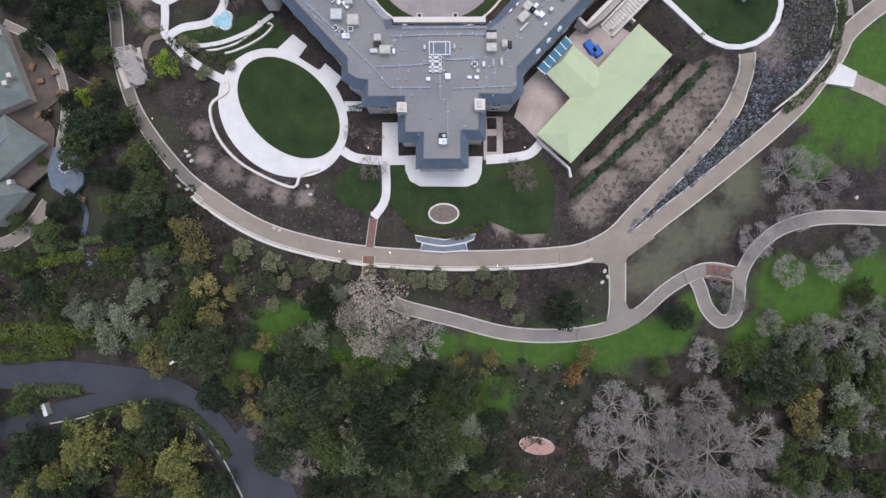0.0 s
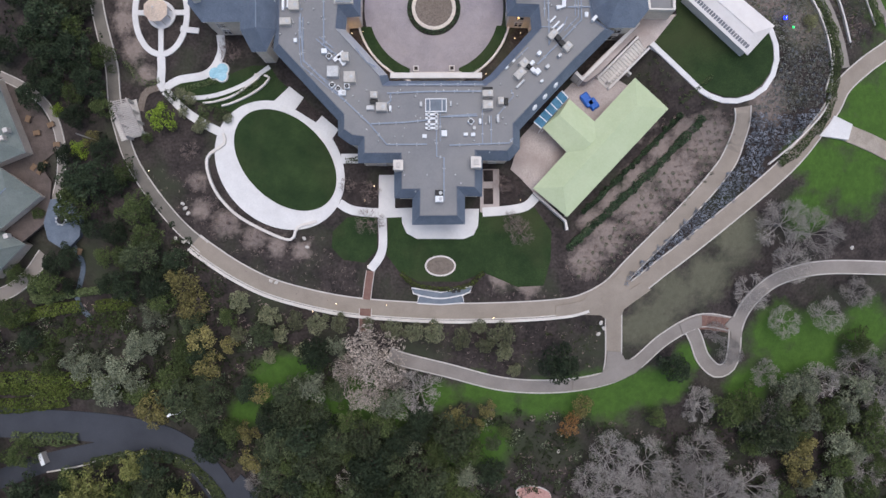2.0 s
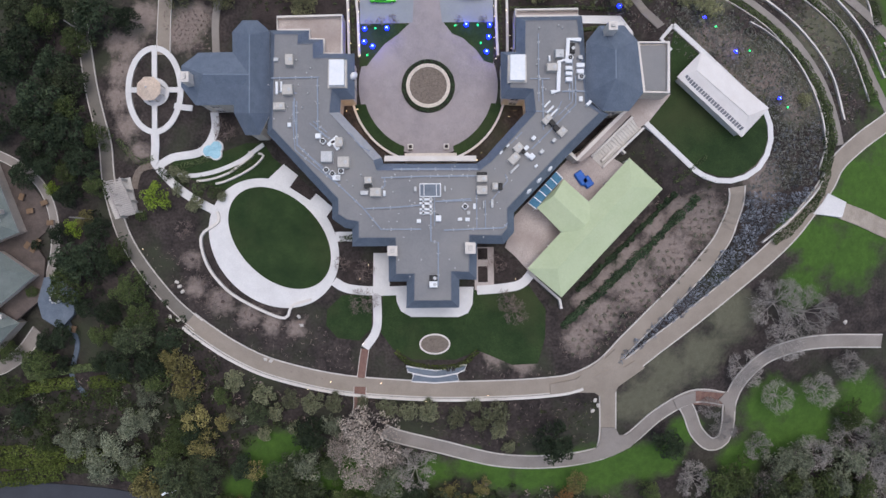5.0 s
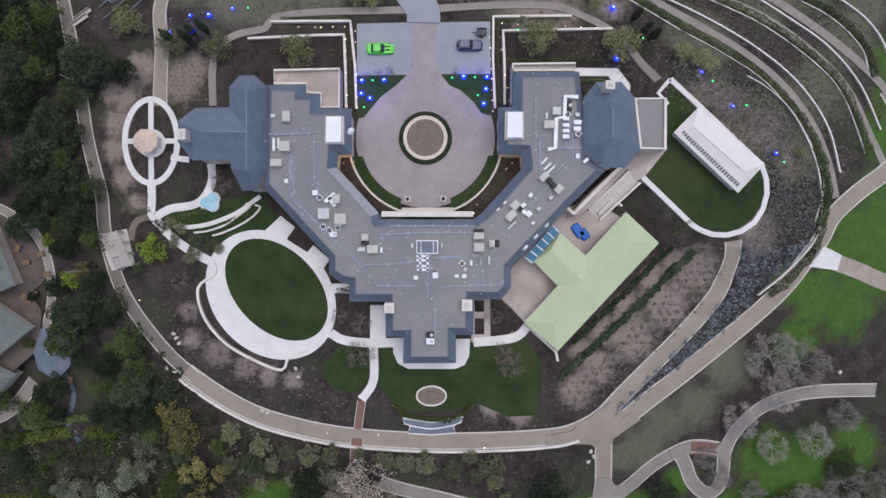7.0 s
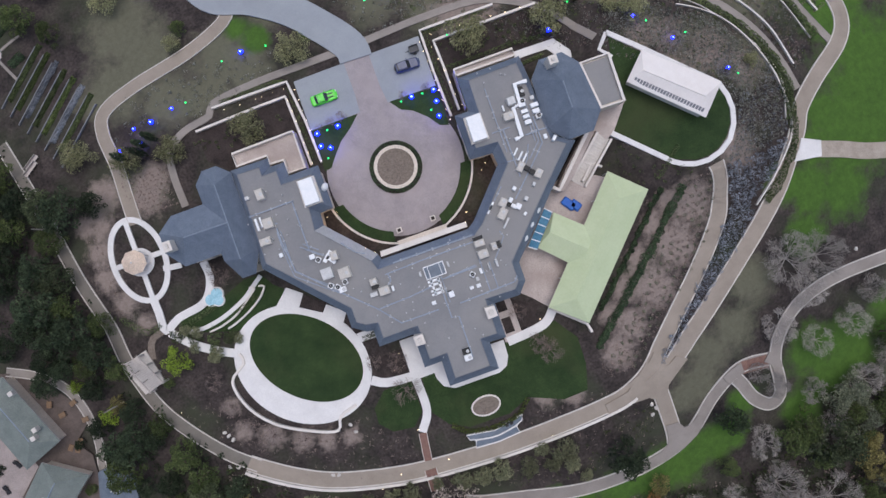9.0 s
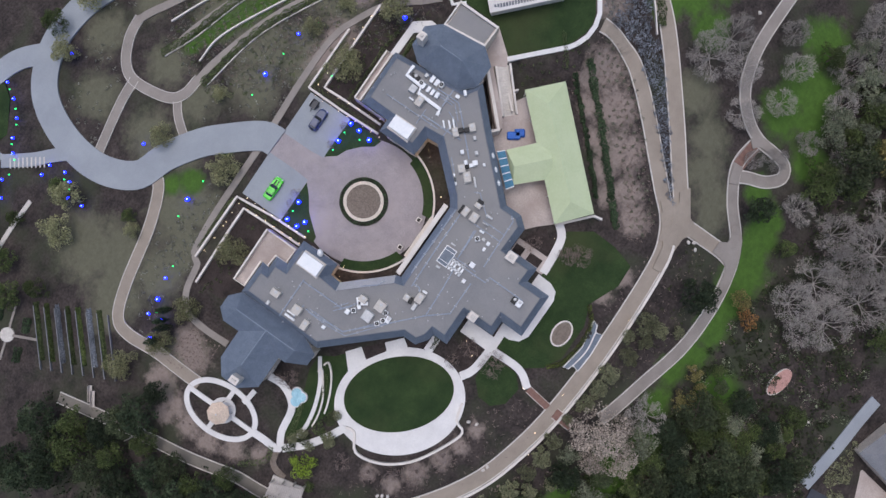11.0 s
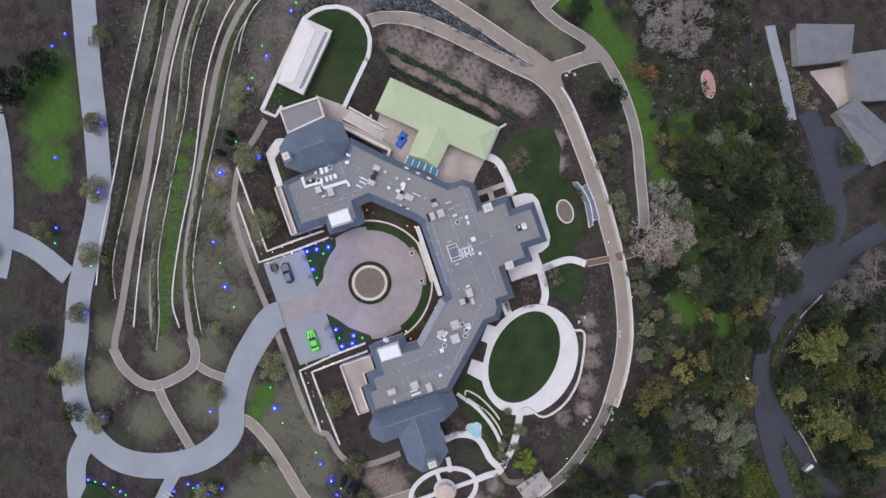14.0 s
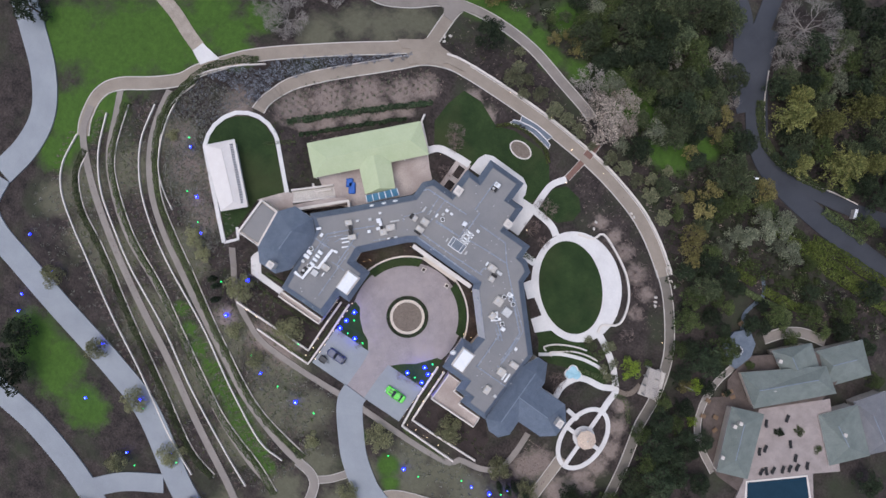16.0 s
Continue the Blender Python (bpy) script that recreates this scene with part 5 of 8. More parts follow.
PALM = leaf_mat("pale yellow green leaf", (0.15, 0.155, 0.08), (0.29, 0.285, 0.155))
LAVENDER = leaf_mat("blue grey lavender", (0.15, 0.165, 0.19), (0.29, 0.31, 0.345))
SAGE = leaf_mat("grey sage", (0.155, 0.16, 0.135), (0.31, 0.305, 0.265))
HEDGE = leaf_mat("hedge leaf", (0.05, 0.068, 0.028), (0.1, 0.122, 0.055))
YELLOW_HEDGE = leaf_mat("yellow green hedge leaf", (0.065, 0.09, 0.02), (0.12, 0.145, 0.038))
ROW = leaf_mat("dark shrub leaf", (0.028, 0.048, 0.024), (0.065, 0.095, 0.05))
TWIG = mat("pinkish dry twig", (0.17, 0.125, 0.11), (0.29, 0.23, 0.205), 1.0, 0.95, 0, island=0.3)
PINK = leaf_mat("pale pinkish sycamore leaf", (0.22, 0.185, 0.155), (0.42, 0.36, 0.305))
rng = np.random.default_rng(7)


def leaf_quads(points, outward, size):
    """Small bent leaf clumps at the points, facing roughly outward."""
    n = len(points)
    nrm = outward + rng.normal(0, 0.45, (n, 3))
    nrm /= np.linalg.norm(nrm, axis=1)[:, None] + 1e-9
    t = np.cross(nrm, rng.normal(0, 1, (n, 3)))
    t /= np.linalg.norm(t, axis=1)[:, None] + 1e-9
    b = np.cross(nrm, t)
    s = (size * rng.uniform(0.55, 1.35, n))[:, None]
    fold = nrm * s * 0.35
    v = np.stack([points - t * s - fold, points - b * s * 0.6, points + t * s - fold, points + b * s * 0.6], 1).reshape(-1, 3)
    return v, np.arange(4 * n).reshape(-1, 4)


def leaf_object(name, v, f, material, parent=None):
    me = bpy.data.meshes.new(name)
    me.from_pydata(v.tolist(), [], f.tolist())
    me.materials.append(material)
    ob = new(name, me)
    ob.parent = parent
    return ob


def lobes_crown(lobes, per, size):
    pts, out = [], []
    for cx, cy, cz, r in lobes:
        d = rng.normal(0, 1, (int(per * r * r), 3))
        d /= np.linalg.norm(d, axis=1)[:, None]
        d[:, 2] = np.where(d[:, 2] < -0.35, -d[:, 2], d[:, 2])
        k = r * (0.78 + 0.3 * rng.random(len(d)) + 0.12 * np.sin(5 * d[:, 0] + 3 * cx) * np.cos(4 * d[:, 1]))
        pts.append(np.array((cx, cy, cz)) + d * k[:, None])
        out.append(d)
    return leaf_quads(np.concatenate(pts), np.concatenate(out), size)


def limb(v, f, a, b, ra, rb, sides=4):
    a, b = Vector(a), Vector(b)
    d = (b - a).normalized()
    t = d.orthogonal().normalized()
    q = d.cross(t)
    k = len(v)
    for p, r in ((a, ra), (b, rb)):
        for i in range(sides):
            w = 2 * math.pi * i / sides
            v.append(tuple(p + (t * math.cos(w) + q * math.sin(w)) * r))
    for i in range(sides):
        j = (i + 1) % sides
        f.append((k + i, k + j, k + sides + j, k + sides + i))


def leafy_tree(material, label, name, r=4.0, h=7.5, lobes=22, size=0.24, per=72, flat=0.85, wild=0.0, lobe=(0.2, 0.38)):
    t = thing(name, label, "tree", 0, 0, -300)
    v, f = [], []
    limb(v, f, (0, 0, -0.5), (0.1, 0, h * 0.45), 0.06 * r, 0.045 * r, 7)
    ls = []
    for k in range(lobes):
        a, q = 2.399 * k + rng.uniform(-0.3, 0.3), r * 0.78 * math.sqrt((k + 0.5) / lobes)
        z = h - r * flat * (q / r) ** 2 * 1.5 - r * 0.32 + rng.uniform(-0.5, 0.3) * r * 0.8
        a += wild * rng.normal()
        q *= 1 + wild * rng.normal() * 0.5
        ls.append((q * math.cos(a) * rng.uniform(0.8, 1.2), q * math.sin(a) * rng.uniform(0.8, 1.2), z + wild * rng.normal(), r * rng.uniform(*lobe)))
        if k % 3 == 0:
            limb(v, f, (0.1, 0, h * rng.uniform(0.3, 0.45)), ls[-1][:3], 0.03 * r, 0.01 * r, 4)
    mesh("trunk", v, f, bark, t)
    cv, cf = lobes_crown(ls, per, size)
    leaf_object("crown", cv, cf, material, t)
    return t


def cedar_tree(material, label, r=5.0, h=13.0):
    t = thing("cedar_tree", label, "tree", 0, 0, -300)
    v, f, ls = [], [], []
    limb(v, f, (0, 0, -0.5), (0, 0, h), 0.3, 0.05, 7)
    for tier in range(6):
        z = h * (0.35 + 0.12 * tier)
        reach = r * (1.0 - 0.15 * tier)
        for k in range(7):
            a = 2 * math.pi * k / 7 + tier * 0.6 + rng.uniform(-0.2, 0.2)
            rr = reach * rng.uniform(0.75, 1.1)
            limb(v, f, (0, 0, z), (rr * math.cos(a), rr * math.sin(a), z - 0.6), 0.08, 0.02, 4)
            for i in range(5):
                u = (i + 1) / 5
                ls.append((rr * u * math.cos(a), rr * u * math.sin(a), z - 0.6 * u * u, 1.0 * (1.2 - 0.55 * u)))
    mesh("trunk", v, f, bark, t)
    cv, cf = lobes_crown(ls, 30, 0.25)
    leaf_object("crown", cv, cf, material, t)
    return t


def bare_tree(seed, label, material, r=5.0, h=8.0, spread=1.0, depth=4, twigs=1):
    rnd = random.Random(seed)
    t = thing("bare_tree", label, "tree", 0, 0, -300)
    tv, tf, v, f = [], [], [], []
    limb(tv, tf, (0, 0, -0.5), (0, 0, h * 0.3), 0.34, 0.26, 8)

    def grow(p, d, length, rad, depth):
        q = p + d * length
        limb(v, f, p, q, rad, rad * 0.7, 4 if depth > 2 else 3)
        if depth == 0:
            for _ in range(twigs):
                e = (d + Vector((rnd.gauss(0, 0.7), rnd.gauss(0, 0.7), rnd.gauss(0, 0.5)))).normalized() * length * rnd.uniform(0.7, 1.5)
                w = e.orthogonal().normalized() * 0.022
                k = len(v)
                v.extend((tuple(q - w), tuple(q + w), tuple(q + e)))
                f.append((k, k + 1, k + 2))
            return
        for k in range(3 if depth > 3 else rnd.choice((2, 3, 3))):
            e = Vector((rnd.gauss(0, 1), rnd.gauss(0, 1), rnd.gauss(0.15, 0.6))).normalized()
            n = (d * 0.9 + e * 0.75 * spread).normalized()
            grow(q, n, length * rnd.uniform(0.62, 0.85), rad * 0.62, depth - 1)
        if depth > 1:
            grow(q, (d + Vector((rnd.gauss(0, 0.2), rnd.gauss(0, 0.2), 0))).normalized(), length * 0.7, rad * 0.66, depth - 1)

    for k in range(7):
        a = 2 * math.pi * k / 7 + rnd.uniform(-0.3, 0.3)
        d = Vector((math.cos(a), math.sin(a), rnd.uniform(0.4, 1.1))).normalized()
        grow(Vector((0, 0, h * 0.28)), d, r * 0.36, 0.016 * r, depth)
    mesh("trunk", tv, tf, material, t)
    mesh("crown", v, f, material, t, label="leafless pale branches")
    return t


STANDING = []


def place(proto, spots, base=4.0, jitter=0.12, sink=0.0, group=""):
    """Copies of a prototype at (x, y, radius)."""
    for x, y, r in spots:
        if r < 0.6 or any(math.hypot(x - a, y - b) < 0.37 * (r + c) for a, b, c in STANDING):
            continue
        if any(math.hypot(x - p.x, y - p.y) < 2.2 + 0.4 * r for p in ROADS):
            continue
        STANDING.append((x, y, r))
        k = r / base * random.uniform(1 - jitter, 1 + jitter)
        ob = copy_thing(proto, pose(x, y, terrain(x, y) - sink, 0, 0, random.uniform(0, 360)) @ Matrix.Diagonal((k, k * random.uniform(0.9, 1.1), k * random.uniform(0.85, 1.1), 1)))
        if group:
            ob["group"] = group


def clear(proto):
    for ob in (*proto.children_recursive, proto):
        bpy.data.objects.remove(ob)


OAK = [leafy_tree(DARK, "dark evergreen oak with a rounded broken crown", "oak_tree", 4.0, 9.0, 34, 0.23, 74, 1.15, 0.12, (0.16, 0.33)) for _ in range(4)]
OAK_MID = [leafy_tree(MID, "mid green tree with an uneven crown", "broadleaf_tree", 4.0, 8.5, 30, 0.2, 82, 1.2, 0.15, (0.15, 0.32)) for _ in range(3)]
OAK_DULL = [leafy_tree(DULL, "dull olive green tree with an uneven crown", "bay_tree", 4.0, 9.0, 32, 0.2, 82, 1.25, 0.15, (0.15, 0.32)) for _ in range(3)]
OLIVES = [leafy_tree(OLIVE, "silvery green olive tree beside the path", "olive_tree", 2.2, 4.0, 15, 0.17, 170)]
GREYS = [leafy_tree(GREY, "grey green tree with a loose crown", "willow_tree", 3.0, 6.0, 16, 0.18, 110)]
OCHRES = [leafy_tree(OCHRE, "ochre tinted tree on the wooded slope", "autumn_tree", 3.0, 6.5, 16, 0.19, 100) for _ in range(2)]
RUSTS = [leafy_tree(RUST, "rust brown autumn tree", "rust_tree", 2.4, 5.0, 12, 0.2, 80)]
LIMES = [leafy_tree(LIME, "bright lime green tree beside the garden path", "lime_tree", 3.0, 5.0, 15, 0.2, 70)]
PALMS = [leafy_tree(PALM, "pale yellow green garden tree with thin crown", "pepper_tree", 3.2, 5.5, 26, 0.16, 105, 0.8, 0.32) for _ in range(3)]
SYCAMORES = [leafy_tree(PINK, "large pale sycamore with faded pinkish leaves", "sycamore_tree", 4.0, 8.0, 40, 0.13, 95, 0.9, 0.3, (0.16, 0.3))]
CEDARS = [cedar_tree(CEDAR, "yellow green cedar with layered feathery boughs") for _ in range(2)]
BARES = [bare_tree(k, "leafless pale barked deciduous tree", bark_pale, twigs=3) for k in (3, 8, 12)]
THIN = [bare_tree(k, "small leafless shrub tree", TWIG, 2.0, 2.5, 1.2, 3, 1) for k in (21,)]


def share(protos, spots, base, sink=0.0, group=""):
    for k, p in enumerate(protos):
        place(p, spots[k::len(protos)], base, sink=sink, group=group)


share(SYCAMORES, ((-10.4, -61.2, 5.8), (-11.9, -67.9, 3.9), (-15.1, -63.4, 3.3), (-7.4, -65.4, 2.9)), 4.0, group="sycamores")
share(OLIVES, ((-34.0, -51.6, 2.1), (-28.9, -54.1, 2.3), (-24.3, -55.1, 2.1), (-20.4, -55.6, 2.0), (-16.6, -55.6, 1.9), (-7.4, -56.7, 1.9), (-3.7, -57.2, 1.9),
        (-0.1, -57.2, 1.9), (4.6, -58.4, 2.3), (11.4, -57.8, 2.5), (8.7, -59.7, 1.7), (7.7, -56.3, 1.6), (12.1, -60.8, 1.7), (14.0, -64.3, 1.6),
        (-27.1, -57.5, 1.6), (-23.3, -60.5, 1.8), (-29.4, -61.5, 1.5), (-34.7, -57.5, 1.6), (-11.7, -55.7, 1.4)), 2.2, group="olive trees along the path")
share(GREYS, ((-63.1, -63.4, 3.0), (-56.5, -63.4, 2.9), (-50.5, -58.9, 2.7), (-49.7, -54.4, 2.2), (-21.8, -66.4, 3.5), (-17.0, -59.5, 2.3), (5.2, -83.1, 2.5),
        (0.2, -86.2, 2.8), (2.2, -90.5, 2.9), (8.3, -92.7, 2.5), (-21.4, -67.5, 3.0), (-4.8, -77.7, 2.4), (75.4, -73.1, 3.6), (64.0, -68.6, 3.1),
        (68.8, -74.0, 3.1), (75.9, -79.6, 3.6), (62.5, -78.1, 3.1), (78.5, -68.9, 3.1), (67.2, -67.7, 3.1), (74.2, -88.2, 3.2), (56.8, -73.7, 2.9),
        (-7.6, -69.5, 3.0)), 3.0)
share(OCHRES, ((-42.7, -48.7, 2.9), (-41.5, -52.6, 3.5), (-50.5, -70.4, 3.8), (-40.9, -57.9, 2.7), (-39.6, -62.8, 2.9), (-33.7, -76.0, 3.0), (-33.0, -80.7, 2.6),
        (-45.3, -47.3, 1.7), (-33.7, -75.5, 2.6), (-34.0, -81.2, 2.2), (4.2, -73.0, 2.2), (7.2, -74.4, 1.8), (9.3, -71.3, 2.0), (2.7, -72.0, 1.5),
        (26.0, -71.0, 2.0), (-50.9, -73.0, 2.4), (67.2, -81.3, 3.3), (68.0, -85.6, 2.9), (-36.5, -59.4, 1.7), (-31.2, -68.3, 2.0), (68.7, -79.2, 2.5)), 3.0)
share(RUSTS, ((23.8, -74.8, 2.0), (25.3, -73.0, 1.4), (-9.3, -61.5, 1.2)), 2.4)
share(OAK + OAK_DULL + OAK_MID, ((21.7, -62.7, 4.1), (42.6, -64.0, 2.8), (-29.5, -72.9, 3.2), (-23.6, -76.0, 3.8), (-17.6, -76.5, 3.4), (-12.6, -76.0, 4.0),
        (-7.8, -80.6, 3.6), (-9.6, -73.4, 3.2), (-15.5, -72.9, 2.8), (-25.9, -81.2, 3.2), (-19.3, -81.7, 2.8), (-13.8, -81.7, 2.8), (-2.7, -72.4, 2.8),
        (-5.3, -84.8, 3.0), (-21.4, -71.4, 2.8), (-30.8, -78.6, 2.6), (-41.0, -71.4, 3.6), (-41.8, -68.4, 2.6), (-47.2, -65.3, 3.0), (-48.7, -59.3, 2.7),
        (-14.1, -92.3, 3.5), (-9.0, -90.1, 3.5), (-3.9, -93.3, 3.1), (-22.3, -94.4, 2.9), (-17.2, -67.4, 2.3), (10.2, -77.7, 2.0), (-1.9, -92.3, 2.7),
        (12.6, -75.7, 1.6)), 4.0)
share(OAK_MID, ((-52.6, -68.4, 3.0), (-36.2, -54.5, 1.9), (-43.7, -60.3, 2.7), (-48.0, -51.5, 2.9), (-28.1, -85.9, 2.0), (-20.7, -77.5, 2.6), (-15.7, -79.6, 3.0),
        (-7.9, -86.9, 2.6), (-11.0, -91.2, 2.9), (-48.3, -79.7, 2.2), (80.8, -78.4, 3.6), (79.1, -88.0, 3.6), (70.5, -93.2, 3.6), (64.0, -94.1, 3.2),
        (58.8, -78.9, 3.1), (53.0, -72.4, 3.3), (78.1, -60.5, 3.1), (40.4, -73.7, 2.2), (75.5, -83.6, 3.0), (81.5, -73.1, 3.1), (64.9, -89.8, 2.9),
        (67.4, -97.4, 3.2), (75.0, -95.5, 3.2), (6.2, -88.1, 2.6), (2.2, -83.8, 3.0), (10.3, -94.6, 2.3), (1.2, -77.6, 2.8)), 4.0)
share(BARES, ((-8.5, -69.2, 3.9), (-2.6, -67.9, 3.9), (31.5, -80.2, 5.3), (37.8, -82.5, 5.3), (32.8, -88.8, 6.0), (43.2, -85.3, 6.0), (49.8, -89.8, 6.9),
        (57.7, -87.4, 5.9), (48.2, -80.2, 4.5), (59.1, -93.4, 5.1), (40.3, -92.8, 5.4), (27.5, -84.9, 3.9), (48.1, -71.5, 3.6), (60.5, -65.9, 2.8),
        (53.1, -61.6, 2.6), (56.2, -50.8, 3.3), (66.5, -40.6, 5.2), (70.8, -55.3, 4.0), (63.2, -56.3, 3.4), (78.5, -64.1, 4.5),
        (71.0, -67.6, 3.9), (50.6, -58.1, 2.2), (-24.2, -89.1, 4.3), (-32.2, -84.9, 3.4), (-15.9, -84.8, 2.8), (7.2, -86.0, 2.4),         (77.0, -51.3, 3.4), (46.9, -96.8, 5.2), (53.3, -95.9, 4.6), (-29.5, -93.4, 3.7)), 5.0, 0.3, "leafless trees")
share(CEDARS, ((-62.5, -86.4, 5.1), (-53.5, -92.2, 5.9), (-46.5, -88.9, 4.7), (-68.7, -91.8, 4.1), (-59.5, -82.2, 3.0), (-75.3, -95.6, 4.1), (-45.8, -95.3, 4.1)), 5.0)
share(OAK, ((-45.5, -83.9, 2.6), (-49.5, -81.3, 2.0), (-55.7, -80.8, 1.8), (-41.8, -91.3, 2.5), (-75.3, -87.3, 4.6), (-75.7, -79.9, 3.7), (-78.9, -92.7, 4.6),
        (-69.2, -77.8, 2.2), (-40.9, -94.5, 3.5), (-46.3, -96.7, 3.5), (-77.7, -77.8, 2.3), (-71.6, -94.8, 4.2)), 4.0)
# the wooded belt to the west
share(OAK + OAK_DULL[:1] + OAK_MID[:1], ((-66.0, -3.1, 4.4), (-61.1, -8.9, 4.0), (-64.2, 2.7, 4.0), (-56.7, 11.4, 3.9), (-59.8, 13.5, 3.5), (-69.9, 18.9, 4.3),
        (-64.0, 15.6, 3.7), (-59.2, -13.6, 3.3), (-62.1, -19.3, 2.7), (-69.5, 7.8, 3.7), (-61.7, 0.7, 3.3), (-57.4, -17.5, 2.5), (-65.9, -8.8, 3.3),
        (-60.4, -30.8, 3.5), (-55.5, -30.8, 2.5), (-57.4, -25.1, 2.3), (-50.1, -43.4, 3.3), (-54.2, -43.5, 2.9), (-48.5, -48.4, 3.3), (-53.6, -48.5, 2.9),
        (-55.9, -39.5, 2.5), (-45.2, -44.3, 2.5), (-70.9, 12.8, 3.7), (-66.6, 21.9, 3.5), (-51.7, 11.3, 2.5)), 4.0)
share(OAK_MID, ((-51.2, -35.6, 3.4), (-49.4, -40.0, 2.9), (-61.6, -34.7, 3.7), (-53.6, -29.4, 2.5), (-66.8, 11.7, 3.1), (-60.5, 7.5, 3.1), (-62.1, -4.1, 2.9),
        (-62.6, -15.1, 2.5), (-50.2, -22.8, 1.0), (-58.2, -43.5, 2.1), (-48.1, -54.5, 2.7), (-57.3, -8.9, 2.5)), 4.0)
share(OCHRES, ((-42.6, -48.8, 3.1), (-41.9, -52.3, 2.9), (-44.3, -45.8, 2.3), (-39.3, -57.5, 2.3), (-59.3, -23.2, 1.9)), 3.0)
share(GREYS, ((-55.0, -32.4, 2.1), (-48.4, -39.6, 2.5), (-52.6, -59.2, 2.6), (-59.8, -62.5, 2.4), (-65.0, -62.7, 2.4), (-48.4, -52.7, 2.2), (-40.6, -31.0, 0.1),
        (-70.4, 11.0, 2.6), (-55.0, -30.9, 1.7)), 3.0)
share(LIMES, ((-47.2, -19.4, 2.7), (-53.1, -29.6, 1.7), (-61.8, -24.7, 1.8), (-65.7, -17.9, 1.4)), 3.0)
share(PALMS, ((-35.9, 15.4, 2.9), (-21.7, 14.9, 3.0), (20.2, 17.2, 3.2), (34.2, 15.6, 3.1), (48.0, 11.5, 2.2), (66.0, -3.3, 1.6), (54.4, 47.0, 2.7), (40.0, 51.8, 2.8), (26.3, 57.6, 3.0),
        (15.3, 64.4, 3.0), (3.8, 70.5, 3.0), (-9.2, 68.2, 3.0), (-11.7, 40.2, 2.7), (-10.2, 25.4, 2.7), (1.5, 35.0, 1.8), (-32.0, 49.5, 3.0), (22.5, 27.3, 2.2),
        (72.9, 39.4, 2.6), (35.6, 66.2, 2.4), (-43.8, 16.0, 2.8), (-52.5, 20.4, 2.6), (-30.2, 34.1, 1.8), (-38.8, 47.0, 2.8), (30.0, 24.5, 1.6), (44.6, 14.0, 1.8)),
      3.0, group="pale garden trees")
share(OAK_MID, ((-28.2, 36.6, 1.6), (-50.9, 43.8, 2.4), (-55.4, 48.4, 3.1), (-51.1, 57.9, 2.9), (-56.5, 61.1, 2.9), (-50.2, 52.9, 2.4), (-32.1, 52.7, 2.1),
        (-50.4, 60.6, 2.4), (3.1, 74.9, 2.4), (-42.4, 56.5, 2.1), (35.6, 80.8, 2.9), (-5.2, 73.6, 3.1), (12.6, 76.6, 3.6)), 4.0)
share(OAK + OAK_DULL, ((-13.4, -89.6, 5.7), (-10.9, -80.7, 4.4), (-5.1, -84.8, 3.9), (1.4, -84.9, 3.9), (-14.9, -97.7, 4.5), (-28.6, -99.6, 2.6),
        (-55.7, -113.2, 5.9), (-57.0, -105.6, 4.8), (-45.8, -98.9, 3.4), (-52.8, -123.3, 5.4), (-22.7, -103.8, 2.9), (-67.5, -99.8, 4.5), (-24.8, -71.1, 3.6),
        (-27.8, -76.8, 3.6), (-19.8, -74.0, 3.1), (-44.3, -120.4, 4.0), (-3.9, -89.1, 3.9), (-33.4, -67.7, 2.8), (-30.1, -57.3, 2.5), (-49.1, -55.3, 3.3),
        (-42.6, -55.3, 2.5), (110.4, -8.3, 3.9), (67.9, 62.0, 5.3), (71.1, 54.7, 4.5), (-58.0, -29.6, 3.2), (-59.8, -24.8, 3.0)), 4.0)
share(OAK_MID, ((-18.9, -88.6, 4.7), (-18.5, -81.4, 3.6), (5.2, -78.5, 3.8), (-36.9, -75.3, 2.8), (-0.5, -79.4, 3.3), (-30.5, -80.5, 2.6), (-74.0, -89.4, 4.0),
        (-68.0, -85.0, 3.2), (-60.3, -61.6, 3.1), (-69.4, -63.3, 2.6), (-36.5, -100.4, 0.1), (-76.5, -79.6, 3.1), (-44.4, -63.0, 2.5)), 4.0)
share(BARES, ((-38.5, -110.7, 7.5), (-47.2, -110.3, 5.3), (-25.4, -83.4, 5.2), (-27.0, -91.4, 3.9), (10.9, -77.6, 5.1), (-38.7, -102.2, 4.0), (-29.9, -73.3, 3.1),
        (60.4, -39.0, 4.8), (63.2, -46.0, 3.6)), 5.0, 0.3)
share(CEDARS, ((-46.0, -90.5, 4.5), (-52.9, -95.7, 5.0), (-59.6, -101.5, 5.0), (-60.1, -86.8, 5.2), (-68.4, -92.8, 5.0), (-54.6, -81.9, 3.9), (-69.7, -96.3, 4.0)), 5.0)
share(GREYS, ((-53.4, -58.4, 3.3), (-58.4, -66.8, 3.4), (-63.5, -64.0, 2.9), (-53.5, -66.5, 2.6), (-51.2, -103.6, 3.5), (-80.4, -75.9, 2.9), (28.6, 7.1, 0.1)), 3.0)
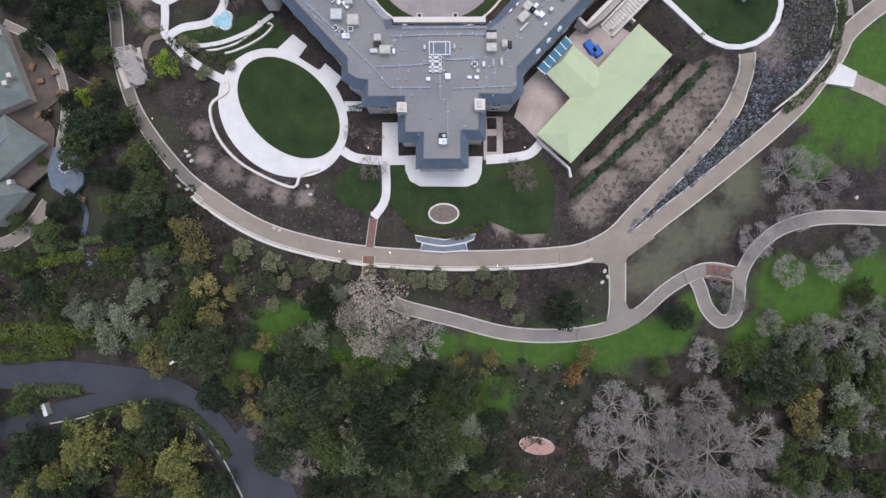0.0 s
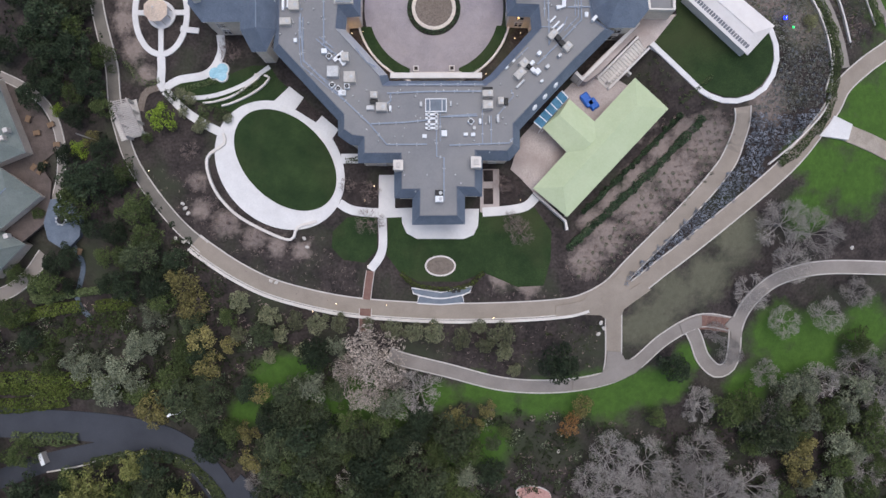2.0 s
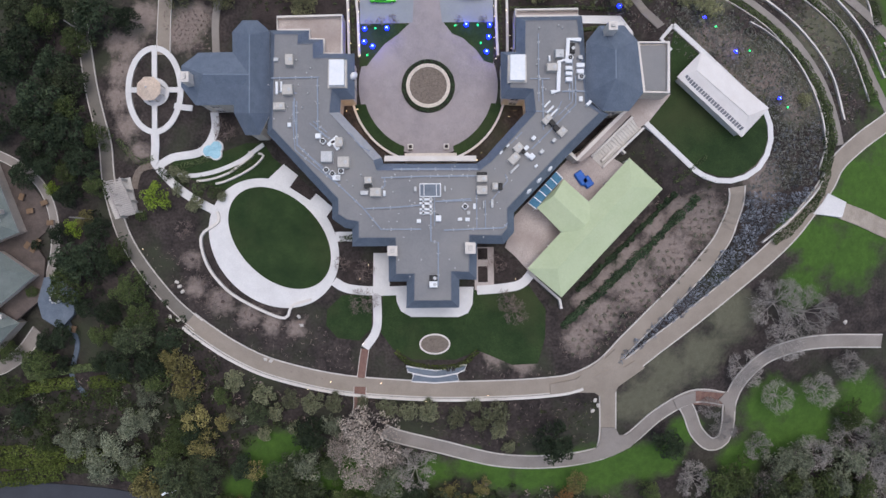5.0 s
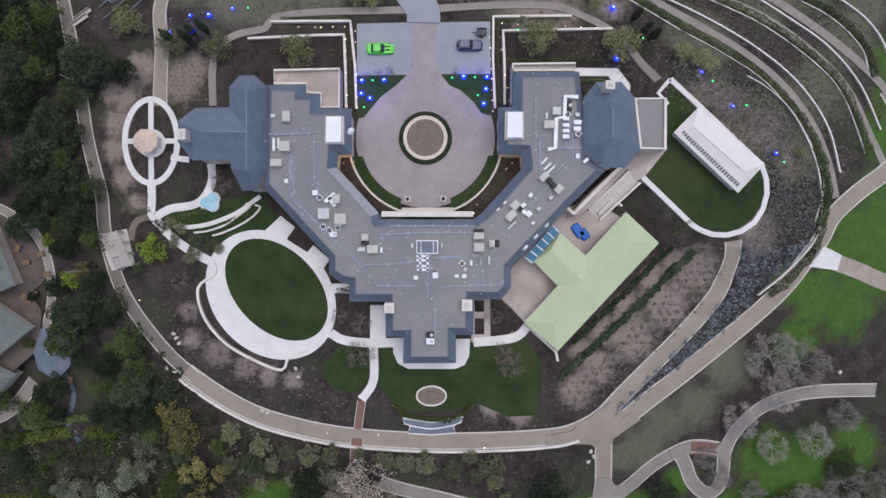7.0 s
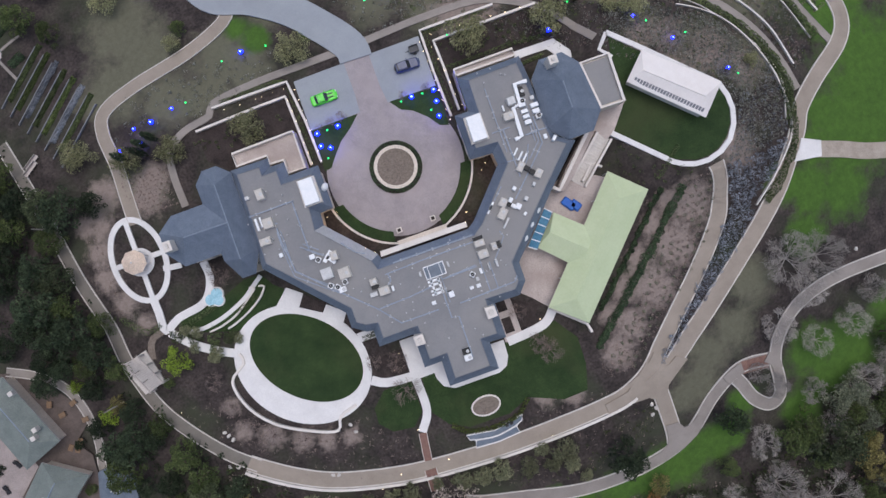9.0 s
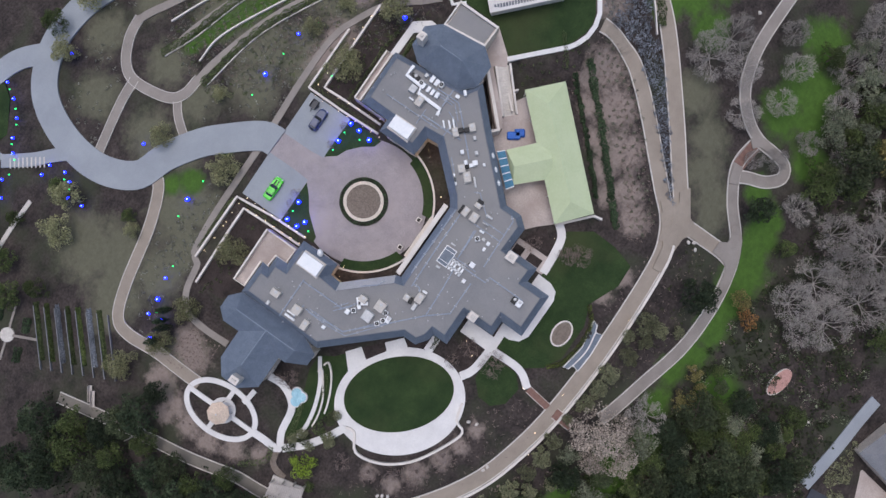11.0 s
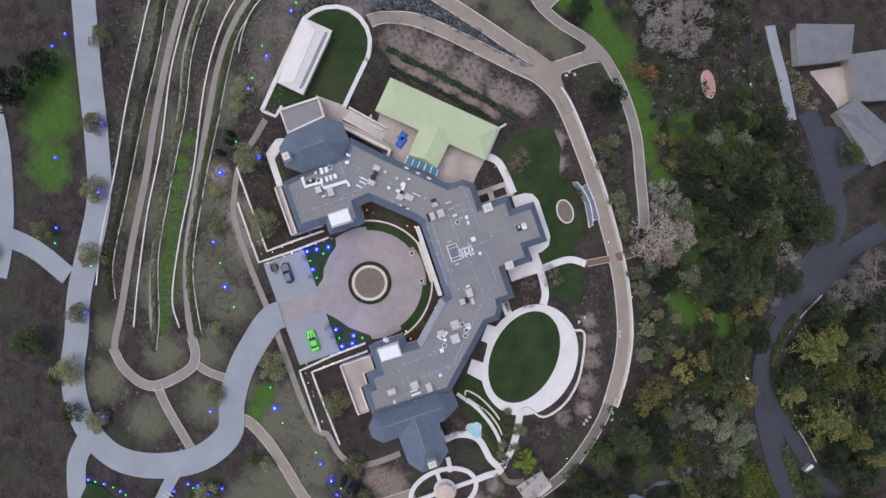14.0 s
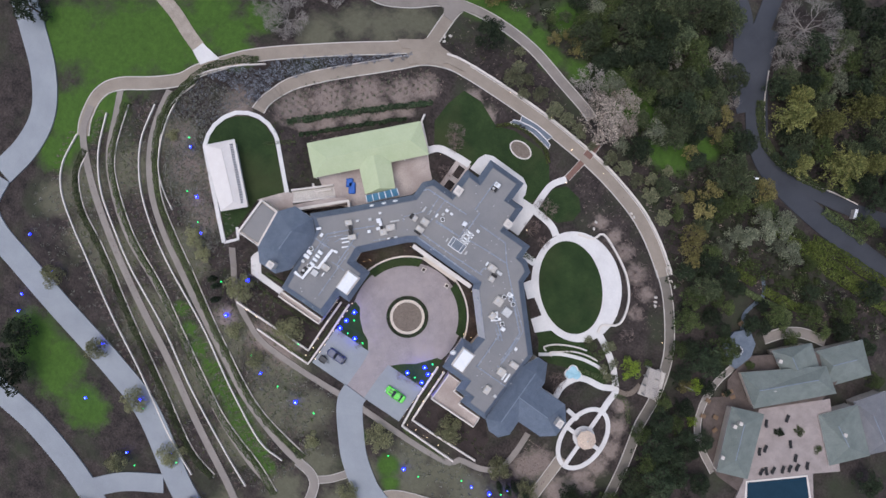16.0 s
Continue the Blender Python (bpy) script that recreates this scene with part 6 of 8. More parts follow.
share(THIN, ((-42.6, -25.4, 1.8), (-41.6, -30.4, 1.8), (-39.1, -34.4, 1.6), (-36.2, -37.9, 1.8), (-31.2, -40.4, 1.4), (15.1, -39.8, 2.8), (13.7, -38.2, 2.4),
        (-11.3, -38.1, 2.8), (-12.8, -38.6, 2.4), (11.7, -31.7, 2.0), (-15.2, -31.6, 1.8), (-11.3, -32.6, 2.0), (-35.5, -8.5, 2.0), (-36.5, -6.5, 1.6),
        (-8.0, 11.3, 1.0), (-10.2, 10.8, 0.9), (-5.8, 11.5, 1.2), (5.5, 11.3, 1.0), (10.0, 11.4, 1.0)), 2.0, 0, "leafless shrubs")
PURPLE = [leafy_tree(leaf_mat("purple plum leaf", (0.07, 0.035, 0.045), (0.15, 0.08, 0.09)), "purple leaved plum tree by the fountain", "plum_tree", 2.0, 3.2, 14, 0.15, 130)]
place(PURPLE[0], ((-36.0, -7.7, 1.9),), 2.0)
clear(PURPLE[0])
SHRUBS = [leafy_tree(HEDGE, "rounded dark green garden shrub", "garden_shrub", 1.6, 2.0, 12, 0.15, 150)]
place(SHRUBS[0], ((-46.3, -15.6, 1.3), (-43.6, -16.9, 1.4), (-40.3, -18.0, 1.5), (-38.0, -18.9, 1.2), (-40.9, -20.0, 1.1), (-36.9, -18.4, 1.0)), 1.6, group="garden shrubs")
clear(SHRUBS[0])
place(OLIVES[0], ((-41.0, -18.0, 1.3), (-42.5, -16.0, 1.2), (-40.5, -20.9, 1.4), (-38.1, -19.5, 1.2), (-43.9, -18.5, 1.0), (-41.5, -21.2, 1.2),
        (-44.4, -15.0, 1.2), (-36.1, -19.5, 1.0)), 2.2)
share(OAK_DULL + OAK_MID + OAK[:1], ((4.4, -78.4, 4.4), (-2.1, -83.4, 4.5), (-6.0, -90.6, 4.3), (-2.9, -76.9, 4.0), (-12.7, -73.4, 3.9), (-9.8, -78.1, 4.0),
        (-13.8, -85.3, 3.8), (-10.5, -94.0, 4.1), (-21.3, -82.6, 4.0), (-24.2, -76.6, 4.0), (-20.3, -92.9, 4.1), (-0.5, -96.4, 2.9), (-18.3, -111.2, 4.1),
        (-8.9, -107.1, 2.4), (-27.7, -115.4, 3.9), (59.7, -75.0, 5.3), (61.4, -96.2, 5.4), (37.0, -101.3, 3.2), (49.3, -73.3, 4.0), (13.8, -94.5, 2.6),
        (-29.0, -90.4, 3.6), (-13.7, -63.4, 2.7), (-20.1, -69.5, 3.5)), 4.0)
share(OAK_MID, ((-7.2, -69.9, 2.8), (3.0, -86.5, 3.3), (-17.2, -75.4, 3.0), (-6.6, -85.4, 3.3), (-8.0, -115.0, 3.4), (6.4, -94.0, 2.4), (39.3, -107.8, 2.9),
        (56.4, -71.3, 3.6)), 4.0)
share(OAK_DULL + OAK + OAK_MID, ((1.8, -84.7, 3.8), (-1.3, -91.0, 4.1), (-7.2, -94.1, 3.9), (-5.6, -82.0, 3.5), (-11.0, -87.1, 4.1), (-15.3, -92.8, 3.9),
        (-16.4, -80.7, 3.8), (-21.9, -85.7, 4.3), (-11.7, -76.9, 3.0), (-23.7, -78.1, 3.8), (-18.9, -74.4, 3.5), (-29.2, -83.1, 3.3), (-29.9, -76.2, 3.3),
        (-20.4, -60.8, 3.0), (-20.7, -66.9, 2.7), (-40.7, -88.2, 2.8), (-39.4, -93.9, 3.6), (-40.0, -103.6, 3.7), (-48.3, -102.3, 3.7), (-38.1, -111.3, 3.7),
        (-28.8, -116.6, 3.7), (-19.0, -112.1, 2.9), (-19.4, -121.8, 3.7), (9.8, -83.1, 3.3), (8.0, -90.1, 3.3)), 4.0)
share(OAK + OAK_MID, ((-63.7, -26.0, 2.2), (-63.4, -31.5, 2.0), (-84.5, -55.2, 3.1), (-92.1, -55.4, 2.8), (-98.2, -50.2, 2.3), (-87.6, -30.2, 1.8),
        (-93.3, -29.1, 1.9), (-83.9, -27.1, 1.5), (-107.9, -29.3, 3.5), (-74.6, -7.4, 3.2), (-68.9, -27.7, 1.2), (-74.6, -46.7, 2.0), (-81.0, -52.6, 2.3),
        (-69.8, -36.0, 1.2), (-62.6, -17.7, 3.0), (-67.9, -12.3, 3.0), (-69.5, -5.8, 2.7), (-62.0, -35.4, 1.5), (-68.3, -48.6, 3.0), (-75.4, -53.4, 3.1),
        (-82.0, -59.4, 3.1), (-86.0, -66.9, 3.1)), 4.0)
share(OAK, ((-69.8, -15.5, 2.5), (-65.9, -14.1, 2.5), (-69.3, -10.7, 2.9), (-62.2, -24.1, 2.1), (-67.6, -44.7, 2.5), (-64.4, -43.6, 2.3), (-70.2, -48.8, 1.8),
        (-59.8, -38.6, 1.9), (-57.7, -48.6, 2.3), (-65.0, -48.7, 1.6), (-73.4, -58.2, 2.0)), 4.0)
def scatter(protos, poly, n, small, large, base):
    """Trees in the gaps that are left inside a stretch of woodland."""
    rnd = random.Random(len(STANDING))
    xs, ys = [p[0] for p in poly], [p[1] for p in poly]
    for k in range(n):
        x, y = rnd.uniform(min(xs), max(xs)), rnd.uniform(min(ys), max(ys))
        if inside(x, y, poly) and soft_blobs(x, y, GRASS) < 0.3:
            place(protos[k % len(protos)], ((x, y, rnd.uniform(small, large)),), base)


scatter(OAK + OAK_DULL, ((-46.0, -60.0), (-32.0, -58.0), (-14.0, -70.0), (4.0, -74.0), (8.0, -100.0), (-26.0, -104.0), (-34.0, -86.0), (-44.0, -74.0)), 170, 3.0, 4.6, 4.0)
scatter(OAK + OAK_DULL + OAK_MID, ((-92.0, -78.0), (-50.0, -81.0), (-38.0, -96.0), (-36.0, -124.0), (-90.0, -126.0)), 60, 3.4, 5.0, 4.0)
scatter(OAK, ((-82.0, 31.0), (-67.0, 29.0), (-60.5, -4.0), (-58.5, -16.0), (-66.0, -10.0), (-74.0, -2.0)), 50, 3.0, 4.4, 4.0)
scatter(GREYS + BARES[:1] + OAK_MID[:1], ((60.0, -66.0), (94.0, -62.0), (94.0, -104.0), (62.0, -104.0)), 70, 2.6, 4.0, 3.6)
for proto in SYCAMORES + OAK + OAK_MID + OAK_DULL + OLIVES + GREYS + OCHRES + RUSTS + LIMES + PALMS + CEDARS + BARES + THIN:
    clear(proto)


def cypress(x, y, h):
    t = thing("cypress", "slim dark columnar cypress", "tree", x, y, terrain(x, y), 0, "cypresses")
    v, f = [], []
    limb(v, f, (0, 0, -0.3), (0, 0, h * 0.8), 0.12, 0.04, 6)
    mesh("trunk", v, f, bark, t)
    cv, cf = lobes_crown([(0, 0, h * (0.08 + 0.1 * k), 0.62 * math.sin(0.35 + 2.5 * k / 9) + 0.12) for k in range(10)], 150, 0.16)
    leaf_object("crown", cv, cf, DARK, t)


for (x, y), h in zip(((-43.7, 16.8), (-40.4, 16.5), (-37.8, 18.4), (36.9, 20.5), (38.5, 18.0), (40.1, 17.2), (-40.0, 18.0)), (8, 9, 8, 7, 7, 6, 7)):
    cypress(x, y, h)


# ---- hedges, rows and ground cover ----
def hedge(pts, width, height, material, label, dense=26, size=0.17, wobble=0.3, offset=0.0, curved=True, name="hedge", kind=""):
    line = smooth(pts, 0.5) if curved else [Vector(p).lerp(Vector(q), k / 20) for p, q in zip(pts, pts[1:]) for k in range(20)]
    nn = normals(line)
    pp, oo = [], []
    for p, q in zip(line, nn):
        k = rng.integers(int(dense * 0.6), dense + 1)
        a = rng.uniform(0, math.pi, k)
        grow = 1 + wobble * noise.noise((p.x * 0.7, p.y * 0.7, 3.0))
        lat, up = np.cos(a) * width / 2 * grow, np.sin(a) ** 0.6 * height * grow
        along = rng.uniform(-0.3, 0.3, k)
        g = terrain(p.x + q.x * offset, p.y + q.y * offset)
        pp.append(np.stack([p.x + q.x * (lat + offset) - q.y * along, p.y + q.y * (lat + offset) + q.x * along, g + up], 1))
        oo.append(np.stack([q.x * np.cos(a), q.y * np.cos(a), np.sin(a) + 0.2], 1))
    v, f = leaf_quads(np.concatenate(pp), np.concatenate(oo), size)
    return tagged(leaf_object(name, v, f, material), label, "hedge", kind=kind)


hedge(ellipse(C[0][0], C[0][1], 4.3, 4.3, 0, 40) + ellipse(C[0][0], C[0][1], 4.3, 4.3, 0, 40)[:1], 0.8, 0.7, ROW, "dark clipped ring hedge round the basin", 60, 0.12, 0.15)
for low, high in TERRACE:
    hedge(high, 1.5, 0.9, HEDGE, "low green hedge along a terrace edge", 48, 0.17, 0.5, -0.8)
for pts, w, h in ((((46.5, -20.7), (44.6, -22.9), (39.8, -27.9), (33.7, -33.6), (27.7, -39.0), (23.6, -42.6)), 1.7, 1.4), (((43.1, -20.0), (39.8, -23.3),
        (34.7, -28.3), (29.7, -33.3), (26.2, -36.4)), 1.0, 0.9)):
    hedge(pts, w * 0.7, h * 0.7, ROW, "row of dark green shrubs beside the tent", 60, 0.15, 0.9)
    for p in smooth(pts, 1.45):
        x, y, k = p.x + random.uniform(-0.3, 0.3), p.y + random.uniform(-0.3, 0.3), w * random.uniform(0.42, 0.62)
        d = rng.normal(0, 1, (90, 3))
        d /= np.linalg.norm(d, axis=1)[:, None]
        d[:, 2] = abs(d[:, 2])
        bv, bf = leaf_quads(np.array((x, y, terrain(x, y))) + d * k * rng.uniform(0.75, 1.1, (90, 1)) * np.array((1, 1, 1.2)), d, 0.16)
        tagged(leaf_object("row_shrub", bv, bf, ROW), "rounded dark green shrub in a row", "shrub", "shrubs in rows by the tent")
hedge(((-5.7, -47.1), (-3.4, -49.0), (1.1, -49.8), (5.6, -49.3), (8.4, -47.1)), 0.9, 0.8, YELLOW_HEDGE, "clipped bright green curved hedge", 40, 0.13, 0.2)
for pts in (((-25.0, 21.0), (-15.0, 21.1), (-13.4, 20.7)), ((13.0, 20.6), (25.1, 20.8)), ((13.0, 19.7), (13.0, 5.7)), ((-13.1, 19.3), (-12.9, 5.8)), ((15.0, 13.4),
        (26.0, 13.6), (35.0, 12.9)), ((27.2, 9.6), (31.6, 9.9))):
    hedge(pts, 0.7, 0.6, HEDGE, "low clipped hedge in the walled garden", 24, 0.13, 0.3, curved=False)
for pts in (((-54.4, -9.4), (-52.4, -11.9), (-50.4, -13.2), (-48.5, -12.6)), ((-45.0, -14.2), (-42.0, -13.7), (-38.5, -12.7)), ((-34.6, -15.0), (-31.1, -13.3)),
        ((-12.2, -26.6), (-15.2, -27.1))):
    hedge(pts, 1.0, 0.7, YELLOW_HEDGE if pts[0][1] > -8 else HEDGE, "soft green border hedge", 26, 0.14, 0.4)
for pts, w, m in ((((-78.0, -55.5), (-71.3, -53.5), (-64.2, -52.5)), 2.2, YELLOW_HEDGE), (((-60.9, -52.5), (-56.6, -52.0), (-53.9, -51.4)), 2.2, YELLOW_HEDGE),
        (((-88.2, -68.2), (-75.0, -68.2), (-67.4, -68.5)), 1.9, YELLOW_HEDGE), (((-66.9, -68.9), (-54.5, -69.1)), 1.7, HEDGE), (((-72.8, -47.2), (-72.1, -51.2),
        (-64.4, -50.1), (-53.7, -48.9)), 1.4, HEDGE),
                  (((-100.4, -79.4), (-89.9, -72.4), (-76.8, -71.1), (-68.3, -69.8)), 2.8, YELLOW_HEDGE), (((-96.2, -67.2), (-80.9, -66.4), (-68.8, -66.1),
        (-58.1, -66.6)), 2.8, YELLOW_HEDGE), (((-79.2, -77.5), (-73.7, -77.7), (-67.1, -77.5)), 2.2, HEDGE), (((-64.2, -82.3), (-57.6, -80.9), (-50.1, -81.0),
        (-44.9, -83.3), (-40.9, -88.2), (-39.9, -90.3)), 2.0, HEDGE)):
    hedge(pts, w, 1.4, m, "thick clipped hedge of the neighbouring garden", 60, 0.22, 0.4)
hedge(((43.1, -17.7), (47.8, -13.6)), 0.8, 0.6, HEDGE, "small green hedge by the lawn", 20, 0.14, 0.4)
hedge(((60.8, -28.1), (63.9, -25.9), (66.9, -22.7), (69.0, -20.1), (70.3, -16.1), (70.9, -11.1), (70.4, -6.0),
        (69.3, -2.2)), 1.5, 1.0, HEDGE, "bushy green hedge along the retaining wall", 34, 0.2, 0.6)
wall_line(((58.8, -28.3), (63.4, -24.6), (67.4, -20.6), (69.5, -17.6), (70.3, -13.1), (69.9, -7.0), (68.3, -1.5), (65.4, 4.1), (61.9, 7.1),
        (56.2, 10.0)), 0.25, 0.6, wall_white, "thin white edging wall on the slope")


def off_road(spots):
    lane = np.array([(p.x, p.y) for p in ROADS])
    return [q for q in spots if np.min(np.hypot(lane[:, 0] - q[0], lane[:, 1] - q[1])) > 4.0]


def tufts(name, spots, r, h, material, label, n=26, size=0.13, category="shrub"):
    pp, oo = [], []
    for x, y in spots:
        d = rng.normal(0, 1, (n, 3))
        d /= np.linalg.norm(d, axis=1)[:, None]
        d[:, 2] = abs(d[:, 2])
        k = rng.uniform(0.7, 1.25)
        pp.append(np.array((x, y, terrain(x, y))) + d * np.array((r, r, h)) * k * rng.uniform(0.75, 1.05, (n, 1)))
        oo.append(d)
    v, f = leaf_quads(np.concatenate(pp), np.concatenate(oo), size)
    return tagged(leaf_object(name, v, f, material), label, category, kind="stuff")


def fill(poly, step, jitter=0.3, keep=1.0):
    poly = [p[:2] for p in poly]
    xs, ys = [p[0] for p in poly], [p[1] for p in poly]
    out, row, y = [], 0, min(ys)
    while y < max(ys):
        x = min(xs) + (step / 2 if row % 2 else 0)
        while x < max(xs):
            px, py = x + random.uniform(-jitter, jitter) * step, y + random.uniform(-jitter, jitter) * step
            if inside(px, py, poly) and random.random() < keep:
                out.append((px, py))
            x += step
        y += step * 0.87
        row += 1
    return out


LAV = ((54.8, -19.8), (59.1, -20.0), (69.0, -18.6), (67.1, -20.6), (62.4, -25.1), (58.3, -27.5), (57.8, -30.0), (51.7, -35.2), (44.7, -40.8), (39.6, -44.6),
        (35.6, -47.7), (33.4, -50.1), (33.0, -48.7), (35.1, -46.7), (39.6, -42.5), (44.7, -37.7), (49.7, -32.7), (53.6, -27.8), (55.4, -23.0))
bush_v, bush_f = lobes_crown([(0, 0, 0.3, 0.52), (0.15, 0.1, 0.35, 0.4)], 190, 0.11)
bush_me = bpy.data.meshes.new("lavender_bush")
bush_me.from_pydata(bush_v.tolist(), [], bush_f.tolist())
bush_me.materials.append(LAVENDER)
spots = fill(LAV, 1.05, 0.12)
for x, y in spots[:300]:
    ob = new("lavender_bush", bush_me)
    k = random.uniform(0.8, 1.2)
    ob.matrix_basis = pose(x, y, terrain(x, y), 0, 0, random.uniform(0, 360)) @ Matrix.Diagonal((k, k, k, 1))
    tagged(ob, "rounded blue grey lavender bush in rows", "lavender", "lavender bushes")
SLOPE = ((43.5, 9.8), (42.4, 12.6), (45.7, 13.9), (52.9, 10.3), (57.0, 8.5), (62.6, 4.8), (67.3, 0.0), (69.4, -6.0), (69.8, -13.1), (68.5, -18.1), (59.0, -19.7),
        (55.7, -18.6), (59.0, -14.2), (60.0, -9.8), (59.2, -5.4), (53.7, 0.0))
tufts("sage_planting", fill(SLOPE, 1.15, 0.12), 0.62, 0.6, SAGE, "grey green sage shrubs covering the slope", 34, 0.14)
tufts("lavender_planting", fill(((59.7, -9.3), (70.0, -6.0), (70.0, -13.6), (68.5, -18.1), (59.0, -19.7), (55.7, -18.6),
        (59.4, -14.2)), 1.4, 0.2, 0.8), 0.45, 0.5, LAVENDER, "blue grey lavender on the slope", 22, 0.12)
for low, high in TERRACE:
    line = smooth(low, 1.6)
    nn = normals(line)
    tufts("vine_row", [tuple(p - q * 0.9) for p, q in zip(line, nn)] + [tuple(p - q * 1.2 + Vector((0.5, 0.4))) for p, q in zip(line, nn)], 0.42, 0.4, TWIG, "dry pinkish shrubs planted along a terrace", 18, 0.11)
tufts("dry_shrubs", fill(((-45.1, -29.4), (-40.6, -27.4), (-38.1, -32.9), (-34.2, -37.4), (-25.2, -41.5), (-19.3, -39.5), (-17.3, -44.5), (-27.2, -44.4),
        (-36.2, -41.4), (-42.1, -36.4)), 1.3, 0.45, 0.5) + fill(((39.7, -19.9), (52.6, -19.0), (53.1, -24.0), (47.7, -32.0), (37.7, -40.9), (29.6, -47.8),
        (23.6, -49.8), (23.1, -44.8), (30.7, -39.9), (42.8, -28.9)), 0.9, 0.3, 0.6)
      + fill(((-46.5, 13.6), (-38.4, 13.4), (-38.4, 6.0), (-43.9, 6.5), (-46.4, 9.5)), 0.95, 0.1) + fill(((-55.9, 6.6), (-53.4, 7.6), (-53.4, -8.4),
        (-49.0, -12.4), (-53.9, -13.9), (-55.4, -5.4)), 1.2, 0.4, 0.5), 0.35, 0.25, TWIG, "low dry pinkish ground shrubs", 12, 0.12)
tufts("strip_planting", fill(((47.6, -21.5), (52.2, -20.0), (53.1, -24.0), (47.7, -32.0), (37.7, -40.9), (29.6, -47.8), (25.1, -49.3), (24.6, -44.8),
        (30.7, -39.4), (42.8, -27.4)), 1.6, 0.12, 0.85), 0.4, 0.4, GREY, "small grey green shrubs in rows on the dry strip", 26, 0.12)
tufts("garden_shrubs", fill(((37.3, -9.1), (45.8, -16.1), (52.6, -19.0), (40.5, -18.9), (35.8, -12.4)), 1.3, 0.3, 0.7) + fill(((-45.0, -15.4), (-39.0, -16.0),
        (-35.1, -17.5), (-37.1, -20.5), (-42.0, -18.0)), 1.3, 0.4, 0.7) + fill(((-33.9, 15.9), (-15.0, 16.8), (-15.0, 12.8), (-27.0, 12.4)), 1.2, 0.4, 0.5)
      + fill(((15.0, 17.7), (33.0, 18.2), (32.5, 13.7), (16.0, 13.7)), 1.2, 0.4, 0.5), 0.4, 0.45, HEDGE, "low dark green border shrubs", 20, 0.12)
tufts("neighbour_shrubs", ((-76.4, -60.5), (-72.3, -58.4), (-70.1, -57.9), (-68.2, -57.4), (-66.2, -56.9), (-72.5, -60.0), (-70.3, -59.5), (-64.0, -62.1),
        (-65.7, -62.6), (-59.5, -54.4), (-57.9, -54.4), (-56.3, -53.9), (-59.2, -56.4), (-57.0, -55.9), (-55.0, -56.9), (-62.2, -54.9), (-74.4, -62.1),
        (-69.9, -61.0), (-66.6, -55.4), (-62.9, -56.4)), 1.4, 1.4, MID, "rounded green garden shrubs", 150, 0.2)
WOOD = fill(((-54.3, -50.4), (-44.3, -40.6), (-35.5, -50.6), (-25.6, -55.6), (-15.7, -59.7), (-3.7, -64.9), (10.5, -69.1), (22.9, -71.4), (39.0, -77.2),
        (55.2, -73.2), (77.2, -65.0), (94.2, -74.1), (95.5, -103.3), (-34.5, -107.4), (-38.0, -89.5), (-47.1, -78.6), (-56.1, -70.1), (-95.5, -66.9),
        (-94.2, -55.2)), 1.8, 0.5, 0.8)
WOOD = off_road([(x, y) for x, y in WOOD if soft_blobs(x, y, GRASS) < 0.35])
# dark scrub colour stands in for the shade in the gaps between crowns
tufts("undergrowth", WOOD, 1.1, 0.8, UNDER_SHADE, "scrubby green undergrowth, coloured dark for the shade below the trees", 16, 0.26)
tufts("mixed_scrub", [(x + 0.6, y - 0.5) for x, y in WOOD[1::6]], 1.3, 1.5, DULL, "olive green scrub between the trees", 44, 0.22)
tufts("fresh_scrub", [(x - 0.5, y + 0.4) for x, y in WOOD[3::9]], 1.0, 1.1, MID, "fresh green scrub between the trees", 40, 0.2)
tufts("grey_scrub", [(x - 0.7, y - 0.3) for x, y in WOOD[5::8]], 1.2, 1.4, GREY, "grey green scrub between the trees", 34, 0.18)
tufts("dry_undergrowth", [(x + 1, y + 0.7) for x, y in WOOD[::4]], 0.9, 0.5, TWIG, "dry brown scrub below the trees", 12, 0.22)
WEST = fill(((-84.5, 33.0), (-66.0, 30.2), (-61.7, 8.8), (-58.3, -5.4), (-56.9, -15.4), (-55.0, -23.3), (-49.0, -34.3), (-42.1, -41.3), (-45.8, -51.7),
        (-59.5, -39.4), (-56.0, -25.3), (-65.9, -17.3), (-71.0, -5.3), (-81.6, -0.1)), 2.2, 0.5, 0.8)
tufts("undergrowth_west", WEST, 1.1, 0.8, DARK, "dark undergrowth in the wooded belt", 16, 0.28)
BEYOND = fill(((-35.0, -94.0), (-47.3, -82.4), (-68.3, -82.4), (-88.1, -84.8), (-68.9, -126.7), (-45.9, -123.8), (-34.8, -108.2)), 2.2, 0.5, 0.7)
tufts("undergrowth_south", off_road(BEYOND), 1.2, 0.9, DARK, "dark undergrowth across the lane", 16, 0.3)
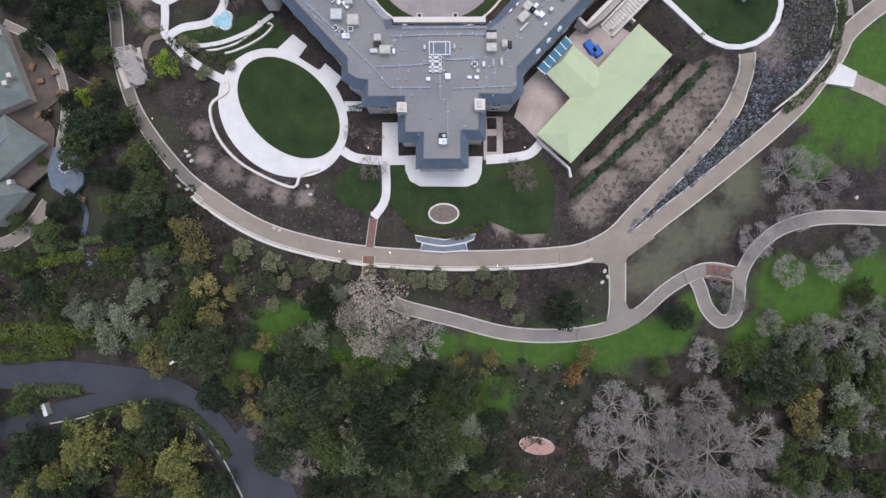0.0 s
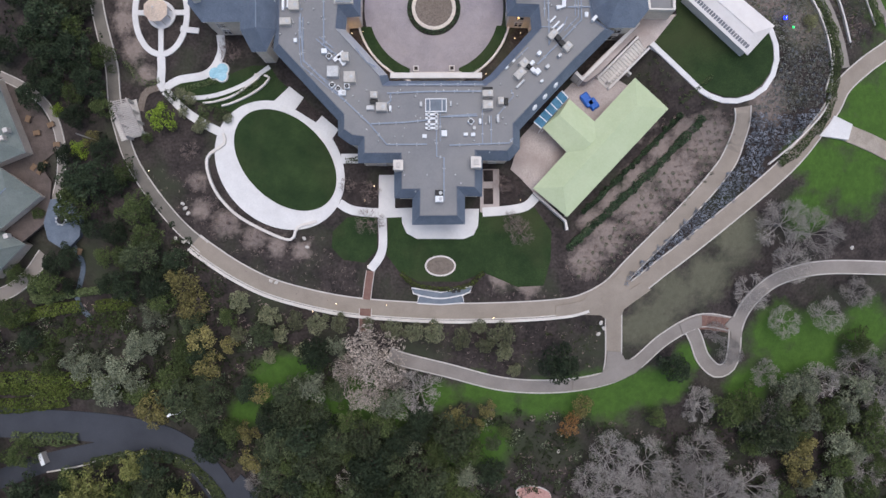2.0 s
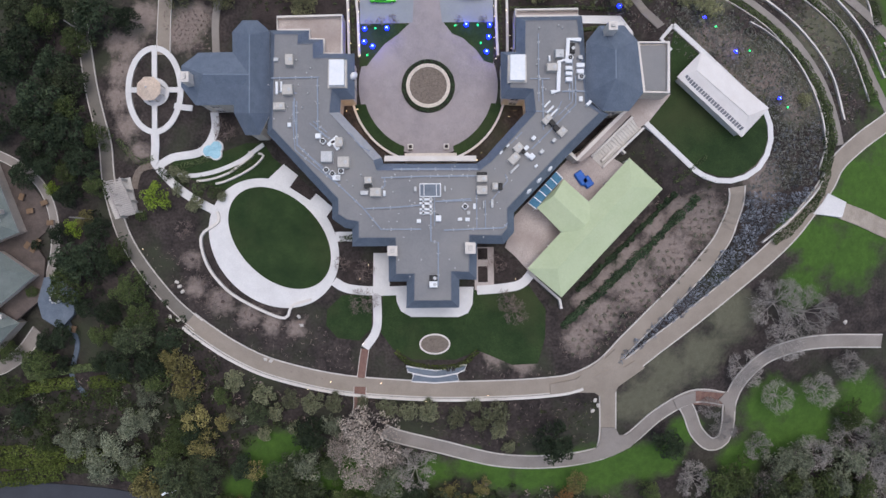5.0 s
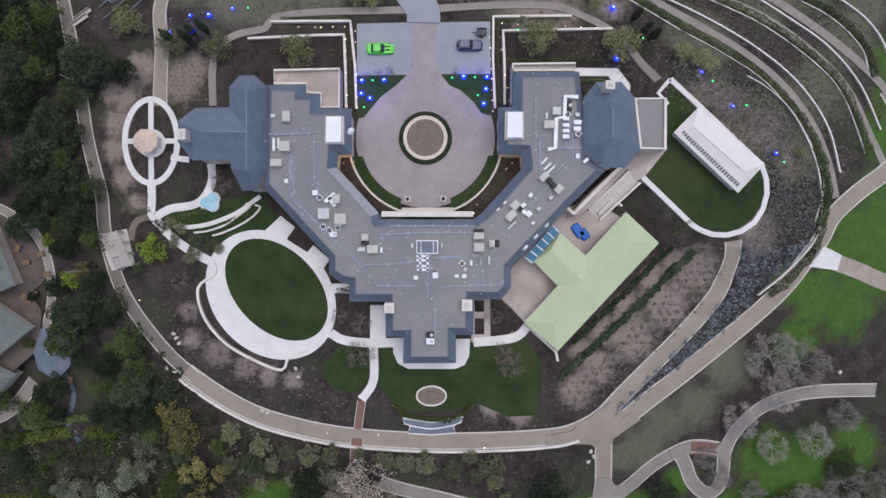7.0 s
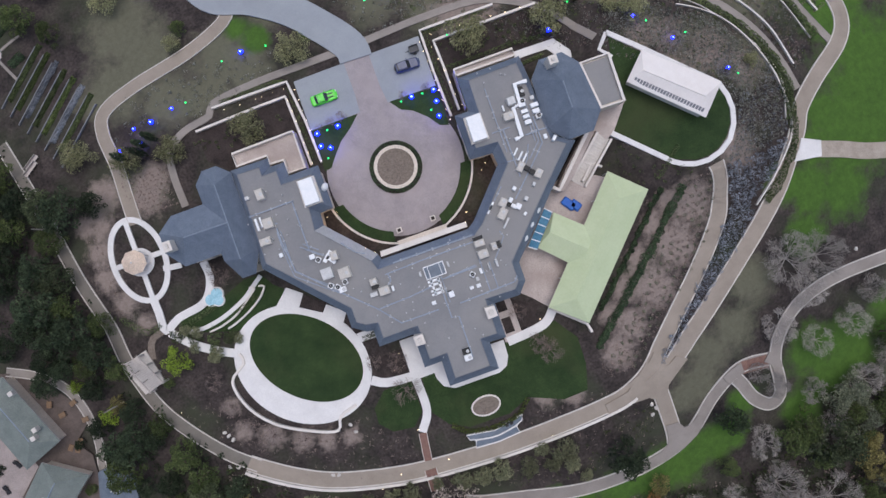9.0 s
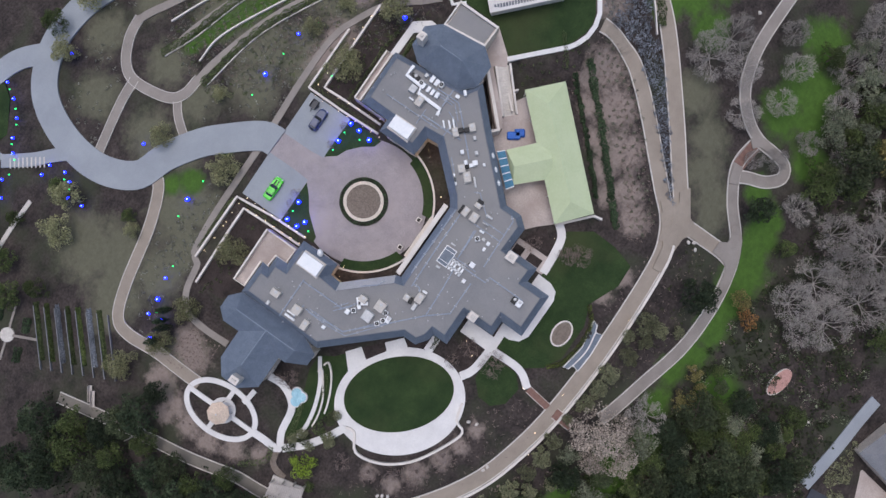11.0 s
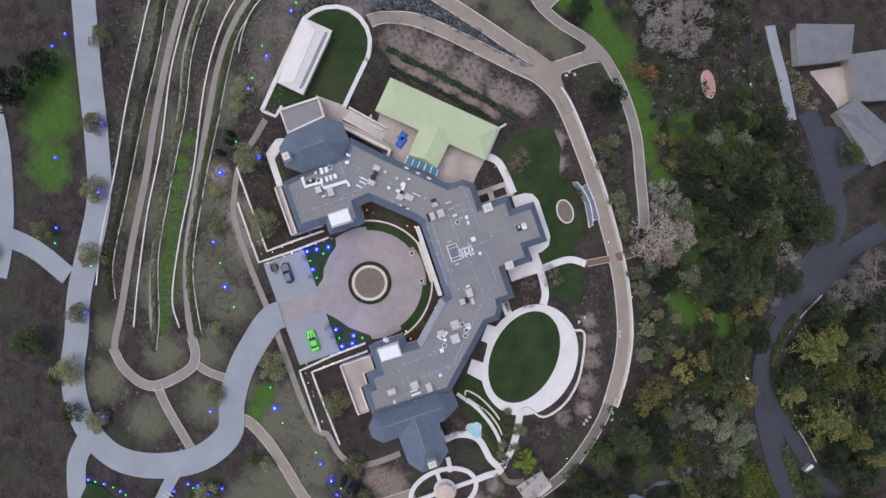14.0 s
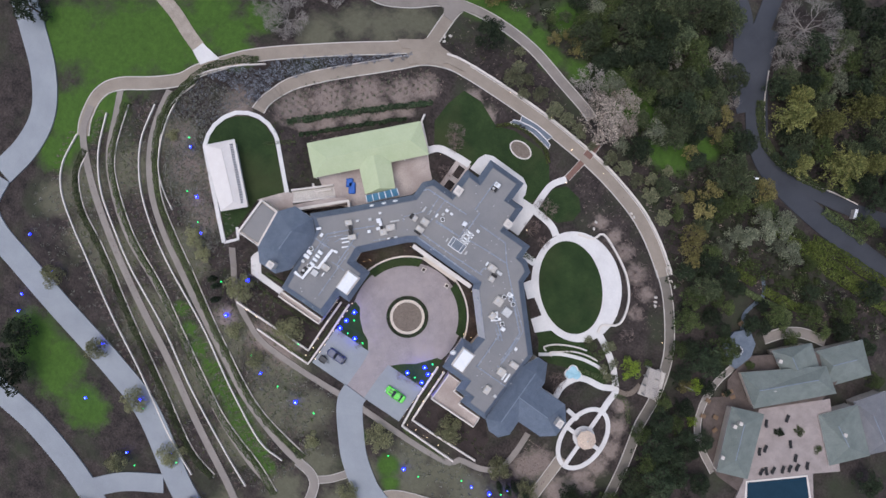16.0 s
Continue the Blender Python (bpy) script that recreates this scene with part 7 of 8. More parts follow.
tufts("meadow_scrub", fill(((91.2, 22.4), (80.4, 15.2), (61.6, 30.6), (26.9, 51.0), (33.9, 52.9), (61.7, 43.6), (81.7, 36.7)), 1.6, 0.5, 0.5) + fill(((16.3, 40.0),
        (31.9, 29.8), (22.8, 24.5), (-0.5, 22.2), (-4.7, 35.3), (0.8, 38.7)), 1.5, 0.5, 0.5) + fill(((-23.2, 32.0), (-16.9, 22.3), (-33.0, 19.4), (-45.2, 20.9),
        (-44.1, 27.3)), 1.4, 0.5, 0.5)
      + fill(((16.8, 67.9), (5.5, 59.2), (-21.7, 52.4), (-18.5, 63.5), (-4.4, 68.3)), 1.7, 0.5, 0.4) + fill(((-35.2, 24.3), (-27.2, 27.9), (-13.0, 27.7),
        (-15.0, 23.4), (-27.0, 22.6)), 1.4, 0.5, 0.5), 0.5, 0.3, SAGE, "dry grey green grass clumps", 12, 0.15)

# ---- the neighbouring house to the west ----
neighbour = thing("house", "neighbouring house with weathered green hipped roofs", "house")
for eave, ridge, m in (
    (((-67.8, -33.0), (-82.9, -45.3), (-88.3, -41.6), (-74.9, -28.1)), ((-72.5, -31.9), (-81.9, -41.3)), roof_green),
    (((-71.6, -41.3), (-78.1, -48.0), (-83.0, -44.3), (-77.3, -38.1)), ((-75.1, -42.4), (-77.8, -40.8)), roof_green),
    (((-80.8, -47.4), (-88.1, -55.7), (-94.4, -50.3), (-87.2, -41.6)), ((-84.6, -46.4), (-88.3, -50.6)), roof_green),
    (((-70.2, -25.6), (-77.2, -28.4), (-82.4, -14.4), (-75.7, -11.8)), ((-73.7, -23.8), (-76.6, -16.2)), roof_green),
    (((-89.0, -35.6), (-95.0, -42.7), (-104.1, -34.8), (-97.7, -27.6)), ((-92.8, -35.8), (-97.5, -33.4)), roof_green),
    (((-94.9, -42.9), (-99.6, -49.3), (-110.8, -41.4), (-104.4, -34.6)), ((-99.1, -42.5), (-104.5, -39.2)), roof_grey),
):
    g = terrain(*ridge[0])
    ridge_roof("roof_slope", eave, ridge, g + 4.0, g + 6.4, m, neighbour, "weathered roof slope", stone_wall, g, 0.5)
    capping(ridge[0], ridge[1], g + 6.4, g + 6.4, neighbour)
for x, y in ((-75.4, -34.0), (-81.6, -41.0), (-72.1, -22.2), (-72.9, -23.5), (-73.6, -15.1), (-83.7, -43.1), (-73.2, -40.0), (-95.3, -35.1)):
    box("chimney", (x, y, terrain(x, y) + 5.9), (0.8, 0.8, 1.2), kerb_stone, neighbour, 15, "small pale chimney")
wg = terrain(-70, -20)
slab("patio_neighbour", ((-77.3, -28.9), (-89.4, -40.2), (-100.8, -28.0), (-95.9, -24.0), (-100.9, -17.3), (-85.1, -6.5),
        (-83.7, -13.6)), wg + 0.15, mat("greyed patio stone", (0.27, 0.23, 0.215), (0.37, 0.315, 0.295), 0.4, 0.85, 0.3), "pink beige neighbouring patio", "patio", 0.8)
slab("pool_neighbour", ((-84.4, -13.8), (-95.0, -22.8), (-100.0, -17.5), (-87.8, -8.4)), wg + 0.2, water_dark, "dark teal swimming pool", "pool", 0.5)
wall_line(((-84.4, -13.8), (-95.0, -22.8), (-100.0, -17.5), (-87.8, -8.4)), 0.4, wg + 0.3, wall_white, "pale pool coping", True, False, z=0.0)
path(((-67.5, -33.9), (-66.0, -28.3), (-66.2, -22.2), (-68.3, -17.1), (-72.3, -13.6),
        (-77.0, -11.2)), 1.3, lower_concrete, "curved pale stone walk by the neighbouring house", 0.15)
slab("plaza_neighbour", ((-62.2, -36.2), (-62.6, -40.0), (-65.0, -42.6), (-68.2, -40.6), (-69.0, -37.6), (-67.8, -33.4),
        (-65.2, -33.2)), wg + 0.2, pool_slate, "blue slate fire pit terrace", "terrace", 0.9)
path(((-64.6, -41.6), (-63.1, -45.2), (-64.3, -49.3), (-64.7, -51.9), (-62.4, -55.1)), 0.9, pool_slate, "winding blue slate stepping path", 0)
path(((-70.3, -43.1), (-73.6, -46.9), (-77.9, -49.8), (-83.8, -51.4)), 2.2, lower_concrete, "curved cobbled terrace", 0.15)
fx, fy = ((-65.8, -37.1),)[0]
pit = thing("fire_pit", "dark fire pit ringed with white boulders", "fire pit", fx, fy, wg + 0.2)
for k in range(9):
    bm = bmesh.new()
    bmesh.ops.create_icosphere(bm, subdivisions=1, radius=0.3, matrix=Matrix.LocRotScale((0.85 * math.cos(k * 0.7), 0.85 * math.sin(k * 0.7), 0.2), None, (1, 0.8, 0.6)))
    part("boulder", bm, metal_grey, pit)
bm = bmesh.new()
bmesh.ops.create_cone(bm, segments=16, radius1=0.75, radius2=0.7, depth=0.3, cap_ends=True, matrix=Matrix.Translation((0, 0, 0.15)))
part("bowl", bm, black_metal, pit)
for x, y in ((-85.8, -17.8), (-86.5, -18.5), (-87.8, -19.6), (-89.5, -21.0), (-90.7, -22.1), (-92.0, -23.3), (-93.6, -24.9), (-82.7, -21.3), (-83.5, -22.6),
        (-87.5, -26.7), (-90.4, -24.8), (-83.7, -31.1), (-80.3, -27.4)):
    t = thing("sun_lounger", "dark sun lounger on the neighbouring patio", "lounger", x, y, wg + 0.15, random.uniform(0, 40), "sun loungers")
    box("seat", (0, 0, 0.3), (0.7, 1.3, 0.12), black_metal, t)
    box("backrest", (0, 0.8, 0.5), (0.7, 0.6, 0.1), black_metal, t)
    for ox, oy in ((-0.3, -0.55), (0.3, -0.55), (-0.3, 0.5), (0.3, 0.5)):
        box("leg", (ox, oy, 0.12), (0.06, 0.06, 0.25), black_metal, t, 0, "", 0)
for x, y in ((-70.8, -27.7), (-69.7, -28.4), (-68.8, -27.2), (-72.3, -34.6), (-74.0, -35.5), (-67.4, -20.3), (-70.0, -21.7), (-71.5, -19.2), (-66.4, -23.8),
        (-63.2, -42.7)):
    t = thing("garden_table", "small dark garden table with warm timber top", "table", x, y, terrain(x, y), random.uniform(0, 90), "garden tables")
    box("tabletop", (0, 0, 0.75), (1.2, 0.9, 0.08), brown_wood, t)
    for ox, oy in ((-0.5, -0.35), (0.5, -0.35), (-0.5, 0.35), (0.5, 0.35)):
        box("leg", (ox, oy, 0.36), (0.08, 0.08, 0.74), black_metal, t, 0, "", 0)
slab("yard_neighbour", ((-78.7, -11.0), (-71.4, -13.2), (-66.9, -17.3), (-66.2, -24.3), (-69.7, -27.2), (-67.7, -30.2), (-68.2, -37.1), (-80.0, -47.0),
        (-88.8, -46.9), (-85.9, -10.9)), wg + 0.05, mat("brown stone paving", (0.08, 0.064, 0.056),
        (0.14, 0.11, 0.097), 0.5, 0.9, 0.4), "brown stone paved yard", "paving", 0.6)

# ---- the house to the south-east ----
far_house = thing("house", "far neighbouring house with grey roofs", "house")
for eave, ridge in (
    (((2.3, -114.8), (3.7, -120.2), (-11.6, -129.1), (-12.5, -118.6)), ((-0.2, -117.8), (-9.2, -122.2))),
    (((14.0, -122.4), (10.7, -139.1), (-1.6, -136.9), (3.1, -120.2)), ((8.0, -123.8), (5.8, -133.2))),
    (((24.7, -112.9), (20.1, -125.7), (12.7, -122.3), (15.4, -109.8)), ((18.6, -114.0), (17.1, -119.6))),
):
    g = terrain(*ridge[0])
    ridge_roof("roof_slope", eave, ridge, g + 4.0, g + 5.6, roof_grey, far_house, "weathered grey roof slope", stone_wall, g, 0.5)
sg = terrain(*((8.6, -119.0),)[0])
slab("patio_far", ((13.4, -114.6), (11.4, -126.2), (4.5, -125.1), (2.5, -116.5), (8.5, -111.7)), sg + 0.3, patio_stone, "pink beige courtyard", "patio", 0.9)
slab("forecourt", ((3.1, -104.7), (-1.7, -116.8), (-12.2, -120.0), (-14.6, -110.6), (-20.4, -105.8), (-17.5, -101.7),
        (-7.5, -104.5)), terrain(*((-8.0, -110.2),)[0]) + 0.35, asphalt, "dark asphalt forecourt", "drive", 1.8)
path(((26.8, -108.9), (21.0, -108.0), (13.2, -107.1), (3.8, -105.5)), 2.6, drive_grey, "pale concrete drive beside a bank", 0)
tufts("grey_shrubs", fill(((18.5, -109.8), (14.5, -111.6), (5.3, -114.5), (4.1, -112.1),
        (7.6, -108.2)), 1.2, 0.4, 0.9), 0.8, 0.8, OLIVE, "pale grey green shrubs by the drive", 40, 0.18)

# ---- the yard to the north-west ----
ng = terrain(*((-39.4, 70.0),)[0])
slab("yard_north", ((-34.0, 84.5), (-34.4, 75.6), (-34.3, 69.4), (-33.6, 64.0), (-37.7, 64.5), (-42.2, 66.5), (-43.5, 75.9), (-43.5, 86.0)), ng + 0.3, drive_grey, "pale grey service yard", "yard", 2.5)
slab("lawn_yard", ((-24.6, 79.2), (-22.0, 76.6), (-24.0, 73.9), (-30.4, 70.0), (-33.0, 71.0), (-33.4, 76.9), (-33.0, 80.3)), terrain(-29, 75) + 0.5, lawn_dark, "dark green lawn island in the yard", "lawn", 2.5)
barn = thing("barn", "long grey roofed service building", "barn")
be = ((-46.1, 79.0), (-45.9, 64.0), (-60.0, 60.5), (-60.2, 78.3))
bg = terrain(*be[1])
ridge_roof("roof_slope", be, ((-53.0, 74.0), (-53.0, 67.5)), bg + 4, bg + 6, roof_grey, barn, "grey roof slope", wall_white, bg, 0.5)
path(((-38.4, 57.0), (-47.1, 57.2), (-64.5, 56.3)), 1.0, kerb_stone, "narrow pale garden path", 0)
for k in range(8):
    a = Vector(((-54.7, 43.4),)[0]).lerp(Vector(((-46.8, 28.9),)[0]), k / 7)
    d = (Vector(((-63.9, 34.4),)[0]) - Vector(((-54.7, 43.4),)[0]))
    ob = wall_line([a, a + d * 0.5, a + d], 0.18, 0.45, roof_grey, "grey raised kitchen garden bed edge", curved=False)
    if k < 7:
        hedge([tuple(a + d * 0.05 + Vector((1.0, 0.3))), tuple(a + d * 0.95 + Vector((1.0, 0.3)))], 0.9, 0.35, (HEDGE, MID, LAVENDER)[k % 3], "green planted kitchen garden bed", 90, 0.2, 0.4, curved=False, name="vegetable_bed")
slab("paving_kitchen", ellipse(-62.8, 44.7, 1.5, 1.5, 25, 12), terrain(-62.8, 44.7) + 0.3, kerb_stone, "small pale paved circle in the kitchen garden", "paving", 0.8)
for dx, dy in ((-3.2, 6.2), (3.3, -6.6), (5.6, 2.0), (-5.0, -1.6)):
    path(((-62.8, 44.7), (-62.8 + dx * 0.5, 44.7 + dy * 0.5), (-62.8 + dx, 44.7 + dy)), 0.5, lower_concrete, "narrow pale garden walk", 0)
for dx, dy in ((-3.4, 2.4), (2.6, 4.2), (4.0, -2.4), (-1.8, -4.2)):
    hedge(((-62.8 + dx - 1.2, 44.7 + dy - 0.5), (-62.8 + dx, 44.7 + dy), (-62.8 + dx + 1.2, 44.7 + dy + 0.5)), 1.6, 0.8, ROW, "dark clipped hedge in the kitchen garden", 70, 0.15, 0.4)
for x, y in ((-61.1, 22.7), (-61.6, 21.6)):
    t = thing("bench", "long bleached timber bench", "bench", x, y, terrain(x, y), 35)
    box("seat", (0, 0, 0.5), (3.2, 0.6, 0.1), pale_wood, t)
    box("backrest", (0, 0.3, 0.85), (3.2, 0.08, 0.5), pale_wood, t)
    for ox in (-1.4, 0, 1.4):
        box("leg", (ox, 0, 0.22), (0.12, 0.5, 0.5), pale_wood, t)


# ---- vehicles ----
def wheel(t, x, y, r=0.34, w=0.24):
    bm = bmesh.new()
    bmesh.ops.create_cone(bm, segments=18, radius1=r, radius2=r, depth=w, cap_ends=True, matrix=Matrix.LocRotScale((x, y, r), Euler((radians(90), 0, 0)), None))
    bmesh.ops.bevel(bm, geom=bm.edges[:], offset=0.03, segments=1, affect="EDGES")
    wh = part("wheel", bm, black_metal, t, "black tyre")
    bm = bmesh.new()
    bmesh.ops.create_cone(bm, segments=12, radius1=r * 0.6, radius2=r * 0.6, depth=w + 0.02, cap_ends=True, matrix=Matrix.LocRotScale((x, y, r), Euler((radians(90), 0, 0)), None))
    part("rim", bm, metal_grey, wh, "grey metal rim")


def hull(sections, material, name, t, label=""):
    """A car body lofted through sections (x, half width, z low, z high)."""
    bm = bmesh.new()
    rings = []
    for x, w, z0, z1 in sections:
        c = min(0.16, w * 0.25)
        ring = [(x, -w, z0), (x, -w, z1 - c), (x, -w + c, z1), (x, w - c, z1), (x, w, z1 - c), (x, w, z0)]
        rings.append([bm.verts.new(p) for p in ring])
    for a, b in zip(rings, rings[1:]):
        for i in range(6):
            j = (i + 1) % 6
            bm.faces.new((a[i], a[j], b[j], b[i]))
    bm.faces.new(rings[0])
    bm.faces.new(rings[-1][::-1])
    return part(name, bm, material, t, label)


def car(x, y, turn, material, label, L=4.8, W=1.9, H=1.35, boxy=False):
    t = thing("car", label, "car", x, y, 0.07, turn)
    l, w = L / 2, W / 2
    belt = H * 0.62
    hull([(-l, w * 0.78, 0.4, belt * 0.9), (-l + 0.25, w * 0.95, 0.25, belt), (-l * 0.3, w, 0.22, belt), (l * 0.35, w, 0.22, belt * 0.98),
        (l - 0.5, w * 0.95, 0.25, belt * 0.88), (l, w * 0.75, 0.4, belt * 0.7)], material, "body", t)
    a, b = (-l + 0.35, l * 0.2) if boxy else (-l + 0.75, l * 0.28)
    hull([(a, w * 0.8, belt - 0.05, belt), (a + (0.12 if boxy else 0.6), w * 0.78, belt - 0.05, H - 0.03), (b - 0.7, w * 0.78, belt - 0.05, H - 0.03),
        (b, w * 0.8, belt - 0.05, belt)], glass, "window", t, "dark tinted glass")
    hull([(a + (0.2 if boxy else 0.45), w * 0.75, H - 0.1, H - (0 if boxy else 0.04)), (b - 1.0, w * 0.76, H - 0.08, H), (b - 0.6, w * 0.75, H - 0.08, H)], material, "roof", t)
    for s in (-1, 1):
        for px in (-l * 0.62, l * 0.64):
            wheel(t, px, s * (w - 0.1))
        box("headlight", (l - 0.12, s * w * 0.6, belt * 0.68), (0.14, 0.32, 0.14), metal_white, t, 0, "pale headlight")
        box("tail_light", (-l + 0.06, s * w * 0.62, belt * 0.78), (0.1, 0.3, 0.14), brick_red, t, 0, "red tail light")
        box("mirror", (b - 0.35, s * (w + 0.1), belt + 0.06), (0.16, 0.2, 0.14), material, t)
    box("bonnet_panel", (l * 0.62, 0, belt * 0.93), (l * 0.4, W * 0.55, 0.05), material, t)
    return t


green_paint = mat("vivid green car paint", (0.05, 0.55, 0.02), (0.07, 0.62, 0.03), 1.0, 0.25, 0, spec=0.5)
blue_paint = mat("dark blue car paint", (0.02, 0.035, 0.1), (0.03, 0.05, 0.13), 1.0, 0.3, 0, spec=0.5)
dark_paint = mat("dark grey paint", (0.03, 0.035, 0.045), (0.045, 0.05, 0.06), 1.0, 0.4, 0)
gx, gy = ((-7.6, 15.5),)[0]
ob = car(gx, gy, 0, green_paint, "bright green two door sports coupe on the drive")
for s in (-0.3, 0.3):
    box("stripe", (0.9, s, 0.86), (1.6, 0.22, 0.02), black_metal, ob, 0, "black bonnet stripe", 0)
gx, gy = ((8.2, 16.0),)[0]
ob = car(gx, gy, 0, blue_paint, "dark blue open topped off-road car", 4.5, 1.85, 1.75, True)
box("spare_wheel", (-2.3, 0.0, 0.95), (0.22, 0.7, 0.7), black_metal, ob, 0, "black spare wheel", 0.08)
gx, gy = ((10.2, 18.3),)[0]
t = thing("trailer", "small dark utility trailer beside the car", "trailer", gx, gy, 0.07)
box("bed", (0, 0, 0.6), (1.7, 1.3, 0.12), dark_paint, t)
for ox, oy, sx, sy in ((0, 0.62, 1.7, 0.06), (0, -0.62, 1.7, 0.06), (0.82, 0, 0.06, 1.3), (-0.82, 0, 0.06, 1.3)):
    box("side", (ox, oy, 0.85), (sx, sy, 0.5), dark_paint, t, 0, "", 0.01)
for s in (-1, 1):
    wheel(t, 0, s * 0.78, 0.28, 0.18)
box("drawbar", (-1.2, 0, 0.45), (0.9, 0.1, 0.1), black_metal, t)
teal = mat("turquoise truck body", (0.05, 0.35, 0.48), (0.07, 0.4, 0.55), 1.0, 0.4, 0)
for (x, y), m, label in zip(((-41.6, 72.9), (-39.6, 69.9), (-40.6, 67.3)), (teal, metal_white, metal_white),
        ("turquoise box truck in the service yard", "white box truck in the service yard", "white box truck in the service yard")):
    t = thing("truck", label, "truck", x, y, terrain(x, y) + 0.3, 8)
    box("cargo_box", (0, -0.6, 1.6), (2.1, 4.2, 2.2), m, t, 0, "", 0.06)
    box("cab", (0, 2.2, 1.1), (1.9, 1.3, 1.6), metal_white, t, 0, "", 0.15)
    box("windscreen", (0, 2.88, 1.45), (1.6, 0.06, 0.6), glass, t, 0, "dark windscreen", 0.01)
    for sx in (-0.95, 0.95):
        for sy in (-1.8, 1.9):
            bm = bmesh.new()
            bmesh.ops.create_cone(bm, segments=16, radius1=0.42, radius2=0.42, depth=0.26, cap_ends=True, matrix=Matrix.LocRotScale((sx, sy, 0.42), Euler((0, radians(90), 0)), None))
            part("wheel", bm, black_metal, t, "black tyre")

# ---- garden lights ----
BLUE_HALO, GREEN, WARM = glow("blue lamp", (0.004, 0.012, 1.0), 9.0), glow("green lamp", (0.02, 1.0, 0.2), 2.0), glow("warm lamp", (1.0, 0.75, 0.45), 6.0)
CORE = glow("blue white lamp core", (0.35, 0.5, 1.0), 5.0)


def bulb_mesh(name, r, z, material, seg=8):
    bm = bmesh.new()
    bmesh.ops.create_uvsphere(bm, u_segments=seg, v_segments=6, radius=r, matrix=Matrix.Translation((0, 0, z)))
    me = bpy.data.meshes.new(name)
    bm.to_mesh(me)
    bm.free()
    me.materials.append(material)
    return me


STAKE = bpy.data.meshes.new("stake")
bm = bmesh.new()
bmesh.ops.create_cone(bm, segments=6, radius1=0.03, radius2=0.05, depth=0.5, cap_ends=True, matrix=Matrix.Translation((0, 0, 0.15)))
bm.to_mesh(STAKE)
bm.free()
STAKE.materials.append(black_metal)
# blue spheres are oversized: the lens halo round each lamp, built as glowing shape
BULBS = {"blue": bulb_mesh("bulb", 0.44, 0.5, BLUE_HALO), "green": bulb_mesh("bulb", 0.16, 0.45, GREEN), "warm": bulb_mesh("bulb", 0.08, 0.2, WARM)}
BLUE_CORE = bulb_mesh("core", 0.15, 0.86, CORE)


def lights(spots, kind, label, group, lift=0.0):
    for x, y in spots:
        t = thing("garden_light", label, "garden light", x, y, terrain(x, y) + lift, 0, group)
        new("stake", STAKE).parent = t
        new("bulb", BULBS[kind]).parent = t
        if kind in ("blue", "far"):
            new("core", BLUE_CORE).parent = t


# distant lamps: a smaller glowing sphere, still sized as lamp plus halo
FAR_HALO = bulb_mesh("bulb", 0.3, 0.7, BLUE_HALO)
BULBS["far"] = FAR_HALO
lights(((-10.9, 9.9), (-7.0, 10.0), (-9.5, 6.8), (-11.0, 7.6), (7.0, 10.5), (11.1, 10.4), (10.5, 5.7), (10.9, 8.3), (-40.9, 18.9), (-38.0, 21.9), (34.0, 13.6), (33.6, 22.8), (9.7, 30.0),
        (-18.9, 28.4)), "blue", "blue garden spotlight on a short stake", "coloured garden lights", 0.1)
lights(((47.7, 10.3), (53.0, 4.4), (60.4, -3.7), (-33.6, 22.8), (-41.2, 21.7), (-44.7, 18.7), (-21.4, 75.9), (-23.4, 72.6), (-26.2, 69.5), (-30.0, 67.7), (-32.5, 65.7), (-38.2, 64.4),
        (-41.3, 62.3), (-29.9, 57.3), (-32.4, 57.6), (-29.2, 53.6), (-30.2, 51.6), (-32.9, 50.0), (-32.5, 46.3), (-8.8, 67.5), (-15.2, 42.7), (39.5, 51.5),
        (35.3, 63.9), (26.3, 57.8), (14.9, 63.4), (19.8, 29.1), (83.1, 35.3), (73.6, 39.1), (77.0, 48.1), (75.5, 51.9), (54.2, 45.9), (50.6, 59.1)),
       "far", "small blue garden spotlight on a stake", "coloured garden lights", 0.35)
lights(((-9.0, 9.9), (-10.5, 5.2), (5.0, 10.3), (9.0, 10.4), (9.5, 7.2), (-40.2, 20.5), (38.7, 17.2), (49.7, 8.8), (55.5, 4.6), (61.9, -5.2), (-31.0, 23.0), (-14.3, 27.8), (-22.6, 27.9),
        (-22.4, 74.8), (-24.9, 71.1), (-27.4, 68.9), (-31.2, 67.3), (-33.5, 64.8), (-36.5, 63.9), (-43.0, 61.9), (-30.5, 53.0), (-31.4, 50.9), (-34.2, 50.1),
        (37.9, 53.0), (32.2, 65.5), (24.4, 58.8), (23.8, 27.0), (15.0, 29.3), (4.9, 29.6), (16.6, 18.7)), "green", "green garden spotlight on a short stake", "coloured garden lights", 0.3)
for x, y in ((-10.9, 9.9), (-7.0, 10.0), (-9.5, 6.8), (7.0, 10.5), (11.1, 10.4), (10.5, 5.7)):
    lamp = new("spot_glow", bpy.data.lights.new("spot_glow", "POINT"))
    lamp.data.energy, lamp.data.color, lamp.data.shadow_soft_size = 85.0, (0.02, 0.05, 1.0), 0.25
    lamp.location = (x, y, 1.3)
for x, y in ((-13.6, -4.9), (-9.3, -12.4), (9.2, -12.6), (14.9, -5.1), (-12.6, -8.6), (13.1, -8.9)):
    lamp = new("facade_glow", bpy.data.lights.new("facade_glow", "POINT"))
    lamp.data.energy, lamp.data.color, lamp.data.shadow_soft_size = 24.0, (1.0, 0.62, 0.26), 0.15
    lamp.location = (x, y, 1.6)
rows = []
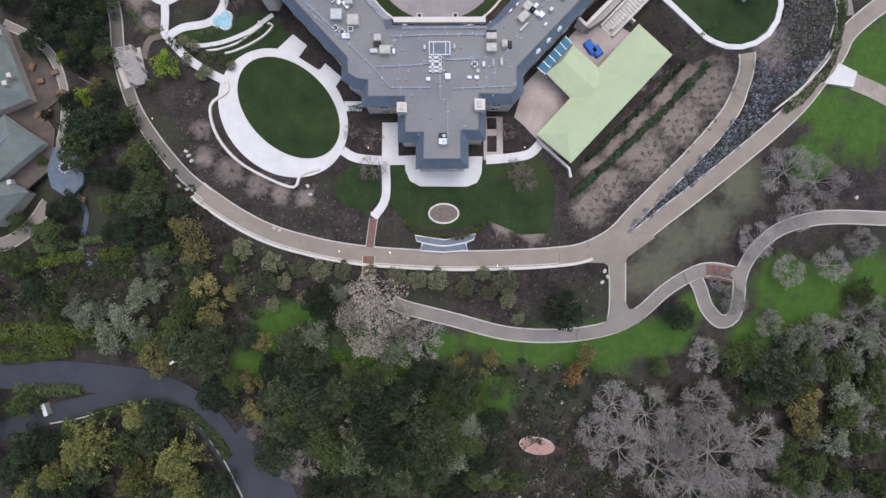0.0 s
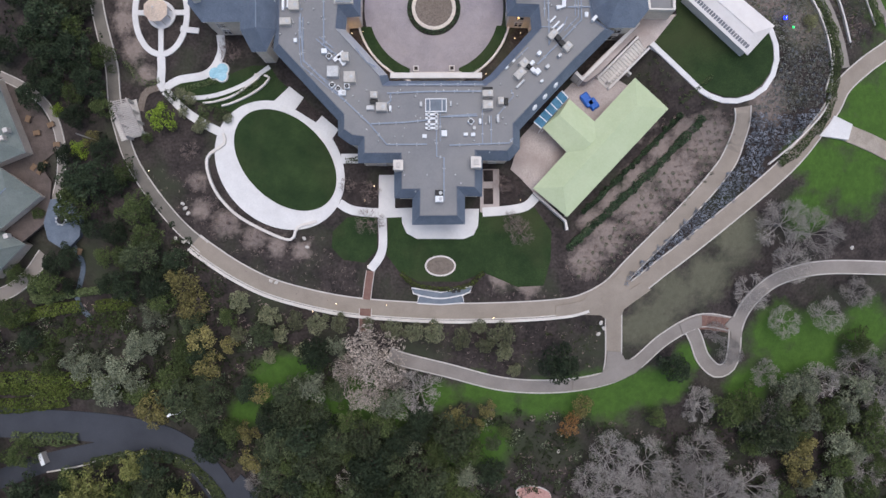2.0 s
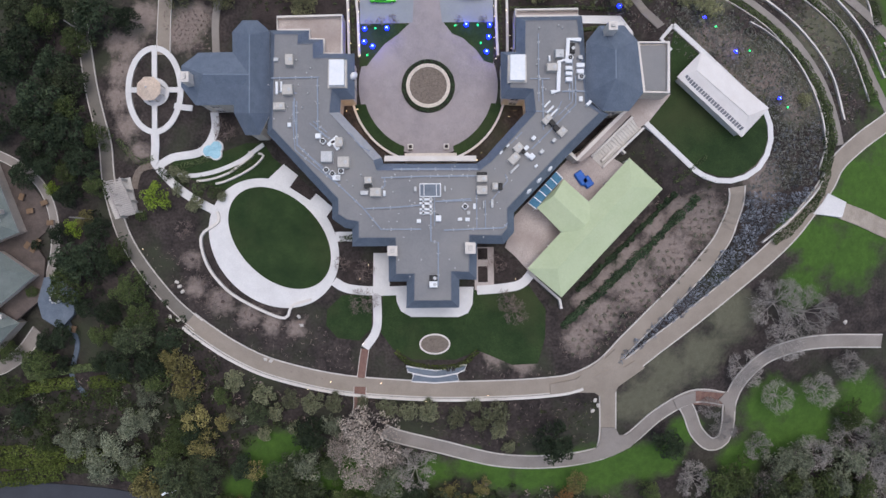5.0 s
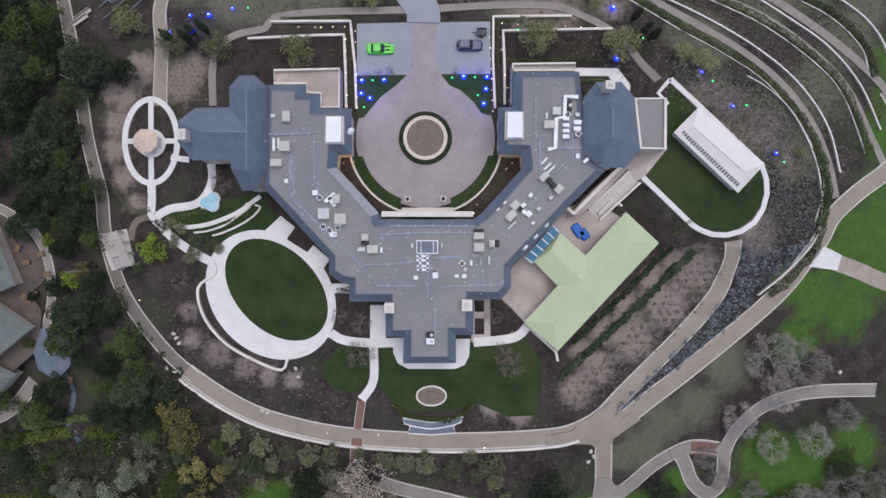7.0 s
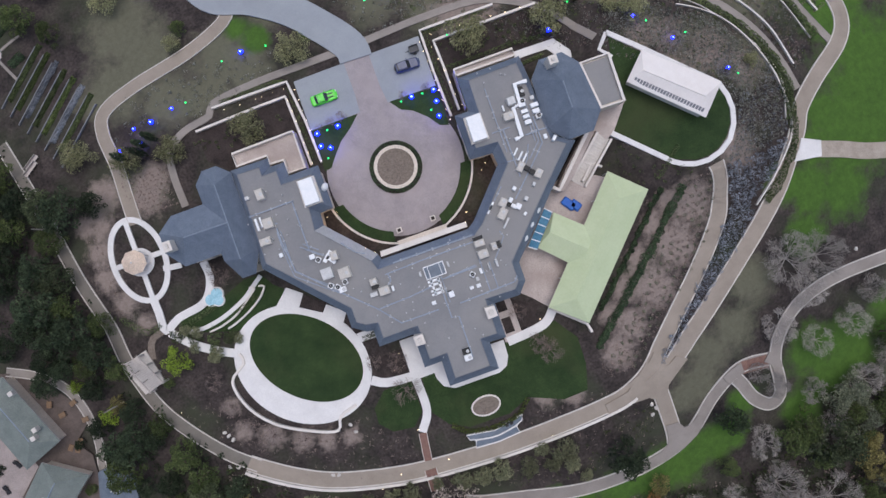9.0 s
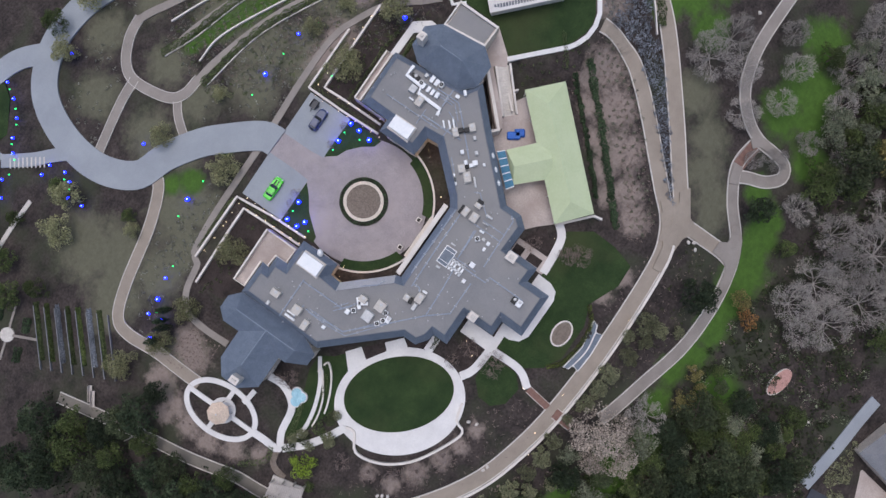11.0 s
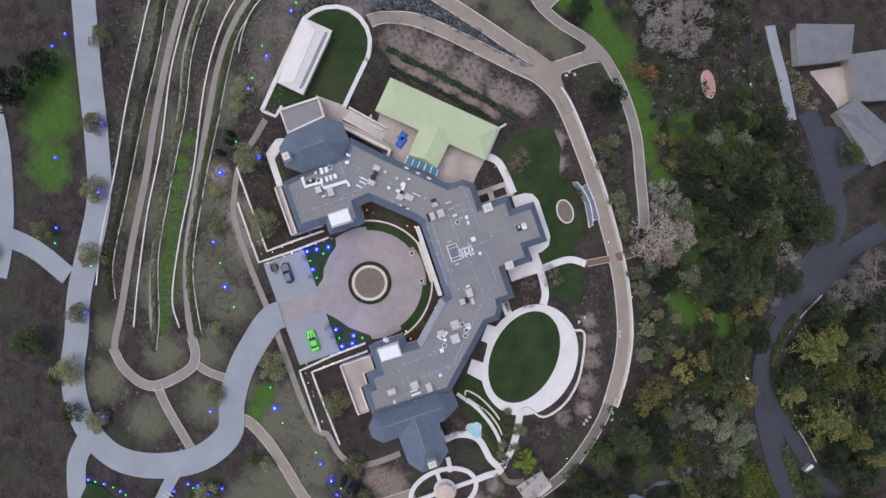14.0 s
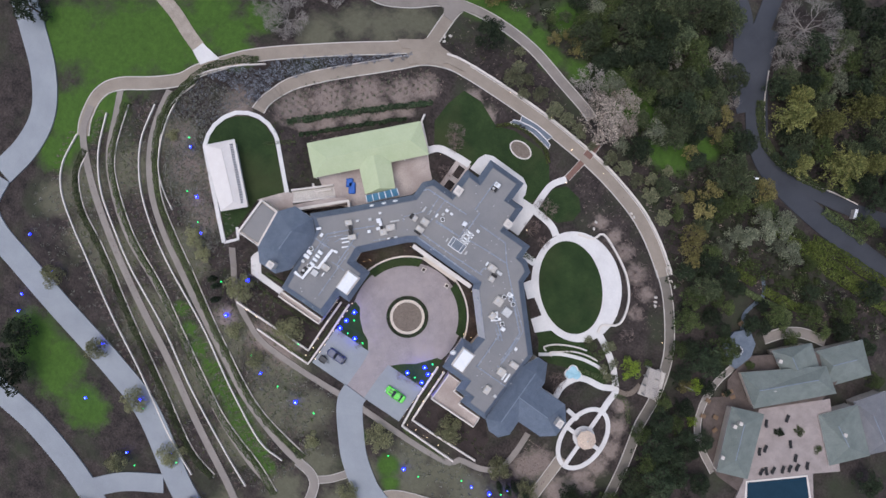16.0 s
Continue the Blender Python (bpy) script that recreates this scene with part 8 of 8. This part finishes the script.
for a, b, n in ((((-12.0, 18.5),), ((-11.7, 5.1),), 8), (((-13.7, 17.1),), ((-13.4, 5.3),), 7), (((11.6, 19.2),), ((12.1, 4.4),), 9), (((13.4, 17.4),),
        ((14.9, 6.2),), 6), (((-18.0, 19.2),), ((-13.8, 19.3),), 3), (((13.8, 19.8),), ((30.5, 19.0),), 7), (((-24.9, 19.4),), ((-19.0, 19.2),), 3)):
    a, b = Vector(a[0]), Vector(b[0])
    rows += [tuple(a.lerp(b, k / (n - 1))) for k in range(n)]
lights(rows, "warm", "small warm path light", "warm path lights", 0.75)
lights(((-14.2, -4.6), (-12.3, -4.3), (-9.6, -11.9), (-8.4, -13.2), (8.6, -13.5), (9.3, -12.0), (15.4, -4.8), (14.4, -5.8), (-10.5, -31.6), (-12.1, -34.1),
        (15.2, -34.3), (-11.7, -45.5)), "warm", "small warm facade light", "warm path lights", 0.6)
lights(((-33.4, -49.1), (-25.4, -52.1), (-21.5, -53.6), (-13.5, -54.7), (-0.6, -55.8), (6.4, -55.6), (17.8, -55.4), (-17.4, -52.2), (-8.5, -52.5), (10.3, -54.9),
        (-44.3, -34.6), (-50.3, -28.5)), "warm", "small warm path light", "warm path lights", 0.0)

# ---- small garden things ----
for x, y in ((-44.3, -34.4), (-43.8, -35.2), (-43.3, -36.1), (-45.5, -40.5), (-44.1, -41.1), (-22.9, -40.7), (-22.4, -42.2), (-28.8, -48.1), (-27.8, -48.4),
        (29.3, -56.0), (29.9, -57.0), (22.6, -80.2), (29.0, -58.0), (76.4, -43.0)) + ((23.0, -77.1), (15.0, -98.7)):
    bm = bmesh.new()
    bmesh.ops.create_icosphere(bm, subdivisions=1, radius=0.42, matrix=Matrix.LocRotScale((x, y, terrain(x, y) + 0.2), Euler((0, 0, x)), (1.1, 0.8, 0.6)))
    for q in bm.verts:
        q.co += Vector((noise.noise(q.co * 3), noise.noise(q.co * 4), 0)) * 0.12
    tagged(part("boulder", bm, kerb_stone), "pale rough boulder in the bed", "boulder", "pale boulders")
bx, by = ((18.0, -88.5),)[0]
slab("mound_base", ellipse(bx, by, 3.3, 1.6, -12, 30), terrain(bx, by) + 0.35, mat("pink gravel", (0.4, 0.22, 0.19),
        (0.5, 0.3, 0.26), 1.5, 0.9, 0.5), "small pink gravel garden", "flower bed", 1.2)
wall_line(ellipse(bx, by, 3.3, 1.6, -12, 24), 0.2, 0.4, kerb_stone, "pale stone ring round the gravel", True)
for x, y in ((-73.7, -81.2),):
    t = thing("gate_pillar", "pale gate pillar with a lamp", "pillar", x, y, terrain(x, y), 20)
    box("pillar", (0, 0, 0.9), (0.6, 2.2, 1.8), kerb_stone, t)
    box("cap", (0, 0, 1.85), (0.75, 2.4, 0.12), metal_white, t)
# unidentified small white two-lobed object, built as a post with two plates
post = thing("street_lamp", "white post with two flat arms beside the lane", "street lamp", -45.2, -71.3, terrain(-45.2, -71.3), 20)
v, f = [], []
limb(v, f, (0, 0, -0.3), (0, 0, 6.2), 0.09, 0.06, 8)
mesh("pole", v, f, metal_grey, post)
for k in (-1, 1):
    v, f = [], []
    limb(v, f, (0, 0, 6.1), (1.1 * k, 0.3, 6.4), 0.05, 0.04, 6)
    mesh("arm", v, f, metal_white, post)
    box("lamp_head", (1.4 * k, 0.35, 6.4), (0.8, 0.4, 0.16), metal_white, post, 15, "flat white plate on an arm", 0.05)
wall_line(((-73.7, -84.2), (-67.0, -82.9), (-61.4, -81.1), (-55.8, -80.4), (-49.9, -80.6), (-46.3, -82.8), (-43.5, -86.5), (-40.3, -91.7),
        (-37.4, -98.4)), 0.25, 0.4, kerb_stone, "low pale wall beside the driveway")
for x, y in ((-57.8, -23.6), (-59.0, 9.2)):
    v, f = [], []
    limb(v, f, (x - 1.5, y + 0.4, terrain(x, y) - 0.2), (x - 1.2, y + 0.3, terrain(x, y) + 8), 0.14, 0.1, 8)
    tagged(mesh("utility_pole", v, f, pale_wood), "bleached bare timber pole among trees", "pole")

narrow = np.array([(p.x, p.y) for line in NARROW for p in line])
DRESS = fill(((83.5, 15.7), (85.0, 5.8), (79.7, -3.8), (68.2, -12.9), (41.0, 6.7), (13.2, 21.2), (-0.6, 37.0), (3.6, 52.0), (21.7, 58.9), (54.5, 41.6),
        (76.7, 28.4)), 0.95, 0.4, 0.9)
DRESS = [q for q in DRESS if np.min(np.hypot(narrow[:, 0] - q[0], narrow[:, 1] - q[1])) > 1.15]
tufts("terrace_grass", DRESS[::2], 0.5, 0.28, SAGE, "dry grey green grass on the terraces", 12, 0.14)
tufts("terrace_weeds", DRESS[1::4], 0.5, 0.25, MID, "low green weeds on the terraces", 12, 0.14)
tufts("terrace_scrub", DRESS[3::4], 0.45, 0.3, TWIG, "dry pinkish scrub on the terraces", 12, 0.12)
tufts("leaf_litter", fill(((-54.5, -27.3), (-50.0, -34.3), (-41.1, -43.3), (-28.3, -50.4), (-13.4, -52.7), (-11.3, -47.0), (-19.3, -43.5), (-27.2, -43.4),
        (-35.2, -40.4), (-40.1, -35.4), (-45.1, -28.4)), 1.1, 0.5, 0.5) + fill(((-8.3, -47.6), (-4.4, -49.8), (6.6, -51.7), (20.6, -51.3), (25.6, -50.6),
        (19.6, -50.0), (9.6, -47.9), (6.1, -49.2), (-3.4, -49.1)), 1.0, 0.5, 0.5) + fill(((-35.7, -53.5), (-15.5, -56.7), (-5.6, -59.8), (12.4, -65.0),
        (28.8, -64.2), (29.9, -56.0), (12.3, -56.4), (-7.5, -55.7), (-27.5, -52.6)), 1.2, 0.5, 0.6), 0.3, 0.12, TWIG, "scattered dry litter on the mulch", 7, 0.1)
tufts("bank_weeds", fill(((-35.7, -53.5), (-15.5, -56.7), (-5.6, -59.8), (12.4, -65.0), (28.8, -64.2), (29.9, -56.0), (12.3, -56.4), (-7.5, -55.7),
        (-27.5, -52.6)), 1.5, 0.5, 0.5), 0.5, 0.25, MID, "low weeds on the bank", 10, 0.14)
